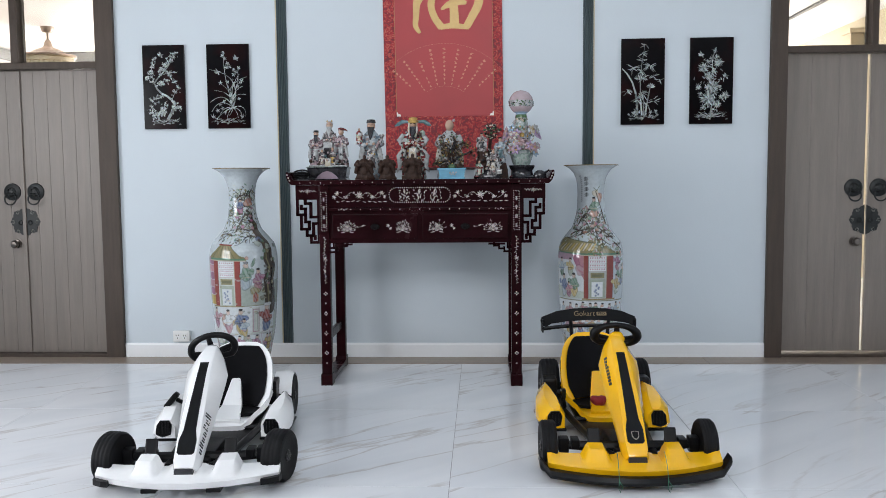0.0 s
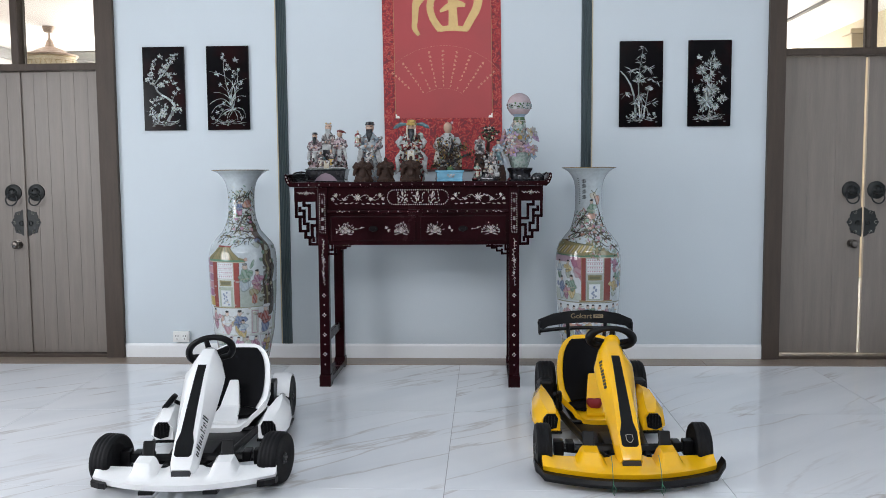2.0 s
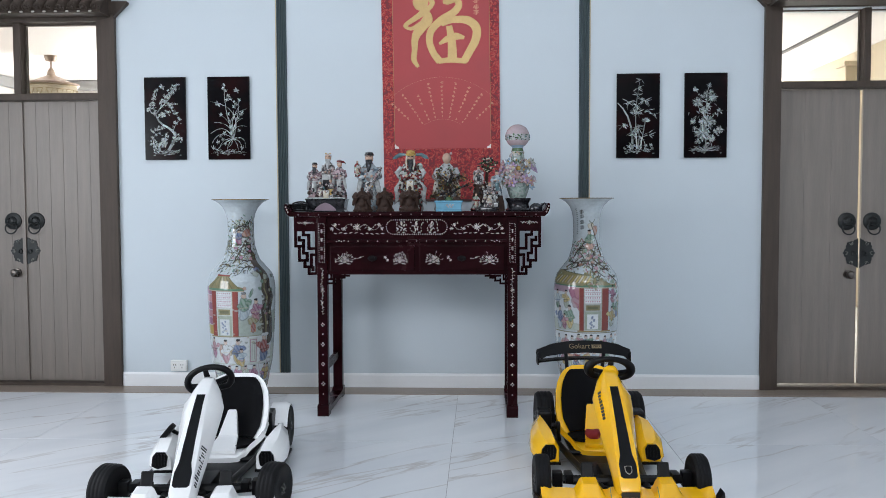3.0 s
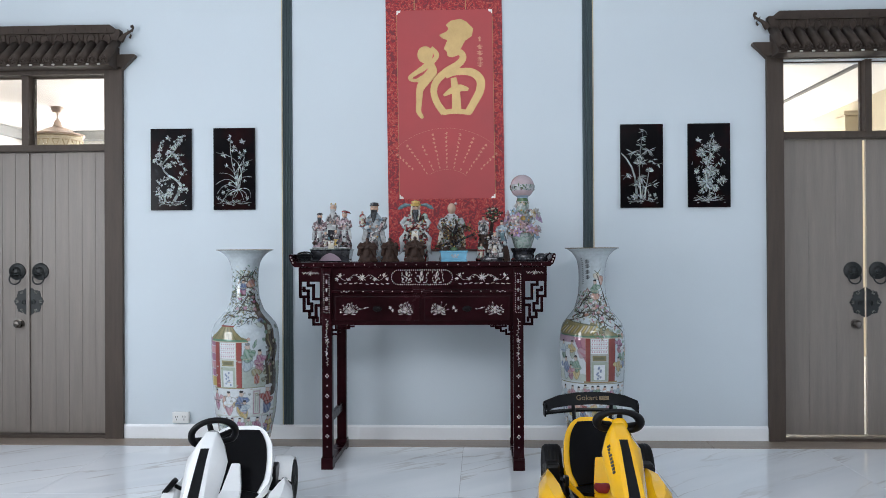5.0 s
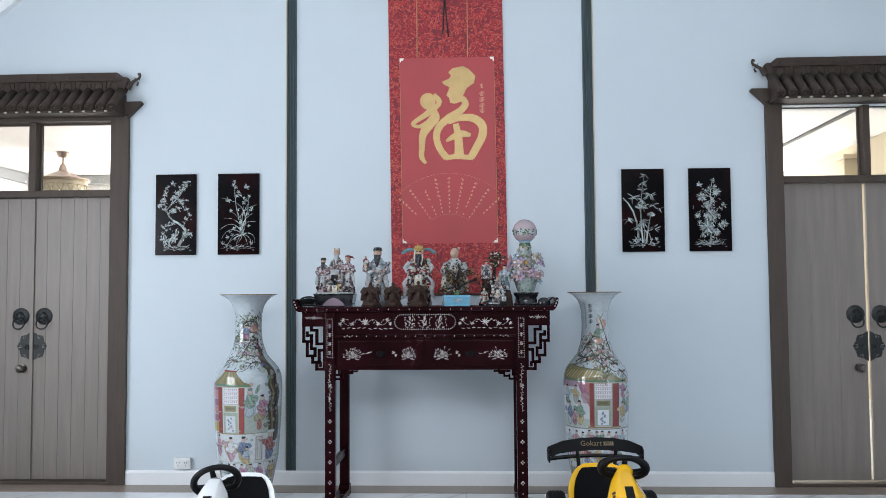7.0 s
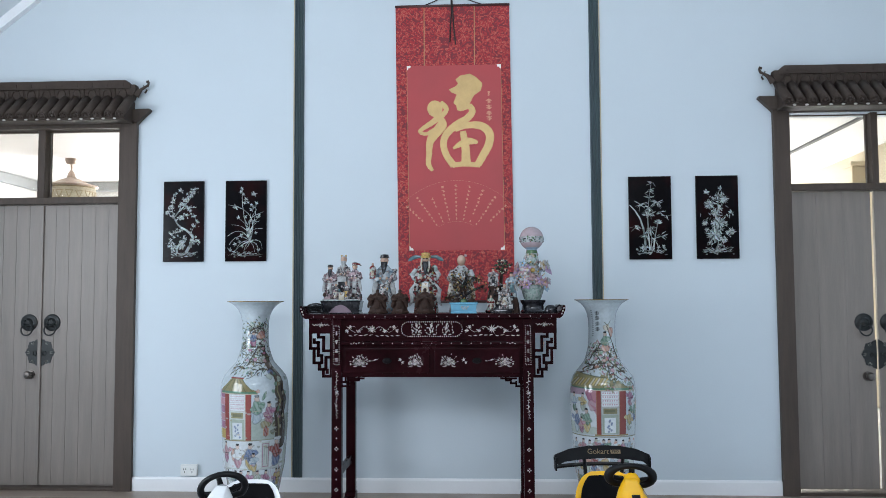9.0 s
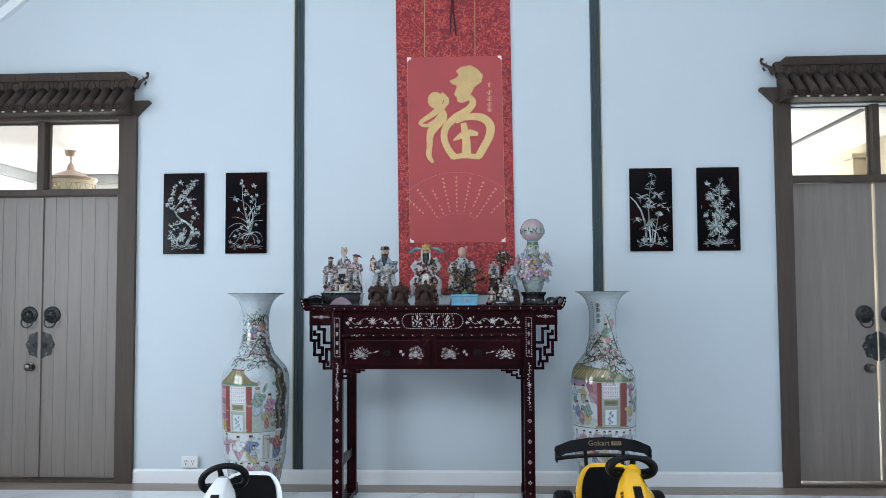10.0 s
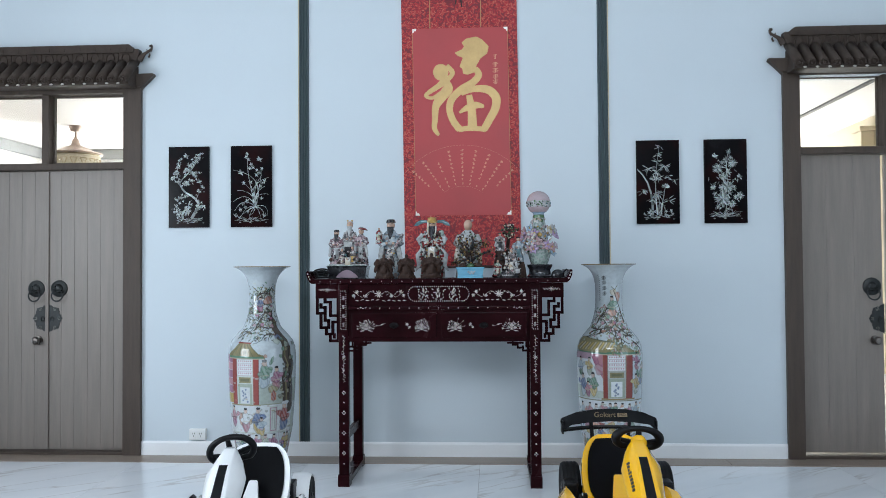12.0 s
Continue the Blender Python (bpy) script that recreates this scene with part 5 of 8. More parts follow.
class Glaze:
    """A vase's outer skin as a grid of (angle, height), painted with brush strokes."""
    NA, NZ = 420, 440

    def __init__(self, rim, seed, girth):
        self.rng = random.Random(seed)
        k = rim / 0.186
        prof = [(r * (1 + (k - 1) * max(0, (z - 1.2) / 0.172)) * (1 + (girth - 1) * min(1, max(0, (1.05 - z) / 0.12))), z) for r, z in PROFILE]
        self.z = np.linspace(0.0, 1.372, self.NZ)
        self.r = np.interp(self.z, [p[1] for p in prof], [p[0] for p in prof])
        for _ in range(3):
            self.r[1:-1] = (self.r[:-2] + 2 * self.r[1:-1] + self.r[2:]) / 4
        self.a = (np.arange(self.NA) / self.NA * 2 - 1) * math.pi
        self.c = np.zeros((self.NZ, self.NA, 3)) + np.array((0.50, 0.56, 0.59))

    def radius(self, z):
        return float(np.interp(z, self.z, self.r))

    def window(self, a0, a1, z0, z1):
        i0, i1 = np.searchsorted(self.a, (a0, a1))
        j0, j1 = np.searchsorted(self.z, (z0, z1))
        return slice(max(0, j0 - 1), j1 + 1), slice(max(0, i0 - 1), i1 + 1)

    def fill(self, w, mask, col, op=1.0):
        c = np.array(ENAMEL[col])
        c = (c * 0.80 + 0.20 * c.mean() + 0.01) * self.rng.uniform(0.8, 1.1)
        m = np.clip(mask, 0, 1)[..., None] * op
        self.c[w] = self.c[w] * (1 - m) + c * m

    def poly(self, pts, col, op=1.0):
        """A filled outline of (across, height); across runs from -1 to 1 over the visible side."""
        pts = [(math.asin(max(-1, min(1, u))) if abs(u) <= 1 else u, z) for u, z in pts]
        w = self.window(min(p[0] for p in pts), max(p[0] for p in pts), min(p[1] for p in pts), max(p[1] for p in pts))
        A, Z = np.meshgrid(self.a[w[1]], self.z[w[0]])
        ins = np.zeros(A.shape, bool)
        for (x0, y0), (x1, y1) in zip(pts, pts[1:] + pts[:1]):
            if y0 != y1:
                ins ^= ((y0 > Z) != (y1 > Z)) & (A < (x1 - x0) * (Z - y0) / (y1 - y0) + x0)
        self.fill(w, ins.astype(float), col, op)

    def box(self, u0, u1, z0, z1, col, op=1.0):
        self.poly([(u0, z0), (u1, z0), (u1, z1), (u0, z1)], col, op)

    def band(self, z0, z1, col, op=1.0):
        w = self.window(-9, 9, z0, z1)
        self.fill(w, np.ones(self.c[w].shape[:2]), col, op)

    def blob(self, u, z, ww, hh, col, op=1.0, tilt=0.0):
        a = math.asin(max(-1, min(1, u))) if abs(u) <= 1 else u
        r = self.radius(z)
        m = max(ww, hh) * 1.3
        w = self.window(a - m / r, a + m / r, z - m, z + m)
        A, Z = np.meshgrid((self.a[w[1]] - a) * r, self.z[w[0]] - z)
        c, s = math.cos(tilt), math.sin(tilt)
        X, Y = A * c + Z * s, Z * c - A * s
        th = np.arctan2(Y, X)
        ph = self.rng.uniform(0, 6)
        d = np.hypot(X / ww, Y / hh) + 0.10 * np.sin(3 * th + ph) + 0.06 * np.sin(5 * th + 2 * ph)
        self.fill(w, (1.15 - d) / 0.3, col, op)
        if min(ww, hh) > 0.009:
            # shading strokes inside the dab and a dark drawn edge
            k = 55 * self.rng.uniform(0.7, 1.4)
            self.fill(w, (1.1 - d) / 0.3 * (0.5 + 0.5 * np.sin(X * k * 4 + Y * k * 2 + ph)), "white", 0.28 * op)
            self.fill(w, 1 - np.abs(d - 1.02) / 0.13, "ink", 0.5 * op)

    def line(self, pts, wd, col, op=1.0):
        pts = [(math.asin(max(-1, min(1, u))) if abs(u) <= 1 else u, z) for u, z in pts]
        n = len(pts) - 1
        for i, (p, q) in enumerate(zip(pts, pts[1:])):
            t = wd if isinstance(wd, float) else wd[0] + (wd[1] - wd[0]) * i / max(1, n - 1)
            r = self.radius((p[1] + q[1]) / 2)
            w = self.window(min(p[0], q[0]) - t / r, max(p[0], q[0]) + t / r, min(p[1], q[1]) - t, max(p[1], q[1]) + t)
            A, Z = np.meshgrid((self.a[w[1]] - p[0]) * r, self.z[w[0]] - p[1])
            dx, dz = (q[0] - p[0]) * r, q[1] - p[1]
            L = dx * dx + dz * dz or 1e-9
            k = np.clip((A * dx + Z * dz) / L, 0, 1)
            d = np.hypot(A - k * dx, Z - k * dz)
            self.fill(w, 0.5 + (t / 2 - d) / 0.003, col, op)

    def figure(self, u, z, h, coat, skirt, op=1.0):
        """A little robed person-like shape: plain dabs of enamel."""
        r, w = self.rng, h * 0.17
        R = self.radius(z)
        self.blob(u, z + h * 0.22, w * 1.05, h * 0.24, skirt, op)
        self.blob(u, z + h * 0.52, w, h * 0.25, coat, op)
        s = r.choice((-1, 1))
        self.blob(u + s * w / R, z + h * 0.60, w * 0.75, h * 0.10, coat, op, s * 0.7)
        self.blob(u - s * w * 0.8 / R, z + h * 0.45, w * 0.55, h * 0.10, coat, op, s)
        for _ in range(3):
            p = u + r.uniform(-0.7, 0.7) * w / R
            self.line([(p, z + h * 0.08), (p + r.uniform(-0.2, 0.2) * w / R, z + h * r.uniform(0.35, 0.65))], 0.0022, "ink", 0.45)
        self.line([(u - w * 0.8 / R, z + h * 0.40), (u + w * 0.8 / R, z + h * 0.42)], 0.005, r.choice(("ink", "cream", "blue")), 0.7)
        self.blob(u, z + h * 0.84, h * 0.085, h * 0.10, "skin")
        self.blob(u, z + h * 0.93, h * 0.08, h * 0.05, "ink")

    def twig(self, u, z, an, ln, wd, depth, leaf, top):
        r = self.rng
        for _ in range(5):
            an += r.uniform(-0.6, 0.6)
            R = self.radius(z)
            u2, z2 = u + math.cos(an) * ln / R, z + math.sin(an) * ln
            if z2 > top or abs(u2) > 0.98:
                return
            self.line([(u, z), (u2, z2)], max(0.003, wd), "ink" if wd < 0.006 else "bark")
            u, z, wd = u2, z2, wd * 0.86
            for _ in range(2):
                self.blob(u + r.uniform(-0.05, 0.05) / R, z + r.uniform(-0.022, 0.022), r.uniform(0.006, 0.013), r.uniform(0.003, 0.006), r.choice(leaf), 0.85, r.uniform(0, 3))
            if depth and r.random() < 0.7:
                self.twig(u, z, an + r.choice((-1, 1)) * r.uniform(0.5, 1.2), ln * 0.75, wd * 0.7, depth - 1, leaf, top)

    def pavilion(self, u0, u1, z0, z1, lean):
        """Red posts, a lattice screen, a low cabinet and a blue plant panel, under a peaked roof."""
        w = u1 - u0
        U = lambda t: u0 + w * t
        h = z1 - z0
        self.box(U(0), U(1), z0, z1, "wash")
        self.box(U(0.17), U(0.76), z0 + h * 0.64, z1, "white")
        for i in range(7):
            for j in range(4):
                self.blob(U(0.22 + 0.08 * i), z0 + h * (0.69 + 0.09 * j), 0.0045, 0.0055, "pink", 0.8)
        for j in range(5):
            self.line([(U(0.17), z0 + h * (0.64 + 0.09 * j)), (U(0.76), z0 + h * (0.64 + 0.09 * j))], 0.0025, "red", 0.6)
        self.box(U(0.22), U(0.70), z0 + h * 0.48, z0 + h * 0.60, "olive")
        self.box(U(0.28), U(0.64), z0 + h * 0.51, z0 + h * 0.57, "moss", 0.7)
        self.box(U(0.18), U(0.76), z0, z0 + h * 0.45, "pale")
        self.box(U(0.26), U(0.66), z0 + h * 0.02, z0 + h * 0.38, "white")
        for q in range(9):
            self.blob(U(0.46) + self.rng.uniform(-0.05, 0.05) * w * 2, z0 + h * (0.06 + 0.033 * q), 0.007, 0.007, "blue", 0.75)
        for a, b in ((-0.02, 0.14), (0.79, 1.02)):
            self.box(U(a), U(b), z0 - 0.004, z1 + 0.006, "red")
            self.line([(U(b), z0), (U(b), z1)], 0.003, "ink", 0.7)
            self.line([(U(a), z0), (U(a), z1)], 0.0025, "gold", 0.7)
        self.box(U(-0.1), U(1.1), z0 - 0.012, z0 - 0.003, "gold")
        e = z1 + 0.004
        self.poly([(U(-0.12), e), (U(1.26), e - 0.004), (U(1.30), e + 0.016), (U(1.02), e + 0.030), (U(0.80), e + 0.062), (U(0.62), e + 0.100 + lean), (U(0.18), e + 0.104 + lean), (U(0.0), e + 0.060), (U(-0.16), e + 0.026)], "olive")
        for q in range(9):
            t = -0.08 + q * 0.15
            self.line([(U(t), e + 0.008), (U(0.42 + (t - 0.55) * 0.35), e + 0.092)], 0.004, "gold" if q % 2 else "moss", 0.8)
        self.poly([(U(-0.14), e + 0.004), (U(1.26), e), (U(1.24), e + 0.014), (U(-0.14), e + 0.018)], "green")
        self.line([(U(-0.14), e + 0.002), (U(1.26), e - 0.002)], 0.005, "cream")
        self.line([(U(0.14), e + 0.104 + lean), (U(0.66), e + 0.100 + lean)], 0.009, "red")
        self.blob(U(1.29), e + 0.016, 0.012, 0.011, "peach")

    def build(self, V, turn):
        A = self.a + turn - math.pi / 2
        X, Y = np.outer(self.r, np.cos(A)), np.outer(self.r, np.sin(A))
        Zz = np.repeat(self.z[:, None], self.NA, 1)
        co = np.stack((X, Y, Zz), -1).reshape(-1, 3)
        J, I = np.meshgrid(np.arange(self.NZ - 1), np.arange(self.NA), indexing="ij")
        I2 = (I + 1) % self.NA
        n = self.NA
        quads = np.stack((J * n + I, J * n + I2, (J + 1) * n + I2, (J + 1) * n + I), -1).reshape(-1, 4)
        me = bpy.data.meshes.new("body")
        me.from_pydata(co.tolist(), [], quads.tolist())
        me.polygons.foreach_set("use_smooth", np.ones(len(quads), bool))
        at = me.color_attributes.new("enamel", "FLOAT_COLOR", "POINT")
        at.data.foreach_set("color", np.concatenate((self.c.reshape(-1, 3), np.ones((len(co), 1))), 1).astype(np.float32).ravel())
        me.materials.append(M_ENAMEL)
        ob = new("body", me)
        ob.parent = V
        ob["label"] = "white porcelain body with famille rose painting"


def lower_scenes(g):
    """The crowded bands of small figures round the foot and waist."""
    r = g.rng
    cols = ("green", "mauve", "blue", "pink", "yellow", "sky", "pale", "olive", "red", "white")
    g.band(0.02, 0.15, "wash", 0.8)
    g.band(0.15, 0.40, "white", 0.5)
    for _ in range(60):
        g.blob(r.uniform(-3, 3), r.uniform(0.03, 0.40), r.uniform(0.02, 0.06), r.uniform(0.008, 0.022), r.choice(("pale", "cream", "wash", "sky", "olive")), 0.6)
    for z, n in ((0.04, 22), (0.165, 22)):
        for i in range(n):
            a = -math.pi + 2 * math.pi * (i + r.uniform(0.2, 0.8)) / n
            if abs(a) > 1:
                g.figure(a, z, 0.11, r.choice(cols), r.choice(cols))
            else:
                g.figure(math.sin(a), z, 0.115, r.choice(cols), r.choice(cols))
    for _ in range(90):
        a = r.uniform(-3, 3)
        g.line([(a, r.uniform(0.04, 0.38)), (a + r.uniform(-0.1, 0.1), r.uniform(0.04, 0.38))] if r.random() < 0.1 else [(a, 0.15 + r.choice((0, 0.13))), (a + r.uniform(0.05, 0.2), 0.15 + r.choice((0, 0.13)))], 0.003, r.choice(("ink", "olive", "mauve")), 0.6)
    for a in (-2.6, -1.9, 1.5, 2.2, 2.9):
        g.blob(a, 0.6, 0.04, 0.13, r.choice(("pink", "pale", "sky")), 0.6)
        for z in (0.46, 0.60):
            g.figure(a + r.uniform(-0.2, 0.2), z, 0.14, r.choice(cols), r.choice(cols))


def floor_vase(x, y, rim, seed, words, turn, girth, paint):
    V = thing("floor_vase", Matrix.Translation((x, y, 0)), words, "vase", "tall porcelain floor vases")
    g = Glaze(rim, seed, girth)
    lower_scenes(g)
    paint(g)
    g.build(V, turn)
    bm = BM()
    lathe(bm, [(rim - 0.001, 1.3715), (rim - 0.006, 1.370), (0.13, 1.343), (0.10, 1.31), (0.08, 1.2), (0.08, 0.9), (0.10, 0.8)], 72)
    part("inner_throat", bm, mat("porcelain", (0.50, 0.56, 0.58), 0.10, vary=0.05, scale=3, coat=0.5), V)
    bm = BM()
    tube(bm, [(rim * math.cos(a * 0.0873), rim * math.sin(a * 0.0873), 1.372) for a in range(72)], 0.003, 6, closed=True)
    part("rim", bm, M_GILT, V, "gilt rim")


def paint_garden(g):
    """Pavilion beside a garden, an old tree climbing to the neck."""
    r = g.rng
    leaf = ("moss", "olive", "pale", "wash", "green", "bark", "sky")
    g.poly([(-0.15, 0.475), (1.0, 0.475), (1.0, 0.64), (-0.12, 0.60)], "pale", 0.75)
    for q in range(5):
        g.poly([(-1.0, 0.80 - q * 0.05), (-0.84, 0.79 - q * 0.05), (-0.84, 0.745 - q * 0.05), (-1.0, 0.75 - q * 0.05)], "pink" if q % 2 else "mauve", 0.9)
    g.poly([(-1.0, 0.48), (-0.84, 0.48), (-0.84, 0.54), (-1.0, 0.55)], "yellow")
    # the tree
    trunk = [(0.78, 0.46), (0.76, 0.56), (0.72, 0.64), (0.80, 0.72), (0.70, 0.78), (0.72, 0.84), (0.70, 0.885), (0.64, 0.925), (0.62, 0.955), (0.66, 1.0), (0.50, 1.03), (0.55, 1.07)]
    g.line(trunk, (0.105, 0.034), "bark")
    g.line([(u - 0.06, z) for u, z in trunk[:8]], (0.014, 0.006), "olive", 0.8)
    g.line([(u + 0.05, z) for u, z in trunk[:8]], (0.012, 0.006), "ink", 0.7)
    for z in (0.55, 0.62, 0.69, 0.77, 0.83):
        g.blob(0.74 + r.uniform(-0.05, 0.08), z, 0.011, 0.013, "olive", 0.8)
        g.blob(0.74 + r.uniform(-0.05, 0.08), z + 0.02, 0.006, 0.007, "ink", 0.8)
    for u, z, an in ((0.60, 0.95, 2.7), (0.62, 0.98, 2.2), (0.55, 1.03, 2.6), (0.3, 0.96, 3.0), (0.5, 1.06, 1.8), (0.5, 1.08, 2.5), (0.0, 0.98, 2.4), (-0.1, 1.0, 2.0), (0.0, 1.07, 2.7), (0.2, 1.12, 1.7), (-0.3, 1.12, 1.4), (0.5, 1.14, 1.4), (-0.5, 1.15, 1.1), (0.6, 0.90, 2.9), (-0.45, 0.93, 2.9), (-0.3, 0.94, 1.9)):
        g.twig(u, z, an, 0.024, 0.010, 1, leaf, 1.245)
    for _ in range(16):
        g.blob(r.uniform(-0.5, 0.7), r.uniform(0.93, 1.16), r.uniform(0.008, 0.015), r.uniform(0.007, 0.012), r.choice(("pink", "white", "white", "wash", "mauve")), 0.8)
    for u, z in ((0.55, 0.905), (0.45, 0.88), (0.72, 0.86)):
        g.blob(u, z, 0.022, 0.018, "blue" if z > 0.9 else "pale", 0.8)
    g.figure(-0.15, 1.075, 0.10, "blue", "mauve")
    g.blob(0.42, 1.145, 0.030, 0.024, "peach")
    g.blob(0.50, 1.16, 0.020, 0.018, "red", 0.6)
    # pavilion and the company in the garden
    g.pavilion(-0.84, -0.13, 0.475, 0.768, 0.0)
    g.figure(0.05, 0.585, 0.185, "green", "sky")
    g.blob(0.26, 0.755, 0.010, 0.030, "green", 1, -0.4)
    g.figure(0.40, 0.565, 0.160, "mauve", "pink")
    g.blob(0.30, 0.572, 0.034, 0.022, "olive")
    g.box(0.24, 0.40, 0.50, 0.55, "peach")
    g.blob(0.32, 0.525, 0.012, 0.034, "red")
    for _ in range(26):
        g.blob(r.uniform(0.50, 0.96), r.uniform(0.48, 0.90), r.uniform(0.010, 0.020), r.uniform(0.007, 0.014), r.choice(("moss", "moss", "bark", "green", "bark", "olive")), 0.85, r.uniform(0, 3))
    # terrace below
    g.box(-0.95, 0.75, 0.285, 0.466, "white", 0.85)
    g.line([(-0.9, 0.468), (0.7, 0.474)], 0.004, "olive")
    g.line([(-0.9, 0.29), (0.7, 0.285)], 0.004, "pale")
    g.figure(-0.86, 0.33, 0.135, "pink", "mauve")
    g.blob(-0.52, 0.375, 0.050, 0.042, "gold")
    g.blob(-0.66, 0.375, 0.012, 0.040, "peach")
    g.figure(-0.52, 0.30, 0.155, "white", "pink")
    g.figure(-0.14, 0.29, 0.170, "blue", "yellow")
    g.figure(-0.04, 0.275, 0.120, "sky", "yellow")
    g.box(0.20, 0.46, 0.285, 0.46, "wash")
    g.line([(0.24, 0.30), (0.24, 0.448), (0.42, 0.448), (0.42, 0.30), (0.24, 0.30)], 0.004, "mauve")
    g.line([(0.29, 0.315), (0.29, 0.43), (0.37, 0.43), (0.37, 0.315)], 0.003, "ink", 0.6)
    for _ in range(36):
        g.blob(r.uniform(-0.95, 0.95), r.uniform(0.28, 0.66), r.uniform(0.006, 0.014), r.uniform(0.004, 0.008), r.choice(("gold", "pale", "wash", "peach", "moss", "pink")) if r.random() < 0.6 else "wash", 0.5)
    g.figure(0.66, 0.30, 0.185, "red", "blue")
    g.blob(0.70, 0.475, 0.034, 0.012, "white")
    g.blob(0.92, 0.34, 0.02, 0.10, "pale", 0.8)


def paint_court(g):
    """Pavilion with a long striped roof and a great curtain; a peach bearer on the neck."""
    r = g.rng
    leaf = ("moss", "pale", "olive", "wash", "green", "white", "pink")
    g.box(-1.0, -0.18, 0.515, 0.80, "white", 0.7)
    g.poly([(-1.0, 0.515), (-0.18, 0.515), (-0.18, 0.56), (-1.0, 0.60)], "pale", 0.7)
    g.poly([(-0.56, 0.80), (-0.16, 0.80), (-0.17, 0.63), (-0.34, 0.69), (-0.46, 0.74)], "pink")
    for q in range(4):
        g.line([(-0.54 + 0.05 * q, 0.795), (-0.42 + 0.05 * q, 0.735 - 0.012 * q), (-0.18, 0.66 + 0.03 * q)], 0.007, "mauve", 0.8)
    g.blob(-0.30, 0.70, 0.03, 0.035, "pink", 0.8, 0.6)
    g.box(-1.0, -0.55, 0.765, 0.815, "mauve", 0.7)
    g.figure(-0.86, 0.655, 0.125, "sky", "green")
    g.figure(-0.60, 0.665, 0.115, "yellow", "pale")
    g.figure(-0.80, 0.53, 0.145, "blue", "sky")
    g.figure(-0.50, 0.535, 0.150, "green", "yellow")
    g.figure(-0.66, 0.525, 0.100, "pink", "mauve")
    g.pavilion(-0.18, 0.66, 0.520, 0.790, 0.0)
    # long roof with diagonal stripes
    g.poly([(-1.0, 0.815), (-0.10, 0.805), (0.10, 0.850), (0.14, 0.872), (-0.85, 0.906), (-1.0, 0.90)], "olive")
    for q in range(13):
        u = -0.98 + q * 0.085
        g.line([(u, 0.828), (u + 0.12, 0.868)], 0.009, "cream" if q % 2 else "yellow")
    g.line([(-1.0, 0.814), (-0.12, 0.804)], 0.008, "green")
    g.line([(-0.88, 0.905), (0.14, 0.872)], 0.005, "moss")
    g.figure(0.80, 0.695, 0.115, "mauve", "pink")
    g.figure(0.78, 0.545, 0.130, "yellow", "pale")
    g.figure(0.93, 0.60, 0.13, "green", "blue")
    for _ in range(12):
        g.blob(r.uniform(0.70, 0.98), r.uniform(0.55, 0.86), 0.014, 0.010, r.choice(leaf), 0.8)
    # the court below the pavilion
    g.box(-1.0, 1.0, 0.285, 0.505, "white", 0.7)
    g.line([(-0.98, 0.505), (0.98, 0.500)], 0.006, "olive")
    g.line([(-0.98, 0.29), (0.98, 0.285)], 0.005, "pale")
    for i, (c0, c1) in enumerate((("sky", "blue"), ("pink", "mauve"), ("white", "peach"), ("pink", "red"), ("blue", "sky"), ("green", "yellow"), ("white", "sky"), ("mauve", "pink"), ("sky", "green"))):
        u = -0.86 + i * 0.21 + r.uniform(-0.03, 0.03)
        g.figure(u, 0.375 + r.uniform(-0.01, 0.01), 0.115, c0, c1)
        g.figure(max(-0.97, u - 0.10), 0.285, 0.105, c1, r.choice(("pale", "yellow", "blue", "white")))
        g.line([(u + 0.06, 0.37), (u + 0.14, 0.372), (u + 0.14, 0.41)], 0.004, "bark", 0.8)
    for _ in range(30):
        g.blob(r.uniform(-0.95, 0.95), r.uniform(0.29, 0.49), r.uniform(0.008, 0.016), r.uniform(0.004, 0.009), r.choice(("gold", "pale", "wash", "peach", "moss")), 0.7)
    # branches round the shoulder and neck
    for u, z, an in ((-0.8, 0.925, 0.2), (-0.4, 0.935, 0.5), (-0.2, 0.95, 0.3), (0.1, 0.945, 0.2), (0.4, 0.93, 0.4), (-0.5, 0.96, 0.6), (0.0, 0.985, 0.6), (0.3, 0.98, 2.4), (0.6, 0.91, 0.0), (0.75, 0.88, -0.6), (0.5, 1.0, 1.4), (0.55, 1.04, 1.5), (-0.7, 0.98, 0.9), (0.1, 0.96, 2.8), (-0.1, 0.94, 2.9), (0.8, 0.90, 2.6)):
        g.twig(u, z, an, 0.024, 0.011, 1, leaf, 1.09)
    for _ in range(12):
        g.blob(r.uniform(-0.6, 0.8), r.uniform(0.90, 1.0), r.uniform(0.008, 0.016), r.uniform(0.007, 0.012), r.choice(("pink", "white", "mauve", "peach")), 0.8)
    g.figure(0.22, 1.035, 0.135, "green", "peach")
    g.blob(0.34, 1.19, 0.020, 0.022, "cream")
    g.blob(0.66, 1.165, 0.018, 0.030, "peach")
    g.line([(0.20, 1.225), (0.42, 1.205), (0.62, 1.235)], 0.004, "moss")
    g.line([(0.36, 1.20), (0.75, 1.08), (0.85, 1.0)], (0.006, 0.012), "bark")
    # columns of brushed marks
    for j, z in enumerate((1.292, 1.262, 1.225, 1.190)):
        for q in range(4):
            g.line([(-0.42 - 0.03 * (q % 2), z - q * 0.0065), (-0.22 + 0.02 * (q % 3), z - q * 0.0065 + 0.002)], 0.0035, "ink")
        g.line([(-0.32, z + 0.004), (-0.33, z - 0.022)], 0.0035, "ink")
    for j in range(14):
        g.line([(-0.70, 1.300 - j * 0.0125), (-0.62, 1.303 - j * 0.0125)], 0.004, "ink", 0.8)


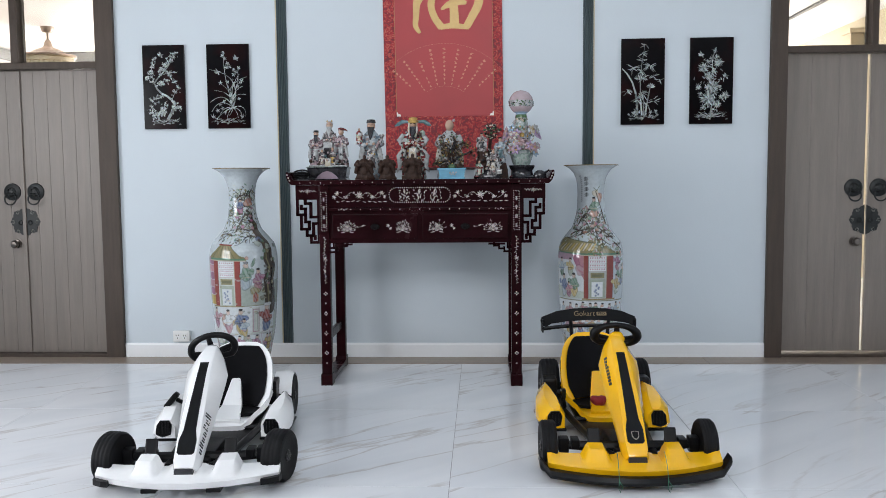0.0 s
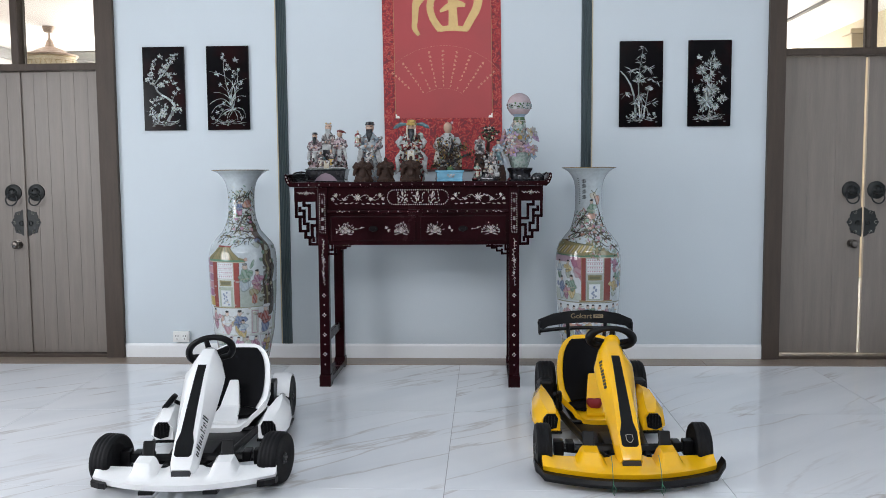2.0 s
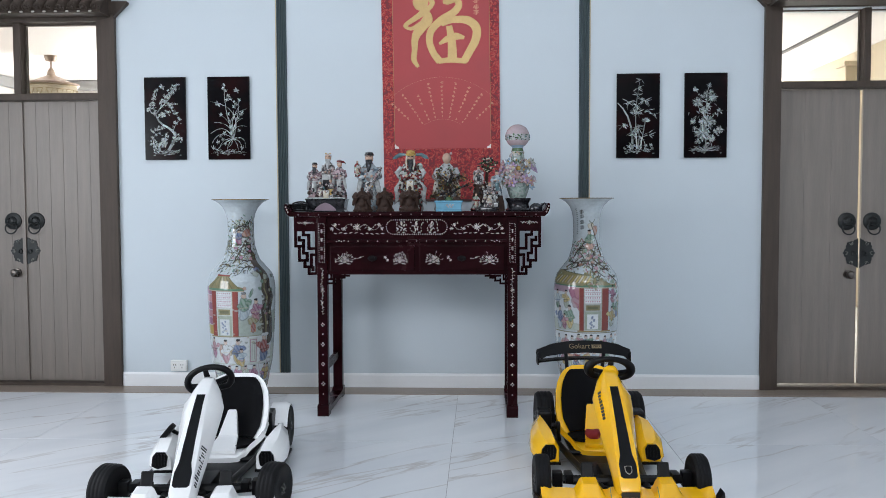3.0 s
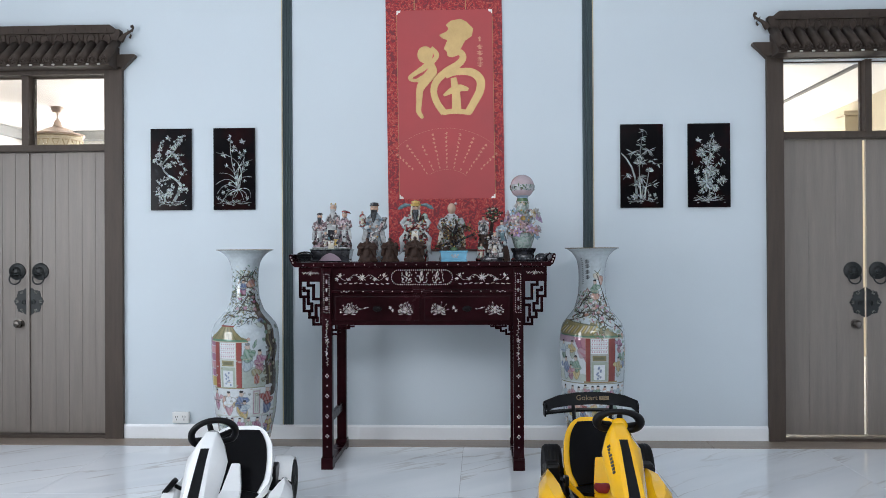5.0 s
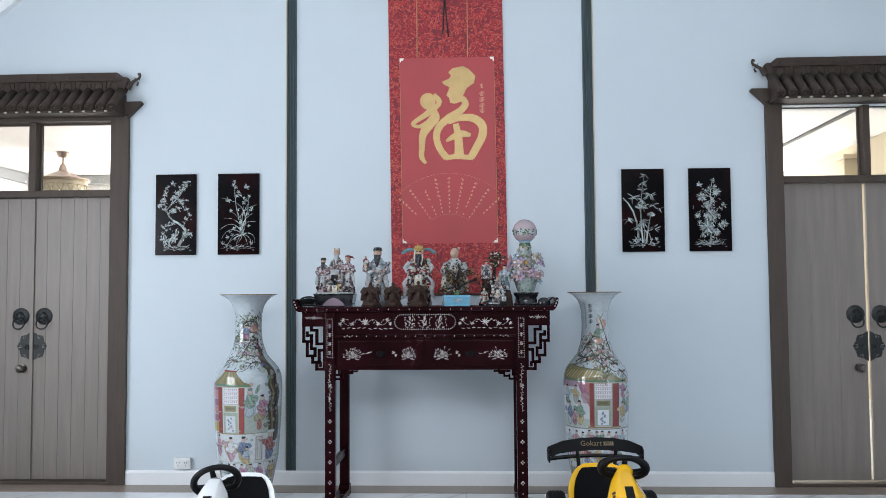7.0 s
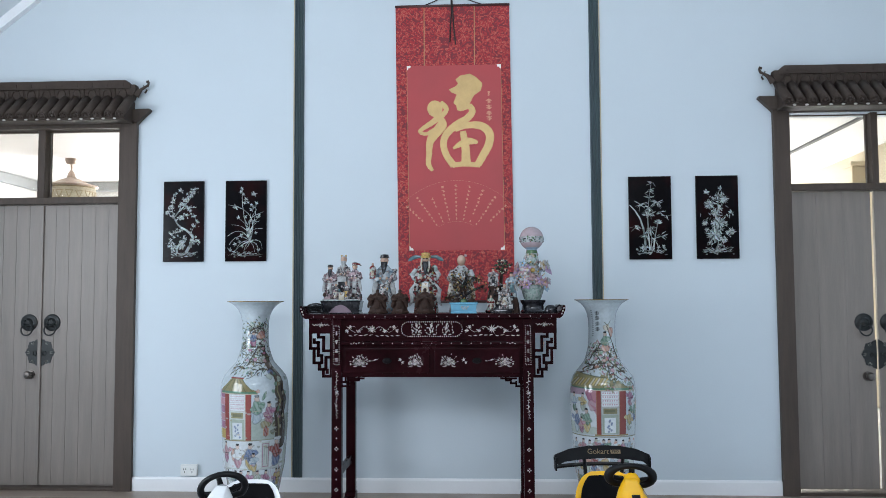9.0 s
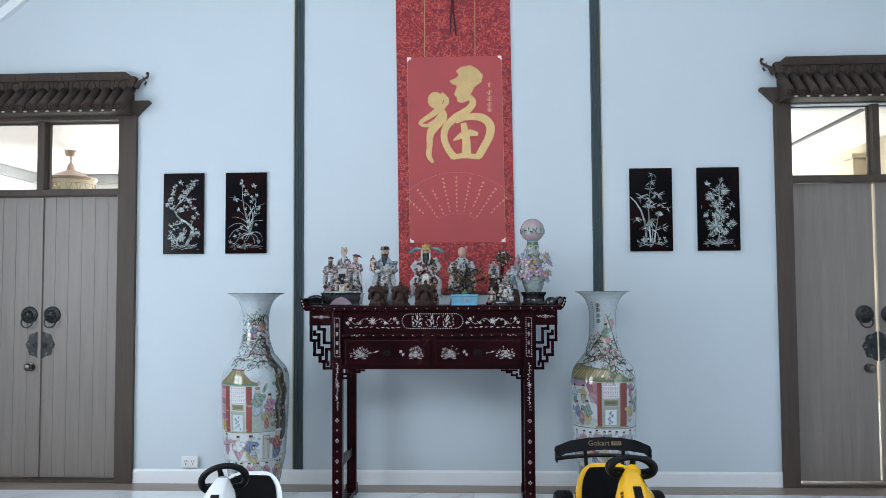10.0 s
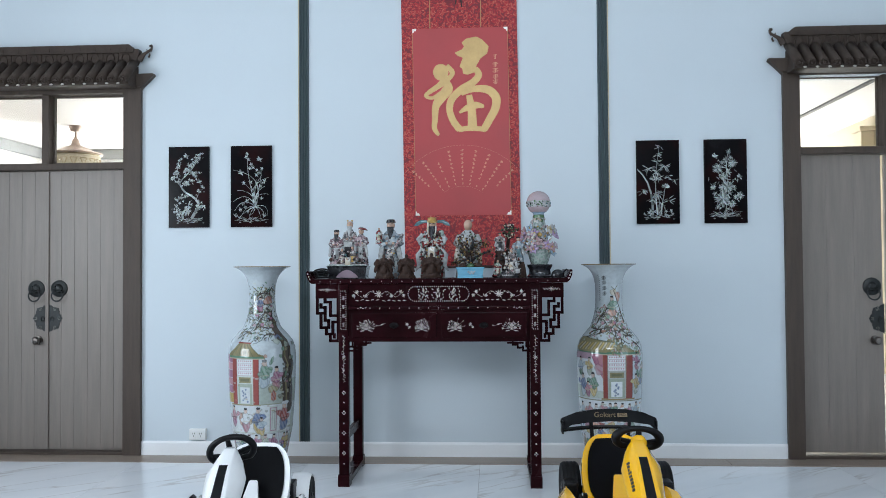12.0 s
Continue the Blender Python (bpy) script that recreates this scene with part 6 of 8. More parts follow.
floor_vase(-1.274, -0.45, 0.187, 11, "tall white porcelain floor vase painted with a garden pavilion and branches", 0.278, 1.05, paint_garden)
floor_vase(1.052, -0.45, 0.176, 4, "tall porcelain floor vase painted with a red pavilion", -0.127, 1.0, paint_court)

# ---- the two pedal-less electric karts ----
M_TYRE = mat("tyre_rubber", (0.008, 0.008, 0.009), 0.6, spec=0.16, vary=0.3, scale=18, bump=0.2, bump_scale=150)
M_WHITE = mat("white_shell", (0.90, 0.90, 0.90), 0.16, vary=0.04, scale=4)
M_YELLOW = mat("yellow_shell", (0.97, 0.515, 0.006), 0.2, vary=0.05, scale=4, coat=0.5)
M_SATIN = mat("satin_black", (0.005, 0.005, 0.006), 0.38, spec=0.2, vary=0.25, scale=12, bump=0.08, bump_scale=260)
M_FABRIC = mat("black_seat_pad", (0.004, 0.004, 0.005), 0.8, spec=0.1, vary=0.2, scale=20, bump=0.25, bump_scale=300)
M_STEEL = mat("brushed_steel", (0.42, 0.43, 0.44), 0.3, 0.9)
M_MARK = mat("dark_lettering", (0.03, 0.03, 0.035), 0.5)
M_MARK_PALE = mat("pale_lettering", (0.22, 0.16, 0.08), 0.5)


def text_on(parent, words, size, m, material):
    cu = bpy.data.curves.new("lettering", "FONT")
    cu.body, cu.size, cu.extrude, cu.align_x, cu.align_y = words, size, 0.0006, "CENTER", "CENTER"
    tmp = new("lettering_curve", cu)
    me = bpy.data.meshes.new_from_object(tmp.evaluated_get(bpy.context.evaluated_depsgraph_get()))
    bpy.data.objects.remove(tmp)
    me.transform(m)
    me.materials.clear()
    me.materials.append(material)
    ob = new("lettering", me)
    ob.parent = parent
    return ob


def kart(m, paint, words, white):
    K = thing("go_kart", m, words, "go-kart", "electric go-karts on the floor")

    NH = 0.378 if white else 0.370
    # nose: a swept tray with two raised blocks, a middle hump and turned-up tips
    def height(x, v):
        z = 0.086 + 0.022 * v
        k = abs(x)
        hump = max(0.0, 1 - max(0, abs(k - 0.165) - 0.035) / 0.022)
        z += 0.048 * hump * min(1, max(0, (v - 0.25) / 0.3))
        z += 0.008 * max(0.0, min(1, (0.085 - k) / 0.025)) * min(1, max(0, (v - 0.2) / 0.4))
        z += 0.026 * max(0.0, min(1, (k - NH + 0.055) / 0.04)) * v
        return z
    bm = BM()
    NX, NV = 72, 9
    grid = []
    for i in range(NX + 1):
        x = -NH + 2 * NH * i / NX
        yf, yb = 0.86 * x * x, 0.165 + 0.22 * x * x
        col = [(x, yf + 0.012, 0.058)] + [(x, yf + (yb - yf) * j / NV, height(x, j / NV)) for j in range(NV + 1)] + [(x, yb - 0.006, 0.062)]
        grid.append([bm.verts.new(p) for p in col])
    for A, B in zip(grid, grid[1:]):
        for j in range(len(A)):
            q = (j + 1) % len(A)
            bm.faces.new((A[j], B[j], B[q], A[q])).smooth = True
    bm.faces.new(grid[0])
    bm.faces.new(grid[-1])
    nose = part("nose", bm, paint, K, "", True)
    # lip under the nose
    if white:
        bm = BM()
        for s in (-1, 1):
            bm = BM()
            prism(bm, [(s * 0.386, 0.140), (s * 0.380, 0.105), (s * 0.34, 0.078), (s * 0.31, 0.070), (s * 0.31, 0.11), (s * 0.376, 0.17)], 0.050, 0.074, "xy")
            part("corner_pad", bm, M_SATIN, nose, "black rubber corner pad")
            bm = BM()
            bx(bm, s * 0.13 - 0.03, s * 0.13 + 0.03, 0.02, 0.10, 0.040, 0.0575, 0.004)
            part("skid", bm, M_SATIN, nose)
    else:
        bm = BM()
        rings = []
        for i in range(41):
            x = -0.405 + 0.81 * i / 40
            y = 0.80 * x * x - 0.022
            up = 0.045 * max(0, (abs(x) - 0.365) / 0.04)
            rings.append([(x, y, 0.030 + up), (x, y - 0.006, 0.045 + up), (x, y + 0.004, 0.062 + up), (x, y + 0.06, 0.064 + up), (x, y + 0.07, 0.036 + up)])
        loft(bm, rings)
        part("lip", bm, M_SATIN, nose, "wide black lower lip", True)
        for x in (-0.095, 0.105):
            bm = BM()
            tube(bm, [(x + 0.012, 0.10, 0.136 if abs(x) < 0.12 else 0.12), (x + 0.006, 0.04, 0.112), (x, -0.002, 0.094), (x - 0.003, -0.030, 0.058), (x - 0.006, -0.034, 0.026), (x + 0.003, -0.036, 0.010)], 0.0015, 5)
            tube(bm, [(x - 0.003, -0.034, 0.058), (x + 0.010, -0.036, 0.036), (x + 0.006, -0.036, 0.022)], 0.0014, 5)
            part("tie", bm, mat("green_string", (0.04, 0.20, 0.12), 0.7), nose, "thin green string tie")
    # steering column cover
    a, b = Vector((0, 0.105, 0.085)), Vector((0, 0.585, 0.462 if white else 0.474))
    d = (b - a).normalized()
    nrm = Vector((0, -d.z, d.y))
    def sect(t, w, fw, dep):
        c = a + (b - a) * t
        pts = [(-w / 2, 0), (-w / 2 * 0.94, dep * 0.35), (-fw, dep * 0.97), (-fw * 0.8, dep), (fw * 0.8, dep), (fw, dep * 0.97), (w / 2 * 0.94, dep * 0.35), (w / 2, 0), (w * 0.34, -0.035), (-w * 0.34, -0.035)]
        return [c + Vector((u, 0, 0)) + nrm * v for u, v in pts]
    bm = BM()
    SEC = [(0.0, 0.106, 0.038, 0.052), (0.05, 0.112, 0.044, 0.066), (0.2, 0.122, 0.046, 0.076), (0.45, 0.150, 0.044, 0.088), (0.75, 0.176, 0.038, 0.092), (0.85, 0.180, 0.036, 0.088), (1.0, 0.122, 0.031, 0.066), (1.07, 0.075, 0.026, 0.048)]
    loft(bm, [sect(*s) for s in SEC], smooth=False)
    bmesh.ops.bevel(bm, geom=[e for e in bm.edges if e.calc_face_angle(0) > 0.5], offset=0.006, segments=2, affect="EDGES")
    col = part("column_cover", bm, paint, K, "", True)
    def at(t):
        for p, q in zip(SEC, SEC[1:]):
            if p[0] <= t <= q[0]:
                k = (t - p[0]) / (q[0] - p[0])
                return [p[i] + (q[i] - p[i]) * k for i in range(4)]
    bm = BM()
    rings = []
    for t, hw in ((0.085, 0.026), (0.10, 0.036), (0.19, 0.037), (0.2, 0.036), (0.27, 0.026), (0.45, 0.023), (0.75, 0.0195), (0.86, 0.019)):
        dep = at(t)[3]
        c = a + (b - a) * t
        rings.append([c + Vector((u, 0, 0)) + nrm * (dep + v) for u, v in ((-hw, -0.004), (-hw, 0.0016), (hw, 0.0016), (hw, -0.004))])
    loft(bm, rings, smooth=False)
    part("stripe", bm, M_SATIN, col, "black centre stripe")
    bm = BM()
    prism(bm, [(-0.040, 0.092), (0.040, 0.092), (0.037, 0.120), (-0.037, 0.120)], a.y - 0.036, a.y - 0.004)
    part("vent", bm, M_MARK, col, "dark slot under the column")
    # lettering on the flanks stands as plain bars
    bm = BM()
    s = 1 if white else -1
    t0, t1, n = (0.12, 0.44, 7) if white else (0.60, 0.86, 9)
    rng = random.Random(5)
    for i in range(n):
        t = t0 + (t1 - t0) * i / n
        w, fw, dep = at(t)[1:]
        c = a + (b - a) * t
        p0 = Vector((s * w / 2 * 0.94, 0, 0)) + nrm * dep * 0.35
        p1 = Vector((s * fw, 0, 0)) + nrm * dep * 0.97
        out = (p1 - p0).cross(d).normalized() * s
        lo, hi = (0.15, 0.62 if i not in (1, 4, 6) else 0.80) if white else (0.30, rng.uniform(0.42, 0.55))
        if out.x * s < 0:
            out = -out
        for k0, k1 in (((0.0, 0.22), (0.45, 0.67)) if white else ((0.0, 0.6),)):
            st = (t1 - t0) / n * (b - a).length
            q = [c + p0.lerp(p1, lo) + d * st * k0, c + p0.lerp(p1, hi) + d * st * k0, c + p0.lerp(p1, hi) + d * st * k1, c + p0.lerp(p1, lo) + d * st * k1]
            vs = [bm.verts.new(v - out * 0.004) for v in q] + [bm.verts.new(v + out * 0.003) for v in q]
            for f in ((0, 1, 2, 3), (7, 6, 5, 4), (0, 1, 5, 4), (1, 2, 6, 5), (2, 3, 7, 6), (3, 0, 4, 7)):
                bm.faces.new([vs[j] for j in f])
    tagged(part("flank_mark", bm, M_MARK, col, "dark lettering drawn as bars"), kind="stuff")
    if not white:
        bm = BM()
        c = a + (b - a) * 0.145 + nrm * (at(0.145)[3] + 0.0018)
        ol = [(-0.016, 0.018), (0, 0.022), (0.016, 0.018), (0.015, -0.006), (0.008, -0.018), (0, -0.023), (-0.008, -0.018), (-0.015, -0.006)]
        for k, z in ((1.0, 0.0), (0.8, 0.0022)):
            A = [bm.verts.new(c + Vector((u * k, 0, 0)) + d * v * k + nrm * z) for u, v in ol]
            B = [bm.verts.new(c + Vector((u * k, 0, 0)) + d * v * k + nrm * (z + 0.002)) for u, v in ol]
            for f in [bm.faces.new(A), bm.faces.new(B)] + [bm.faces.new((A[i], A[(i + 1) % 8], B[(i + 1) % 8], B[i])) for i in range(8)]:
                f.material_index = 0 if k == 1 else 1
        part("badge", bm, [mat("badge_silver", (0.45, 0.42, 0.35), 0.3, 0.6), M_SATIN], col, "plain shield badge")
    # steering wheel
    hub = b + d * 0.086 + Vector((-0.008 if white else 0.016, 0, -0.012 if white else 0.004))
    lean = radians(14 if white else -3)
    ux, uy = Vector((math.cos(lean), 0, math.sin(lean))), Vector((-math.sin(lean) * 0.9, -0.42, 0.9 * math.cos(lean))).normalized()
    bm = BM()
    ring, rad = [], []
    for k in range(40):
        an = 2 * math.pi * k / 40
        x, y = 0.103 * math.cos(an), (0.074 if white else 0.058) * math.sin(an)
        y = max(y, -0.052 if white else -0.044)
        ring.append(hub + ux * x + uy * y)
        rad.append(0.0140 + (0.003 if white else 0.009) * abs(math.cos(an)) ** 3)
    tube(bm, ring, rad, 10, closed=True)
    wheel = part("steering_wheel", bm, M_SATIN, K, "black D-shaped steering wheel", True)
    bm = BM()
    for s in (-1, 1):
        tube(bm, [hub + ux * s * 0.02 - uy * 0.01 + d * -0.015, hub + ux * s * 0.094 - uy * 0.004], [0.016, 0.012], 8, flat=(*d, 0.5))
    tube(bm, [hub - uy * 0.02 + d * -0.02, hub + uy * 0.062], [0.018, 0.012], 8, flat=(*d, 0.5))
    part("spoke_frame", bm, M_SATIN, wheel, "", True)
    bm = BM()
    tube(bm, [hub - d * 0.10, hub - d * 0.045, hub - d * 0.03, hub - d * 0.005], [0.030, 0.034, 0.04, 0.034], 16)
    part("hub", bm, mat("grey_hub", (0.35, 0.36, 0.36), 0.4) if white else paint, wheel, "", True)
    if not white:
        bm = BM()
        bx(bm, hub.x - 0.007, hub.x + 0.007, hub.y - 0.016, hub.y - 0.010, hub.z + 0.022, hub.z + 0.060)
        part("key_tag", bm, mat("pale_tag", (0.55, 0.50, 0.42), 0.5), wheel, "pale tag")
    # chassis
    bm = BM()
    for s in (-1, 1):
        tube(bm, [(s * 0.09, 0.16, 0.10), (s * 0.12, 0.34, 0.085), (s * 0.16, 0.7, 0.078), (s * 0.20, 1.0, 0.085), (s * 0.17, 1.40, 0.10)], 0.017, 10)
    for y, w in ((0.40, 0.13), (0.80, 0.18), (1.28, 0.2)):
        tube(bm, [(-w, y, 0.08), (w, y, 0.08)], 0.013, 8)
    bx(bm, -0.14, 0.14, 0.34, 1.24, 0.056, 0.070, 0.004)
    bx(bm, -0.07, 0.07, 0.2, 0.52, 0.07, 0.115, 0.012)
    part("chassis", bm, M_SATIN, K, "black tubular chassis", True)
    bm = BM()
    tube(bm, [(0, 0.36, 0.08), (0, 0.64, 0.42)], 0.013, 10)
    part("steering_shaft", bm, M_STEEL, K)
    bm = BM()
    tube(bm, [(-0.30, 0.275, 0.115), (-0.16, 0.265, 0.11), (0.16, 0.265, 0.11), (0.30, 0.275, 0.115)], [0.018, 0.024, 0.024, 0.018], 8)
    for s in (-1, 1):
        bx(bm, s * 0.285 - 0.022, s * 0.285 + 0.022, 0.245, 0.30, 0.085, 0.15, 0.006)
        bx(bm, s * 0.235 - 0.018, s * 0.235 + 0.018, 0.235, 0.31, 0.105, 0.145, 0.006)
        tube(bm, [(s * 0.05, 0.30, 0.10), (s * 0.27, 0.315, 0.105)], 0.007, 6)
    part("front_axle", bm, M_SATIN, K, "", True)
    for s in (-1, 1):
        bm = BM()
        mm = Matrix.Translation((s * 0.165, 0.195, 0.172)) @ Matrix.Rotation(radians(-24), 4, "X")
        bx(bm, -0.026, 0.026, -0.008, 0.008, -0.045, 0.040, 0.007, m=mm)
        bx(bm, -0.020, 0.020, 0.010, 0.045, -0.04, 0.0, 0.006, m=mm)
        part("foot_pedal", bm, M_SATIN, K)
    # wheels
    def wheel_at(name, x, y, r, w, s, steer=0):
        W = new(name)
        W.parent, W.location, W.rotation_euler, W.empty_display_size = K, (x, y, r), (0, 0, radians(steer)), 0.05
        def turn(bm):
            for v in bm.verts:
                v.co = Vector((v.co.z * s, v.co.x, v.co.y))
            return bm
        h = w / 2
        prof = [(r * 0.60, -h * 0.86), (r * 0.78, -h), (r * 0.92, -h * 0.95), (r * 0.985, -h * 0.72)]
        for q in (-0.42, 0.0, 0.42):
            prof += [(r, h * (q - 0.13)), (r * 0.988, h * (q - 0.06)), (r * 0.988, h * (q + 0.06)), (r, h * (q + 0.13))]
        prof += [(r * 0.985, h * 0.72), (r * 0.92, h * 0.95), (r * 0.78, h), (r * 0.60, h * 0.86)]
        part("tyre", turn(lathe(BM(), prof, 40)), M_TYRE, W, "black rubber tyre", True)
        bm = BM()
        lathe(bm, [(r * 0.60, h * 0.70), (r * 0.55, h * 0.45), (r * 0.28, h * 0.55), (r * 0.22, h * 0.92), (r * 0.12, h * 0.96), (0.001, h * 0.96)], 24)
        rim = part("rim", turn(bm), M_SATIN, W, "black wheel rim", True)
        bm = BM()
        for k in range(5):
            an = k * 1.2566
            ball(bm, (r * 0.17 * math.cos(an), r * 0.17 * math.sin(an), h * 0.97), 0.004, 6)
        ball(bm, (0, 0, h * 0.98), 0.008, 8)
        tagged(part("hub_bolt", turn(bm), mat("dark_bolt", (0.10, 0.10, 0.10), 0.4, 0.5), rim), kind="stuff")
    for s in (-1, 1):
        wheel_at("front_wheel", (0.358 if s > 0 else -0.346) if white else (0.339 if s > 0 else -0.354), 0.262 if white else 0.275, 0.112, 0.088 if white else 0.068, s, -14 if white else 0)
        wheel_at("rear_wheel", s * (0.228 if white else 0.248) + (0.0 if white else 0.02), 1.30, 0.116 if white else 0.140, 0.098, s)
    bm = BM()
    tube(bm, [(-0.23, 1.30, 0.13), (0.23, 1.30, 0.13)], 0.02, 10)
    bx(bm, -0.13, 0.13, 1.20, 1.46, 0.07, 0.19, 0.02)
    part("motor_housing", bm, M_SATIN, K)
    # seat
    def half_back(t):
        pts = ((0.0, 0.160), (0.2, 0.190), (0.35, 0.194), (0.5, 0.191), (0.65, 0.182), (0.76, 0.170), (0.85, 0.152), (0.92, 0.130), (0.97, 0.104), (1.0, 0.075))
        for (p, u), (q, v) in zip(pts, pts[1:]):
            if p <= t <= q:
                return u + (v - u) * (t - p) / (q - p)
    def back(x, t, off):
        return Vector((x, 1.06 + 0.25 * t - 3.4 * x * x * (1 - 0.45 * t) - off, 0.125 + (0.28 if white else 0.30) * t + off * 0.5))
    def shell(bm, inset, o0, o1, t0, t1, n=14, m=10):
        F, B = [], []
        for j in range(n + 1):
            t = t0 + (t1 - t0) * j / n
            h = max(0.012, half_back(t) - inset)
            F.append([bm.verts.new(back(h * (2 * i / m - 1), t, o1)) for i in range(m + 1)])
            B.append([bm.verts.new(back(h * (2 * i / m - 1), t, o0)) for i in range(m + 1)])
        for j in range(n):
            for i in range(m):
                bm.faces.new((F[j][i], F[j][i + 1], F[j + 1][i + 1], F[j + 1][i]))
                bm.faces.new((B[j][i], B[j + 1][i], B[j + 1][i + 1], B[j][i + 1]))
            for i in (0, m):
                bm.faces.new((F[j][i], F[j + 1][i], B[j + 1][i], B[j][i]))
        for j in (0, n):
            for i in range(m):
                bm.faces.new((F[j][i], B[j][i], B[j][i + 1], F[j][i + 1]))
    bm = BM()
    shell(bm, 0.0, -0.02, 0.014, 0.0, 1.0, 28, 14)
    part("seat_back", bm, paint, K, "", True)
    bm = BM()
    shell(bm, 0.034, 0.012, 0.022, 0.0, 0.93, 26, 14)
    part("back_pad", bm, M_FABRIC, K, "black padded backrest", True)
    # seat pan with raised rims
    bm = BM()
    F = []
    for j in range(9):
        t = j / 8
        y = 0.80 + 0.30 * t
        hw = 0.125 + 0.055 * min(1, t * 2.2)
        row = []
        for i in range(13):
            u = 2 * i / 12 - 1
            z = 0.105 + 0.012 * t + 0.085 * max(0, abs(u) - 0.72) / 0.28 * (0.35 + 0.65 * t)
            if t == 0:
                z -= 0.012
            row.append((u * hw, y - 0.03 * (1 - u * u) * (1 - t), z))
        F.append(row)
    T = [[bm.verts.new(p) for p in r] for r in F]
    Bt = [[bm.verts.new((p[0] * 1.05, p[1], p[2] - 0.024)) for p in r] for r in F]
    for j in range(8):
        for i in range(12):
            bm.faces.new((T[j][i], T[j][i + 1], T[j + 1][i + 1], T[j + 1][i]))
            bm.faces.new((Bt[j][i], Bt[j + 1][i], Bt[j + 1][i + 1], Bt[j][i + 1]))
        for i in (0, 12):
            bm.faces.new((T[j][i], T[j + 1][i], Bt[j + 1][i], Bt[j][i]))
    for j in (0, 8):
        for i in range(12):
            bm.faces.new((T[j][i], Bt[j][i], Bt[j][i + 1], T[j][i + 1]))
    part("seat_pan", bm, paint, K, "", True)
    for s in (-1, 1):
        bm = BM()
        prism(bm, [(s * 0.055, 0.86), (s * 0.145, 0.90), (s * 0.150, 1.07), (s * 0.02, 1.09)], 0.112, 0.128, "xy")
        part("pan_pad", bm, M_FABRIC, K, "black seat pad")
    bm = BM()
    loft(bm, [[(-0.075, 0.80, 0.10), (0.075, 0.80, 0.10), (0.075, 0.80, 0.118), (-0.075, 0.80, 0.118)], [(-0.052, 0.98, 0.10), (0.052, 0.98, 0.10), (0.05, 0.97, 0.150), (-0.05, 0.97, 0.150)], [(-0.024, 1.12, 0.20), (0.024, 1.12, 0.20), (0.022, 1.09, 0.262), (-0.022, 1.09, 0.262)]], smooth=False)
    bmesh.ops.bevel(bm, geom=bm.edges[:], offset=0.004, segments=2, affect="EDGES")
    part("seat_wedge", bm, paint, K)
    # side pods with slatted intakes
    for s in (-1, 1):
        shift = 0.0 if white else -0.022
        bm = BM()
        rings = []
        for y, x0, x1, z0, z1 in ((0.665, 0.215, 0.312, 0.075, 0.172), (0.69, 0.212, 0.328, 0.062, 0.185), (0.78, 0.220, 0.345, 0.060, 0.212), (0.90, 0.240, 0.340, 0.070, 0.232), (1.04, 0.250, 0.315, 0.085, 0.225), (1.10, 0.255, 0.290, 0.11, 0.20)):
            k = 0.18
            q = [(x0, z0), (x1 - (x1 - x0) * k, z0), (x1, z0 + (z1 - z0) * 0.25), (x1 - 0.008, z1 - (z1 - z0) * 0.35), (x1 - 0.045, z1), (x0 + 0.022, z1), (x0, z1 - (z1 - z0) * 0.3)]
            rings.append([(s * (u - 0.012) + shift, y, 0.06 + (v - 0.06) * (0.84 if white else 0.92)) for u, v in q])
        loft(bm, rings, smooth=False)
        bmesh.ops.bevel(bm, geom=[e for e in bm.edges if e.calc_face_angle(0) > 0.45], offset=0.006, segments=2, affect="EDGES")
        pod = part("side_pod", bm, paint, K, "", True)
        bm = BM()
        prism(bm, [(shift + s * u, v) for u, v in ((0.222, 0.090), (0.262, 0.078), (0.292, 0.092), (0.286, 0.138), (0.270, 0.158), (0.228, 0.158), (0.216, 0.136))], 0.656, 0.666)
        grille = part("intake", bm, M_SATIN, pod, "black slatted intake")
        for q in range(4):
            bm = BM()
            x = shift + s * (0.230 + 0.015 * q)
            bx(bm, x - 0.003, x + 0.003, 0.651, 0.6555, 0.096, 0.150)
            part("slat", bm, M_BLACK, grille)
        bm = BM()
        bx(bm, shift + min(s * 0.19, s * 0.315), shift + max(s * 0.19, s * 0.315), 0.69, 1.06, 0.048, 0.060, 0.003)
        part("skirt", bm, M_SATIN, pod)
        # guard over the rear wheel
        bm = BM()
        rings = []
        for q in range(8):
            an = radians(165 - q * 20)
            r0, r1 = 0.120, 0.132
            y0, z0, y1, z1 = 1.30 - r0 * math.cos(an) * -1, 0.116 + r0 * math.sin(an), 1.30 - r1 * math.cos(an) * -1, 0.116 + r1 * math.sin(an)
            rings.append([(s * 0.175, y0, z0), (s * 0.268, y0, z0), (s * 0.272, y1 - 0.0, z1 - 0.012), (s * 0.25, y1, z1), (s * 0.175, y1, z1)])
        if white:
            loft(bm, rings)
            g = part("rear_guard", bm, paint, K, "", True)
            bm = BM()
            bx(bm, min(s * 0.168, s * 0.205), max(s * 0.168, s * 0.205), 1.10, 1.22, 0.11, 0.236, 0.01)
            part("guard_trim", bm, M_SATIN, g)
        else:
            bm.free()
            bm = BM()
            bx(bm, min(s * 0.21, s * 0.285), max(s * 0.21, s * 0.285), 1.06, 1.16, 0.10, 0.225, 0.015)
            part("rear_guard", bm, M_SATIN, K)
    # brake lever with its pad
    bm = BM()
    tube(bm, [(-0.19, 0.92, 0.11), (-0.21, 0.86, 0.19), (-0.235, 0.83, 0.215)], 0.010, 8)
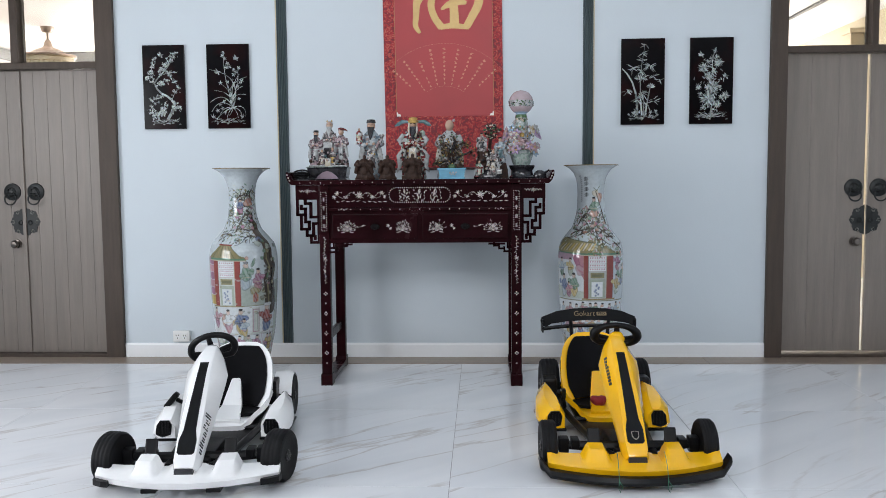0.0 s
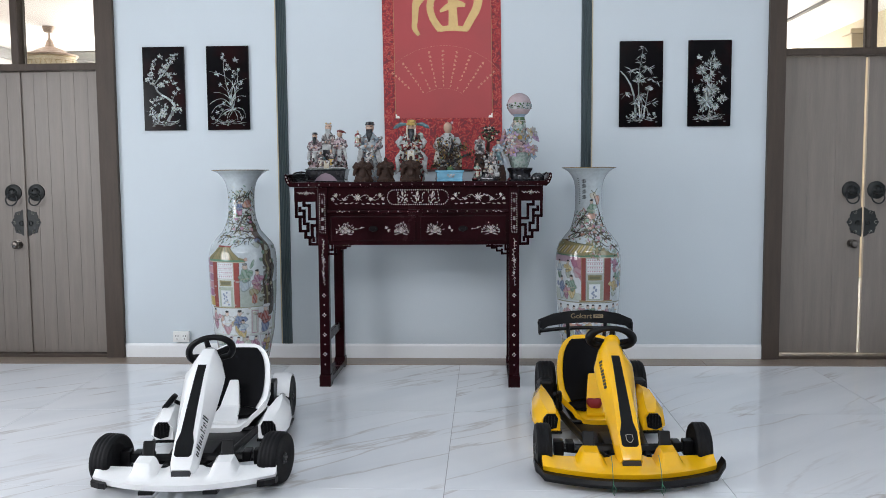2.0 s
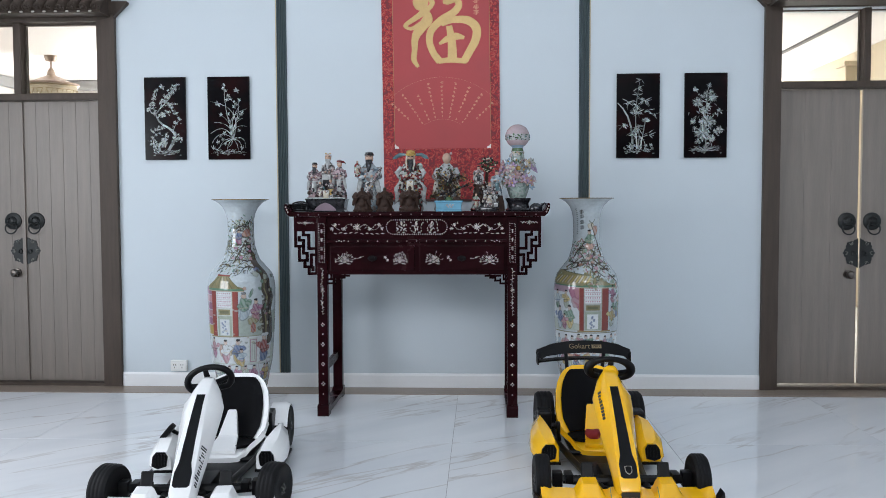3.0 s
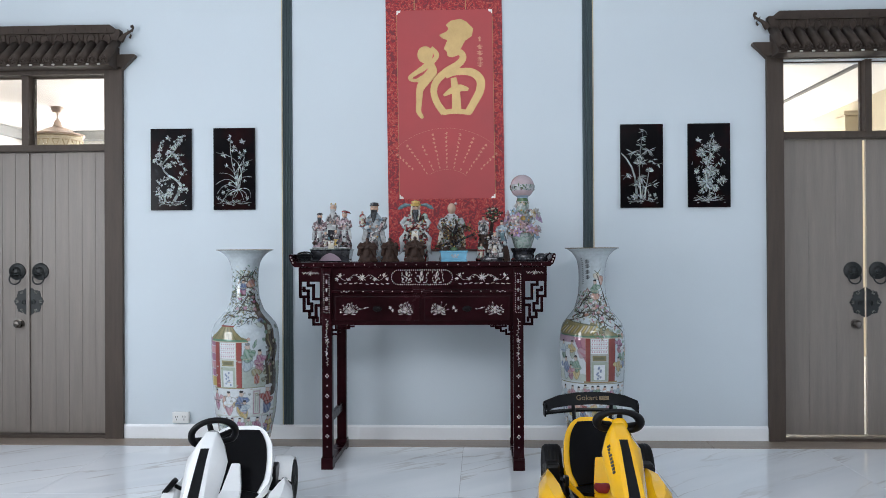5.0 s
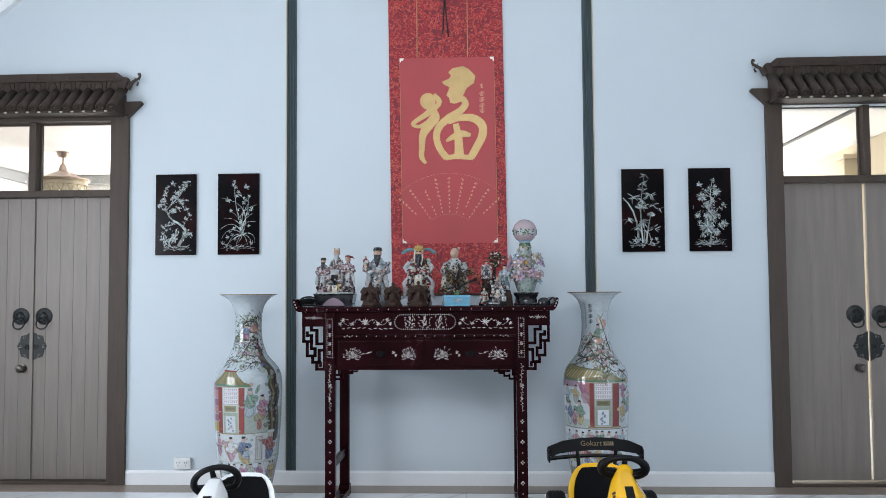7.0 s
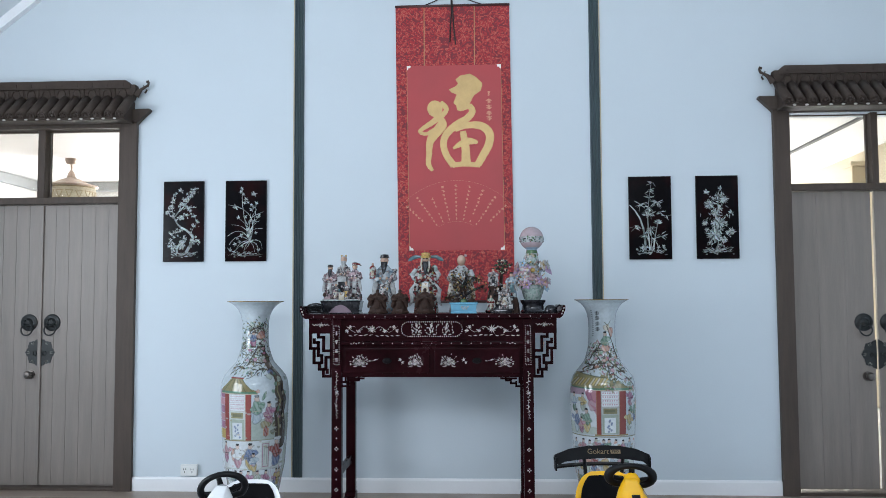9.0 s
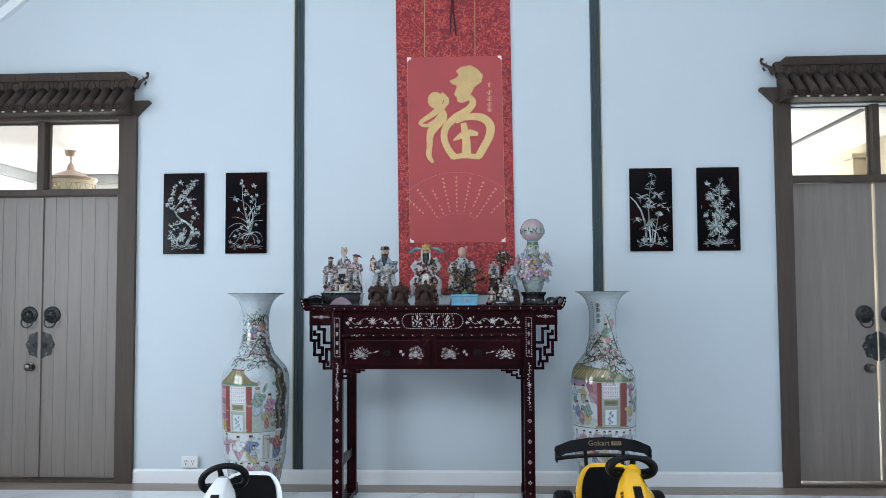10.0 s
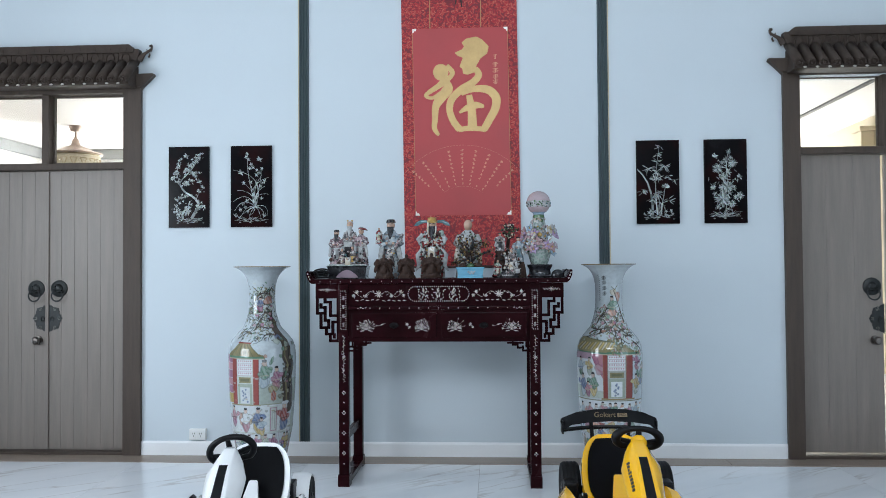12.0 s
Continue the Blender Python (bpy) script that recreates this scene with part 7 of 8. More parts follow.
    mm = Matrix.Translation((-0.262, 0.82, 0.215)) @ Matrix.Rotation(radians(40), 4, "Y")
    bx(bm, -0.012, 0.016, -0.02, 0.03, -0.045, 0.045, 0.010, m=mm) if white else bx(bm, -0.215, -0.195, 0.84, 0.88, 0.17, 0.22, 0.006)
    part("brake_lever", bm, M_SATIN, K, "black hand lever", True)
    if not white:
        # rear wing on two struts
        bm = BM()
        top = [(-0.292, 0.462), (-0.285, 0.482), (-0.20, 0.518), (-0.10, 0.536), (0.0, 0.541), (0.10, 0.536), (0.20, 0.518), (0.285, 0.482), (0.292, 0.462)]
        low = [(0.285, 0.435), (0.262, 0.432), (0.235, 0.452), (0.14, 0.468), (0.0, 0.476), (-0.14, 0.468), (-0.235, 0.452), (-0.262, 0.432), (-0.285, 0.435)]
        top, low = [(x * 0.95 + 0.028, z) for x, z in top], [(x * 0.95 + 0.028, z) for x, z in low]
        rings = []
        for (x, z), (x2, z2) in zip(top, low[::-1]):
            y = 1.46 + 0.5 * (x - 0.028) ** 2
            rings.append([(x2, y - 0.02, z2), (x, y + 0.02, z), (x, y + 0.05, z - 0.004), (x2, y + 0.045, z2 - 0.004)])
        loft(bm, rings)
        wing = part("rear_wing", bm, M_SATIN, K, "black curved rear wing", True)
        for s in (-1, 1):
            bm = BM()
            tube(bm, [(s * 0.09 + 0.028, 1.40, 0.16), (s * 0.10 + 0.028, 1.48, 0.35), (s * 0.11 + 0.028, 1.475, 0.47)], 0.011, 8)
            part("wing_strut", bm, M_SATIN, wing, "", True)
        # lower blade of the wing, with upright end plates
        bm = BM()
        loft(bm, [[(0.028 + x, 1.49 + 0.5 * x * x, 0.425 - 0.35 * x * x), (0.028 + x, 1.49 + 0.5 * x * x, 0.435 - 0.35 * x * x), (0.028 + x, 1.53 + 0.5 * x * x, 0.440 - 0.35 * x * x), (0.028 + x, 1.53 + 0.5 * x * x, 0.430 - 0.35 * x * x)] for x in [-0.265 + 0.053 * q for q in range(11)]])
        for q in (-1, 1):
            bx(bm, 0.028 + q * 0.268 - 0.004, 0.028 + q * 0.268 + 0.004, 1.485, 1.575, 0.395, 0.470, 0.002)
        part("lower_blade", bm, M_SATIN, wing, "", True)
        text_on(wing, "Gokart", 0.042, Matrix.Translation((-0.007, 1.4475, 0.511)) @ Matrix.Rotation(radians(62), 4, "X"), M_MARK_PALE)
        bm = BM()
        mm = Matrix.Translation((0.092, 1.450, 0.510)) @ Matrix.Rotation(radians(62), 4, "X")
        bx(bm, -0.028, 0.028, -0.011, 0.011, -0.001, 0.001, m=mm)
        badge = part("word_badge", bm, M_MARK_PALE, wing, "pale gold word badge")
        text_on(badge, "PRO", 0.020, Matrix.Translation((0.092, 1.4485, 0.5108)) @ Matrix.Rotation(radians(62), 4, "X"), M_SATIN)
    return K


kart(pose(-0.881, -2.86, 0, 0, 0, 4.0), M_WHITE, "white electric go-kart with black seat and wheels", True)
kart(pose(0.981, -2.68, 0, 0, 0, 2.2), M_YELLOW, "yellow electric go-kart with a black rear wing", False)
bm = BM()
ball(bm, (0, 0, 0.028), 0.042, 14, s=(1.0, 0.8, 0.62))
for v in bm.verts:
    v.co += Vector((noise.noise(v.co * 30), noise.noise(v.co * 30 + Vector((5, 0, 0))), noise.noise(v.co * 30 + Vector((0, 7, 0))))) * 0.010
cloth = part("folded_cloth", bm, mat("red_cloth", (0.22, 0.010, 0.014), 0.8, bump=0.2), None, "", True)
cloth.location = (0.925, -1.80, 0.125)
tagged(cloth, "crumpled red cloth lying on the kart seat", "cloth")

# ---- on the altar table ----
CER = {k: mat("glaze_" + k, c, 0.2, vary=v, scale=s, coat=0.3) for k, (c, v, s) in dict(
    robe_white=((0.37, 0.38, 0.38), 0.4, 45), robe_blue=((0.24, 0.31, 0.36), 0.3, 40), robe_red=((0.17, 0.022, 0.025), 0.4, 40), robe_grey=((0.23, 0.22, 0.22), 0.55, 60),
    teal=((0.09, 0.16, 0.18), 0.3, 40), skin=((0.46, 0.30, 0.22), 0.08, 20), dark=((0.018, 0.018, 0.022), 0.3, 30), brown=((0.045, 0.024, 0.017), 0.45, 40), gold=((0.45, 0.30, 0.09), 0.3, 40),
    pink=((0.40, 0.27, 0.28), 0.25, 40), leaf=((0.07, 0.13, 0.06), 0.4, 40), jade=((0.28, 0.36, 0.32), 0.2, 30), sky=((0.17, 0.42, 0.58), 0.1, 20), cream=((0.46, 0.40, 0.31), 0.15, 30), mauve=((0.28, 0.20, 0.25), 0.3, 45)).items()}
CER["robe_grey"] = patterned("glaze_grey_robe", ((0.05, 0.05, 0.055), (0.36, 0.35, 0.34), (0.20, 0.17, 0.17), (0.46, 0.45, 0.44), (0.28, 0.18, 0.18), (0.10, 0.09, 0.09)), 85)
CER["mauve"] = patterned("glaze_mauve_robe", ((0.30, 0.22, 0.24), (0.42, 0.40, 0.39), (0.16, 0.10, 0.11), (0.36, 0.26, 0.28), (0.07, 0.06, 0.07)), 85)
CER["robe_red"] = patterned("glaze_red_robe", ((0.15, 0.02, 0.022), (0.40, 0.40, 0.39), (0.04, 0.03, 0.03), (0.20, 0.27, 0.21), (0.17, 0.03, 0.03), (0.45, 0.44, 0.42)), 60)
CER["robe_blue"] = patterned("glaze_blue_robe", ((0.27, 0.33, 0.37), (0.42, 0.45, 0.46), (0.12, 0.16, 0.20), (0.33, 0.38, 0.41), (0.22, 0.19, 0.18)), 60)
CER["cream"] = patterned("glaze_cream_robe", ((0.50, 0.45, 0.36), (0.52, 0.50, 0.46), (0.30, 0.22, 0.15), (0.48, 0.42, 0.32)), 50)
CER["jade"] = patterned("glaze_jade", ((0.26, 0.34, 0.30), (0.34, 0.42, 0.38), (0.20, 0.25, 0.24), (0.38, 0.42, 0.40)), 70)
CER["blush"] = mat("glaze_blush", (0.42, 0.33, 0.35), 0.15, vary=0.12, scale=30, coat=0.4)
CER["sky_glaze"] = mat("glaze_pale_blue", (0.30, 0.40, 0.50), 0.15, vary=0.2, scale=40, coat=0.4)
CER["lilac"] = mat("glaze_lilac", (0.38, 0.28, 0.42), 0.15, vary=0.2, scale=40, coat=0.4)
CER["brown"] = mat("carved_wood", (0.040, 0.021, 0.015), 0.6, vary=0.5, scale=40, bump=0.5, bump_scale=120, spec=0.25)
CK = list(CER)
CI = {k: i for i, k in enumerate(CK)}


def folds(n, amt, ph):
    return lambda a, z: 1 + amt * math.sin(n * a + ph + z * 14) + amt * 0.5 * math.sin(2.3 * n * a + z * 30)


def figure(bm, x, y, z, h, robe, sash, hat, beard=None, arms=True, wide=1.0, ph=0.0, skin="skin", cuff="robe_white"):
    """A plain robed statuette: skirts, chest, sleeves, round head, beard and hat."""
    w = h * 0.21 * wide
    lathe(bm, [(w * 0.9, 0), (w, h * 0.03), (w * 0.88, h * 0.2), (w * 0.74, h * 0.42), (w * 0.82, h * 0.58), (w * 0.78, h * 0.68), (w * 0.4, h * 0.76), (w * 0.26, h * 0.79)], 28, (x, y, z), CI[robe], folds(7, 0.06, ph), 1.0, 0.72)
    lathe(bm, [(w * 0.2, h * 0.18), (w * 0.33, h * 0.22), (w * 0.30, h * 0.42), (w * 0.18, h * 0.46)], 12, (x, y - w * 0.58, z), CI[sash], folds(3, 0.08, ph + 1), 1.1, 0.5)
    lathe(bm, [(w * 0.80, h * 0.445), (w * 0.84, h * 0.46), (w * 0.80, h * 0.475)], 24, (x, y, z), CI[sash], None, 1.0, 0.76)
    if arms:
        for s in (-1, 1):
            tube(bm, [(x + s * w * 0.62, y, z + h * 0.69), (x + s * w * 0.86, y - w * 0.25, z + h * 0.56), (x + s * w * 0.62, y - w * 0.72, z + h * 0.53), (x + s * w * 0.35, y - w * 0.85, z + h * 0.555)], [w * 0.30, w * 0.32, w * 0.30, w * 0.16], 10, CI[robe])
            tube(bm, [(x + s * w * 0.70, y - w * 0.62, z + h * 0.52), (x + s * w * 0.84, y - w * 0.62, z + h * 0.38), (x + s * w * 0.98, y - w * 0.5, z + h * 0.25), (x + s * w * 0.86, y - w * 0.5, z + h * 0.22)], [w * 0.22, w * 0.22, w * 0.15, w * 0.05], 8, CI[cuff], flat=(0, 1, 0, 0.5))
            ball(bm, (x + s * w * 0.30, y - w * 0.88, z + h * 0.56), w * 0.13, 8, CI[skin])
    hr = h * 0.072
    hz = z + h * 0.855
    ball(bm, (x, y - w * 0.08, hz), hr, 14, CI[skin], (0.92, 0.95, 1.15))
    if h > 0.2 and skin == "skin":
        for s in (-1, 1):
            tube(bm, [(x + s * hr * 0.18, y - w * 0.08 - hr * 0.90, hz + hr * 0.28), (x + s * hr * 0.55, y - w * 0.08 - hr * 0.74, hz + hr * 0.30)], hr * 0.07, 5, CI["dark"])
        ball(bm, (x, y - w * 0.08 - hr * 0.95, hz + hr * 0.05), hr * 0.16, 6, CI[skin], (0.8, 1, 1.3))
    if beard:
        loft(bm, [[(x + hr * 0.75 * c, y - w * 0.1 - hr * (0.75 + 0.25 * s2), hz - hr * 0.35) for c, s2 in ((-1, 0), (-0.5, 1), (0.5, 1), (1, 0))], [(x + hr * 0.62 * c, y - w * 0.2 - hr * (0.9 + 0.3 * s2), hz - hr * 1.6) for c, s2 in ((-1, 0), (-0.5, 1), (0.5, 1), (1, 0))], [(x + hr * 0.14 * c, y - w * 0.4 - hr * (1.0 + 0.2 * s2), hz - hr * 3.2) for c, s2 in ((-1, 0), (-0.5, 1), (0.5, 1), (1, 0))]], CI[beard])
    if hat == "cap":
        lathe(bm, [(hr * 1.05, 0), (hr * 1.08, hr * 0.3), (hr * 0.9, hr * 0.36), (hr * 0.92, hr * 0.7), (hr * 0.5, hr * 0.85)], 16, (x, y - w * 0.05, hz + hr * 0.55), CI["dark"])
    elif hat == "crown":
        lathe(bm, [(hr * 1.12, 0), (hr * 1.2, hr * 0.5), (hr * 0.85, hr * 0.7), (hr * 0.95, hr * 1.2), (hr * 0.3, hr * 1.4)], 16, (x, y - w * 0.05, hz + hr * 0.4), CI["gold"], folds(6, 0.1, 0))
        for s in (-1, 1):
            tube(bm, [(x + s * hr * 0.9, y, hz + hr * 0.75), (x + s * hr * 2.4, y, hz + hr * 0.75), (x + s * hr * 3.4, y, hz + hr * 0.2), (x + s * hr * 4.0, y, hz - hr * 0.2)], [hr * 0.25, hr * 0.42, hr * 0.42, hr * 0.1], 8, CI["teal"], flat=(0, 1, 0, 0.4))
    elif hat == "hood":
        ball(bm, (x, y + hr * 0.15, hz + hr * 0.45), hr * 0.98, 12, CI["robe_white"], (1, 1, 0.9))
        for s in (-1, 1):
            ball(bm, (x + s * hr * 0.6, y, hz + hr * 1.2), hr * 0.3, 8, CI["gold"])
    elif hat == "wing":
        lathe(bm, [(hr * 1.0, 0), (hr * 1.0, hr * 0.8), (hr * 0.3, hr * 1.1)], 14, (x, y, hz + hr * 0.4), CI["robe_red"])
        tube(bm, [(x + hr * 0.3, y, hz + hr * 0.9), (x + hr * 1.4, y, hz + hr * 0.7), (x + hr * 2.2, y, hz + hr * 0.2)], [hr * 0.4, hr * 0.35, hr * 0.1], 6, CI["robe_red"])


def speckle(bm, cx, cy, cz, rx, ry, rz, n, r, keys, rng):
    """Small glazed blossoms and leaves over a rounded mass."""
    for _ in range(n):
        a, b = rng.uniform(math.pi, 2 * math.pi) if rng.random() < 0.75 else rng.uniform(0, math.pi), rng.uniform(-1, 1)
        q = math.sqrt(1 - b * b)
        c = Vector((cx + rx * q * math.cos(a), cy + ry * q * math.sin(a), cz + rz * b))
        rr = r * rng.uniform(0.6, 1.3)
        bmesh.ops.create_icosphere(bm, subdivisions=1, radius=rr, matrix=Matrix.Translation(c))
        mi = CI[rng.choice(keys)]
        bm.faces.ensure_lookup_table()
        for f in bm.faces[-80:]:
            f.material_index = mi


def statue(name, bm, words, cat="statuette"):
    ob = part(name, bm, [CER[k] for k in CK], None, "", True)
    # origin at the base, so that the thing stands on the table
    zs = min(v.co.z for v in ob.data.vertices)
    xs = sum(v.co.x for v in ob.data.vertices) / len(ob.data.vertices)
    ys = sum(v.co.y for v in ob.data.vertices) / len(ob.data.vertices)
    ob.data.transform(Matrix.Translation((-xs, -ys, -zs)))
    ob.location = (xs, ys, zs)
    return tagged(ob, words, cat, "ceramic figures on the altar table")


Y = -0.60
Z = TT + 0.0005
rng = random.Random(2)

# three elders on a dark stand
p = thing("display_stand", Matrix.Translation((-0.655, Y, Z)), "dark lacquered stand with a pale mountain emblem", "stand")
bm = BM()
loft(bm, [[(-0.128, -0.075, 0), (0.128, -0.075, 0), (0.128, 0.075, 0), (-0.128, 0.075, 0)], [(-0.118, -0.068, 0.012), (0.118, -0.068, 0.012), (0.118, 0.068, 0.012), (-0.118, 0.068, 0.012)], [(-0.128, -0.075, 0.072), (0.128, -0.075, 0.072), (0.128, 0.075, 0.072), (-0.128, 0.075, 0.072)], [(-0.134, -0.08, 0.082), (0.134, -0.08, 0.082), (0.134, 0.08, 0.082), (-0.134, 0.08, 0.082)]], smooth=False)
body = part("stand_body", bm, CER["dark"], p)
bm = BM()
prism(bm, [(-0.072, 0.006), (0.072, 0.006), (0.058, 0.026), (0.03, 0.048), (0.0, 0.058), (-0.03, 0.048), (-0.058, 0.026)], -0.082, -0.066)
part("emblem", bm, mat("emblem_mauve", (0.26, 0.19, 0.23), 0.4), body, "pale mauve mountain emblem")
bm = BM()
tube(bm, [(-0.13, -0.078, 0.0835), (0.13, -0.078, 0.0835)], 0.003, 6)
part("edge_line", bm, CER["jade"], body)
zb = Z + 0.0825
bm = BM()
figure(bm, -0.735, Y, zb, 0.25, "mauve", "robe_white", "cap", "dark", True, 0.86, 0.3)
figure(bm, -0.650, Y + 0.02, zb, 0.315, "robe_grey", "dark", "hood", "robe_white", True, 0.66, 1.0)
figure(bm, -0.572, Y, zb, 0.265, "mauve", "robe_white", "wing", None, True, 0.80, 2.0)
figure(bm, -0.690, Y - 0.05, zb, 0.12, "robe_grey", "cream", "", None, False, 0.9)
figure(bm, -0.622, Y - 0.05, zb, 0.135, "robe_grey", "gold", "", None, False, 0.8)
bx(bm, -0.775, -0.53, Y - 0.07, Y + 0.05, zb, zb + 0.012, 0.004, CI["brown"])
bx(bm, -0.668, -0.632, Y - 0.074, Y - 0.0705, zb - 0.002, zb + 0.055, 0.001, CI["cream"])
bx(bm, -0.685, -0.625, Y - 0.03, Y + 0.0, zb + 0.012, zb + 0.16, 0.006, CI["dark"])
bx(bm, -0.682, -0.628, Y - 0.034, Y - 0.029, zb + 0.125, zb + 0.155, 0.001, CI["robe_white"])
for _ in range(26):
    ball(bm, (rng.uniform(-0.775, -0.53), Y - rng.uniform(0.0, 0.06), zb + rng.uniform(0.0, 0.04)), rng.uniform(0.008, 0.016), 6, CI[rng.choice(("dark", "robe_grey", "brown"))])
speckle(bm, -0.655, Y - 0.01, zb + 0.05, 0.115, 0.06, 0.05, 70, 0.008, ("dark", "brown", "robe_grey", "dark", "mauve", "teal"), rng)
statue("elder_tableau", bm, "porcelain group of three robed elders on a stand")

# elder in pale blue with a child on his arm
bm = BM()
figure(bm, -0.376, Y, Z, 0.405, "robe_blue", "robe_grey", "cap", "dark", True, 0.86, 0.5)
figure(bm, -0.448, Y - 0.05, Z + 0.225, 0.11, "robe_red", "cream", "", None, False, 1.1)
tube(bm, [(-0.34, Y - 0.09, Z + 0.19), (-0.315, Y - 0.08, Z + 0.24), (-0.292, Y - 0.06, Z + 0.285)], [0.012, 0.014, 0.010], 8, CI["robe_red"])
speckle(bm, -0.376, Y, Z + 0.12, 0.075, 0.06, 0.13, 80, 0.006, ("robe_white", "teal", "gold", "robe_grey", "robe_blue"), rng)
statue("figurine", bm, "porcelain elder in pale blue robes with black beard")

bm = BM()
figure(bm, -0.105, Y, Z, 0.405, "robe_red", "cream", "crown", "dark", True, 0.92, 1.5, "skin", "robe_red")
ball(bm, (-0.045, Y - 0.06, Z + 0.29), 0.022, 12, CI["robe_white"])
speckle(bm, -0.105, Y, Z + 0.20, 0.08, 0.062, 0.13, 90, 0.006, ("robe_white", "gold", "jade", "dark", "robe_red", "robe_red", "brown"), rng)
for s in (-1, 1):
    # long pale sleeves that curl out beside the robe
    tube(bm, [(-0.105 + s * 0.062, Y - 0.02, Z + 0.285), (-0.105 + s * 0.088, Y - 0.03, Z + 0.25), (-0.105 + s * 0.070, Y - 0.045, Z + 0.215)], [0.014, 0.017, 0.008], 8, CI["robe_white"])
    tube(bm, [(-0.105 + s * 0.060, Y - 0.05, Z + 0.19), (-0.105 + s * 0.092, Y - 0.045, Z + 0.15), (-0.105 + s * 0.085, Y - 0.045, Z + 0.08), (-0.105 + s * 0.105, Y - 0.04, Z + 0.045)], [0.012, 0.015, 0.013, 0.004], 8, CI["robe_white"], flat=(0, 1, 0, 0.6))
    # hair hanging beside the face
    tube(bm, [(-0.105 + s * 0.024, Y - 0.03, Z + 0.36), (-0.105 + s * 0.027, Y - 0.045, Z + 0.31), (-0.105 + s * 0.020, Y - 0.05, Z + 0.265)], [0.006, 0.006, 0.002], 6, CI["cream"])
bx(bm, -0.128, -0.082, Y - 0.078, Y - 0.066, Z + 0.12, Z + 0.20, 0.004, CI["cream"])
statue("figurine", bm, "porcelain god of wealth in red robe with gold crown")


def carving(x, y, h, w, seed):
    r = random.Random(seed)
    bm = BM()
    figure(bm, x, y, Z, h, "brown", "brown", "", "brown", True, w / (h * 0.21), seed, "brown", "brown")
    lathe(bm, [(w * 1.05, 0), (w * 1.1, h * 0.05), (w * 0.9, h * 0.13)], 20, (x, y, Z), CI["brown"], folds(5, 0.1, seed), 1, 0.75)
    for _ in range(9):
        a, t = r.uniform(math.pi, 2 * math.pi), r.uniform(0.1, 0.45)
        ball(bm, (x + w * 0.8 * math.cos(a), y + w * 0.55 * math.sin(a), Z + h * t), r.uniform(0.008, 0.014), 7, CI["brown"], (1, 0.6, 1.4))
    ob = statue("wood_carving", bm, "small dark brown carved wooden figure", "carving")
    return ob


carving(-0.405, -0.735, 0.165, 0.056, 1)
carving(-0.262, -0.725, 0.165, 0.050, 2)
carving(-0.100, -0.740, 0.172, 0.058, 3)

# bald elder behind a small bonsai in a blue tray
tray = thing("plant_tray", Matrix.Translation((0.146, -0.70, Z)) @ Matrix.Diagonal((0.93, 1, 1, 1)), "pale blue glazed rectangular bonsai tray", "planter")
bm = BM()
loft(bm, [[(-0.088, -0.05, 0), (0.088, -0.05, 0), (0.088, 0.05, 0), (-0.088, 0.05, 0)], [(-0.088, -0.05, 0.012), (0.088, -0.05, 0.012), (0.088, 0.05, 0.012), (-0.088, 0.05, 0.012)], [(-0.083, -0.045, 0.014), (0.083, -0.045, 0.014), (0.083, 0.045, 0.014), (-0.083, 0.045, 0.014)], [(-0.090, -0.052, 0.055), (0.090, -0.052, 0.055), (0.090, 0.052, 0.055), (-0.090, 0.052, 0.055)], [(-0.097, -0.058, 0.057), (0.097, -0.058, 0.057), (0.097, 0.058, 0.057), (-0.097, 0.058, 0.057)], [(-0.097, -0.058, 0.068), (0.097, -0.058, 0.068), (0.097, 0.058, 0.068), (-0.097, 0.058, 0.068)]], smooth=False)
tb = part("tray", bm, CER["sky"], tray)
bm = BM()
for i in range(5):
    leaf_shape(bm, -0.02 + 0.01 * i, 0.034, 0.6 * (-1) ** i, 0.02, 0.010, -0.0512, -0.0475)
part("motif", bm, CER["robe_white"], tb)
bm = BM()
figure(bm, 0.128, Y + 0.03, Z, 0.395, "robe_white", "robe_grey", "", None, True, 1.0, 0.2, "skin", "cream")
speckle(bm, 0.128, Y + 0.03, Z + 0.10, 0.085, 0.06, 0.12, 60, 0.008, ("mauve", "robe_grey", "robe_white", "brown"), rng)
ball(bm, (0.128, Y + 0.015, Z + 0.345), 0.030, 14, CI["skin"], (0.95, 0.95, 1.15))
ball(bm, (0.155, Y + 0.02, Z + 0.375), 0.010, 8, CI["pink"])
statue("figurine", bm, "porcelain bald elder in cream robes")
bz = Z + 0.066
B = thing("bonsai_tree", Matrix.Translation((0.146, -0.70, bz)), "small artificial bonsai with brown trunk and leaves", "bonsai")
bm = BM()
r2 = random.Random(9)
ends = []
for pts in ([(0, 0, 0), (-0.012, 0, 0.06), (-0.005, 0, 0.11), (-0.045, -0.005, 0.15), (-0.06, 0, 0.20)], [(0, 0, 0.0), (0.012, 0, 0.05), (0.0, 0, 0.10), (0.03, 0, 0.14), (0.072, 0, 0.165)], [(0.012, 0, 0.05), (0.06, 0.0, 0.08), (0.125, 0.0, 0.105)], [(-0.012, 0, 0.05), (-0.05, 0, 0.045), (-0.10, 0, 0.035)], [(-0.005, 0, 0.10), (0.02, 0, 0.165), (0.01, 0, 0.2)]):
    tube(bm, pts, [0.009 - 0.0014 * i for i in range(len(pts))], 7)
    ends += pts[2:]
part("trunk", bm, CER["dark"], B, "", True)
bm = BM()
ends += [(-0.07, -0.01, 0.16), (0.085, 0, 0.15), (-0.04, -0.02, 0.04), (-0.02, -0.02, 0.08), (0.05, -0.02, 0.03), (-0.05, -0.02, 0.10), (0.05, -0.01, 0.10)]
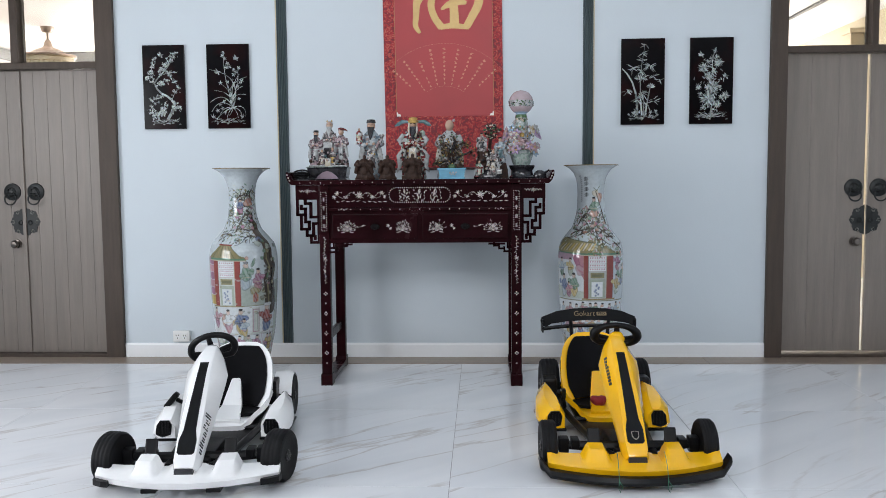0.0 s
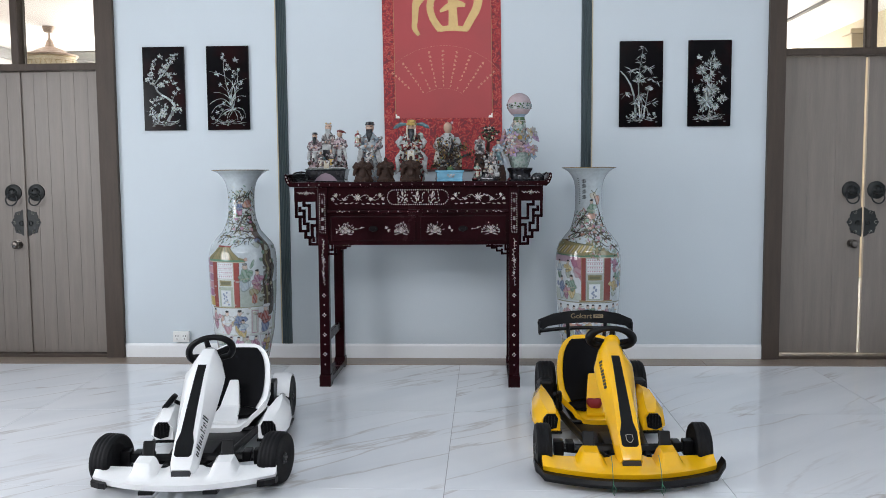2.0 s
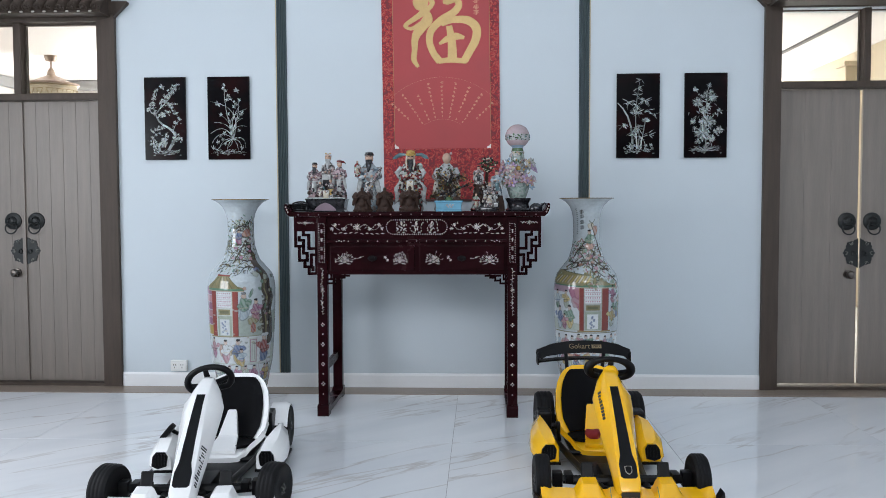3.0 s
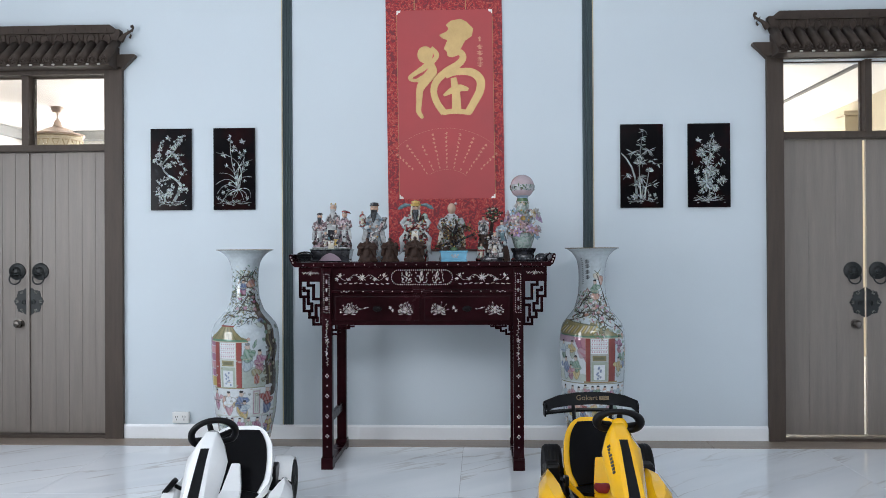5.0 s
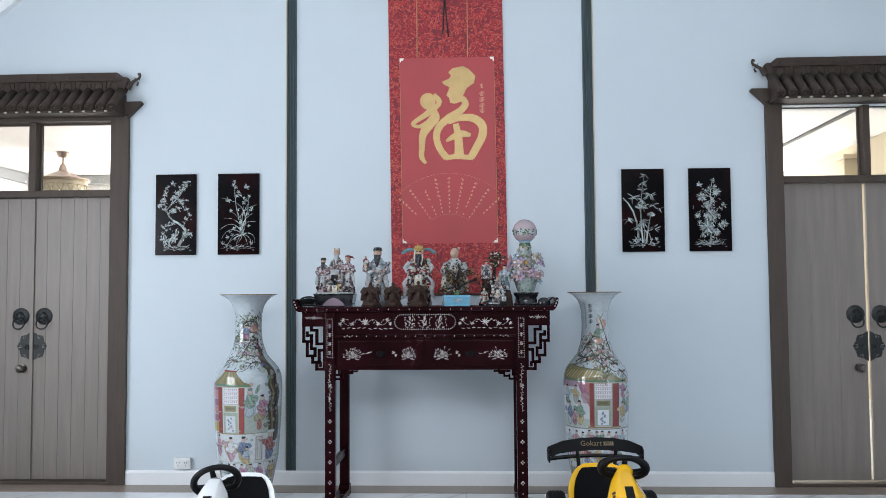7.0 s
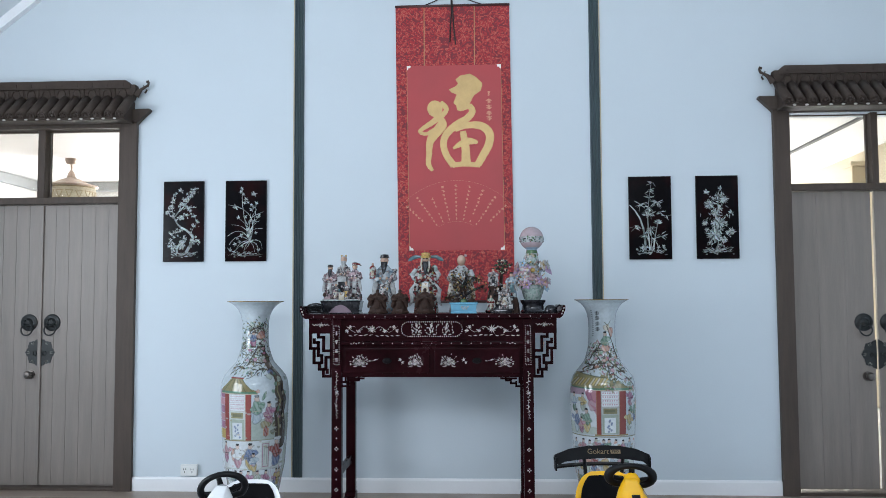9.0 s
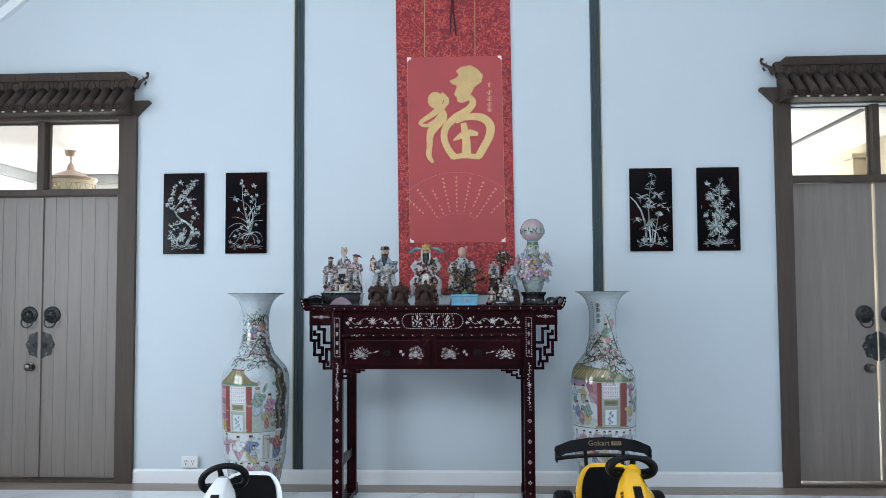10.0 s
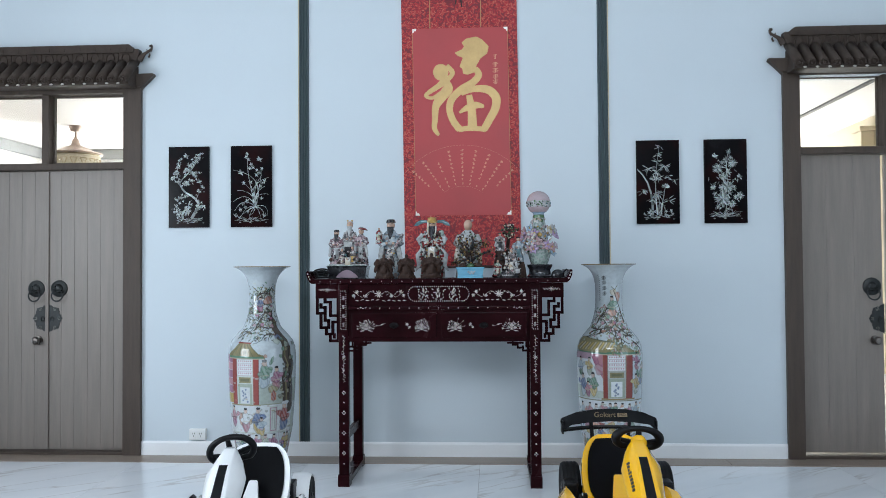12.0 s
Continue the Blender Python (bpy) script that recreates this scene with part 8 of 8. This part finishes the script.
for _ in range(560):
    e = r2.choice(ends)
    c = Vector((e[0] + r2.gauss(0, 0.017), e[1] + r2.gauss(0, 0.014), e[2] + r2.gauss(0, 0.014)))
    q = Matrix.Translation(c) @ Euler((r2.uniform(0, 3), r2.uniform(0, 3), r2.uniform(0, 3))).to_matrix().to_4x4()
    vs = [bm.verts.new(q @ Vector(v)) for v in ((0, 0, 0), (0.009, 0.005, 0.004), (0.018, 0, 0), (0.009, -0.005, -0.003))]
    f = bm.faces.new(vs)
    f.material_index = r2.choice((0, 3, 0, 3, 1, 3, 2)) if r2.random() < 0.7 else 3
tagged(part("leaves", bm, [mat("dry_leaf", (0.12, 0.065, 0.03), 0.6, vary=0.4, scale=60), CER["leaf"], CER["gold"], CER["brown"]], B), kind="stuff")
for k in range(3):
    bm = BM()
    lathe(bm, [(0.020, 0), (0.026, 0.008), (0.018, 0.022), (0.008, 0.028)], 10, (-0.05 + 0.05 * k, -0.025, 0), 0, folds(4, 0.15, k))
    part("moss_rock", bm, CER["brown"] if k != 1 else CER["leaf"], B)

# scholar group with a little tree
bm = BM()
lathe(bm, [(0.088, 0), (0.092, 0.012), (0.075, 0.035), (0.05, 0.06)], 20, (0.385, Y - 0.06, Z), CI["dark"], folds(5, 0.08, 0), 1.05, 0.6)
figure(bm, 0.335, Y - 0.06, Z + 0.17, 0.125, "robe_grey", "dark", "cap", None, True, 1.2)
lathe(bm, [(0.04, 0), (0.045, 0.08), (0.03, 0.15), (0.04, 0.172)], 12, (0.338, Y - 0.05, Z), CI["brown"], folds(4, 0.15, 2))
figure(bm, 0.405, Y - 0.09, Z + 0.02, 0.17, "robe_grey", "cream", "hood", None, True, 1.1)
figure(bm, 0.452, Y - 0.06, Z + 0.10, 0.17, "robe_blue", "teal", "cap", None, True, 1.0)
figure(bm, 0.320, Y - 0.10, Z + 0.01, 0.11, "robe_red", "cream", "", None, True, 1.1)
lathe(bm, [(0.045, 0), (0.04, 0.06), (0.035, 0.10)], 12, (0.455, Y - 0.05, Z), CI["dark"], folds(4, 0.15, 2))
tube(bm, [(0.39, Y - 0.02, Z + 0.05), (0.385, Y - 0.02, Z + 0.2), (0.40, Y - 0.02, Z + 0.31)], [0.016, 0.012, 0.008], 8, CI["brown"])
for c in ((0.395, 0.335), (0.375, 0.30), (0.425, 0.31), (0.40, 0.27)):
    speckle(bm, c[0], Y - 0.02, Z + c[1], 0.034, 0.024, 0.016, 34, 0.0065, ("leaf", "brown", "brown", "dark", "brown", "cream"), rng)
bx(bm, 0.425, 0.465, Y - 0.128, Y - 0.118, Z + 0.02, Z + 0.06, 0.003, CI["cream"])
bx(bm, 0.431, 0.459, Y - 0.1295, Y - 0.1275, Z + 0.027, Z + 0.053, 0.001, CI["gold"])
speckle(bm, 0.385, Y - 0.06, Z + 0.10, 0.085, 0.06, 0.09, 120, 0.008, ("dark", "brown", "robe_grey", "robe_white", "mauve", "robe_red", "dark", "cream"), rng)
statue("scholar_tableau", bm, "dark ceramic group of scholars under a little tree")

# flower basket on a black stand with a painted ball on top
st = thing("round_stand", Matrix.Translation((0.592, Y, Z)), "black turned wooden stand", "stand")
bm = BM()
lathe(bm, [(0.080, 0), (0.083, 0.008), (0.072, 0.018), (0.068, 0.05), (0.078, 0.066), (0.082, 0.072), (0.082, 0.083)], 32, sy=0.8)
part("stand_body", bm, CER["dark"], st, "", True)
bm = BM()
z0 = Z + 0.084
lathe(bm, [(0.050, 0), (0.056, 0.01), (0.068, 0.05), (0.078, 0.095), (0.074, 0.10)], 32, (0.590, Y, z0), CI["jade"], folds(16, 0.02, 0))
for cz, rx, n in ((z0 + 0.10, 0.088, 70), (z0 + 0.17, 0.080, 70), (z0 + 0.25, 0.062, 60)):
    lathe(bm, [(rx * 0.6, -0.05), (rx * 0.72, 0), (rx * 0.55, 0.05)], 16, (0.590, Y, cz), CI["jade"])
    speckle(bm, 0.590, Y, cz, rx, rx * 0.8, 0.045, n // 2, 0.009, ("pink", "cream", "robe_blue", "jade", "leaf", "robe_white", "gold", "mauve"), rng)
lathe(bm, [(0.034, 0.27), (0.040, 0.30), (0.034, 0.322), (0.030, 0.3148)], 20, (0.588, Y, z0), CI["jade"])
speckle(bm, 0.588, Y, z0 + 0.285, 0.042, 0.036, 0.018, 30, 0.009, ("cream", "robe_blue", "leaf", "robe_white"), rng)
for _ in range(64):
    a, q = rng.uniform(math.pi, 2 * math.pi), rng.uniform(0.07, 0.24)
    c = Vector((0.590 + (0.10 - 0.12 * abs(q - 0.13)) * math.cos(a), Y + 0.07 * math.sin(a), z0 + q))
    if rng.random() < 0.62:
        # an open lily with pointed petals
        key, sz, o = CI[rng.choice(("pink", "robe_white", "sky_glaze", "cream", "pink", "lilac"))], rng.uniform(0.026, 0.040), Vector((math.cos(a), math.sin(a), 0.35)).normalized()
        p1 = o.orthogonal().normalized()
        p2 = o.cross(p1)
        for v in range(5):
            dr = p1 * math.cos(v * 1.2566) + p2 * math.sin(v * 1.2566)
            tube(bm, [c, c + o * sz * 0.5 + dr * sz * 0.5, c + o * sz * 0.6 + dr * sz], [sz * 0.16, sz * 0.30, sz * 0.04], 6, key)
        ball(bm, c + o * sz * 0.5, sz * 0.16, 6, CI["gold"])
    tube(bm, [c, c + Vector((0.022 * math.cos(a), 0.02 * math.sin(a), rng.uniform(-0.004, 0.016)))], [0.005, 0.002], 5, CI[rng.choice(("leaf", "jade", "pink", "cream"))])
ball(bm, (0.590, Y - 0.06, z0 + 0.19), 0.016, 10, CI["gold"])
statue("flower_basket", bm, "porcelain basket heaped with pastel flowers", "ornament")
bm = BM()
lathe(bm, [(0.030, -0.083), (0.036, -0.074)] + [(0.077 * math.cos(radians(t)), 0.077 * math.sin(radians(t))) for t in range(-64, 90, 6)] + [(0.002, 0.077)], 40, (0.588, Y, 1.773), CI["blush"])
for f in bm.faces:
    c = f.calc_center_median().z - 1.773
    if -0.032 < c < 0.014:
        f.material_index = CI["robe_white"]
    elif c < -0.06:
        f.material_index = CI["sky_glaze"]
for k in range(70):
    a, b2 = rng.uniform(math.pi, 2 * math.pi), rng.uniform(-0.028, 0.010)
    q = math.sqrt(0.0775 ** 2 - b2 * b2)
    ball(bm, (0.588 + q * math.cos(a), Y + q * math.sin(a), 1.773 + b2), rng.uniform(0.002, 0.006), 6, CI[rng.choice(("teal", "dark", "brown", "leaf", "robe_red"))], (1, 0.5, 1))
ob = statue("painted_ball", bm, "pink porcelain ball with a painted white band", "ornament")

# coiled cable and small black things at the ends of the top
bm = BM()
for k in range(4):
    tube(bm, [(0.035 * math.cos(a * 0.314) * (1 + 0.12 * k), 0.045 * math.sin(a * 0.314), 0.008 + 0.012 * k + 0.02 * max(0, math.sin(a * 0.314))) for a in range(20)], 0.0055, 6, closed=True)
tube(bm, [(0.03, -0.02, 0.01), (0.06, -0.04, 0.008), (0.10, -0.045, 0.006)], 0.0055, 6)
c = part("coiled_cable", bm, M_BLACK, None, "", True)
c.location = (-0.815, -0.72, Z)
tagged(c, "coiled black power cable on the table end", "cable")
bm = BM()
lathe(bm, [(0.030, 0), (0.033, 0.006), (0.030, 0.03), (0.018, 0.045), (0.010, 0.05)], 16, sx=1.3)
tube(bm, [(0.03, 0, 0.03), (0.055, 0, 0.05), (0.075, -0.01, 0.036), (0.085, -0.01, 0.012)], 0.006, 6)
c = part("incense_holder", bm, CER["dark"], None, "", True)
c.location = (0.700, -0.70, Z)
tagged(c, "small black incense holder on the table end", "holder")
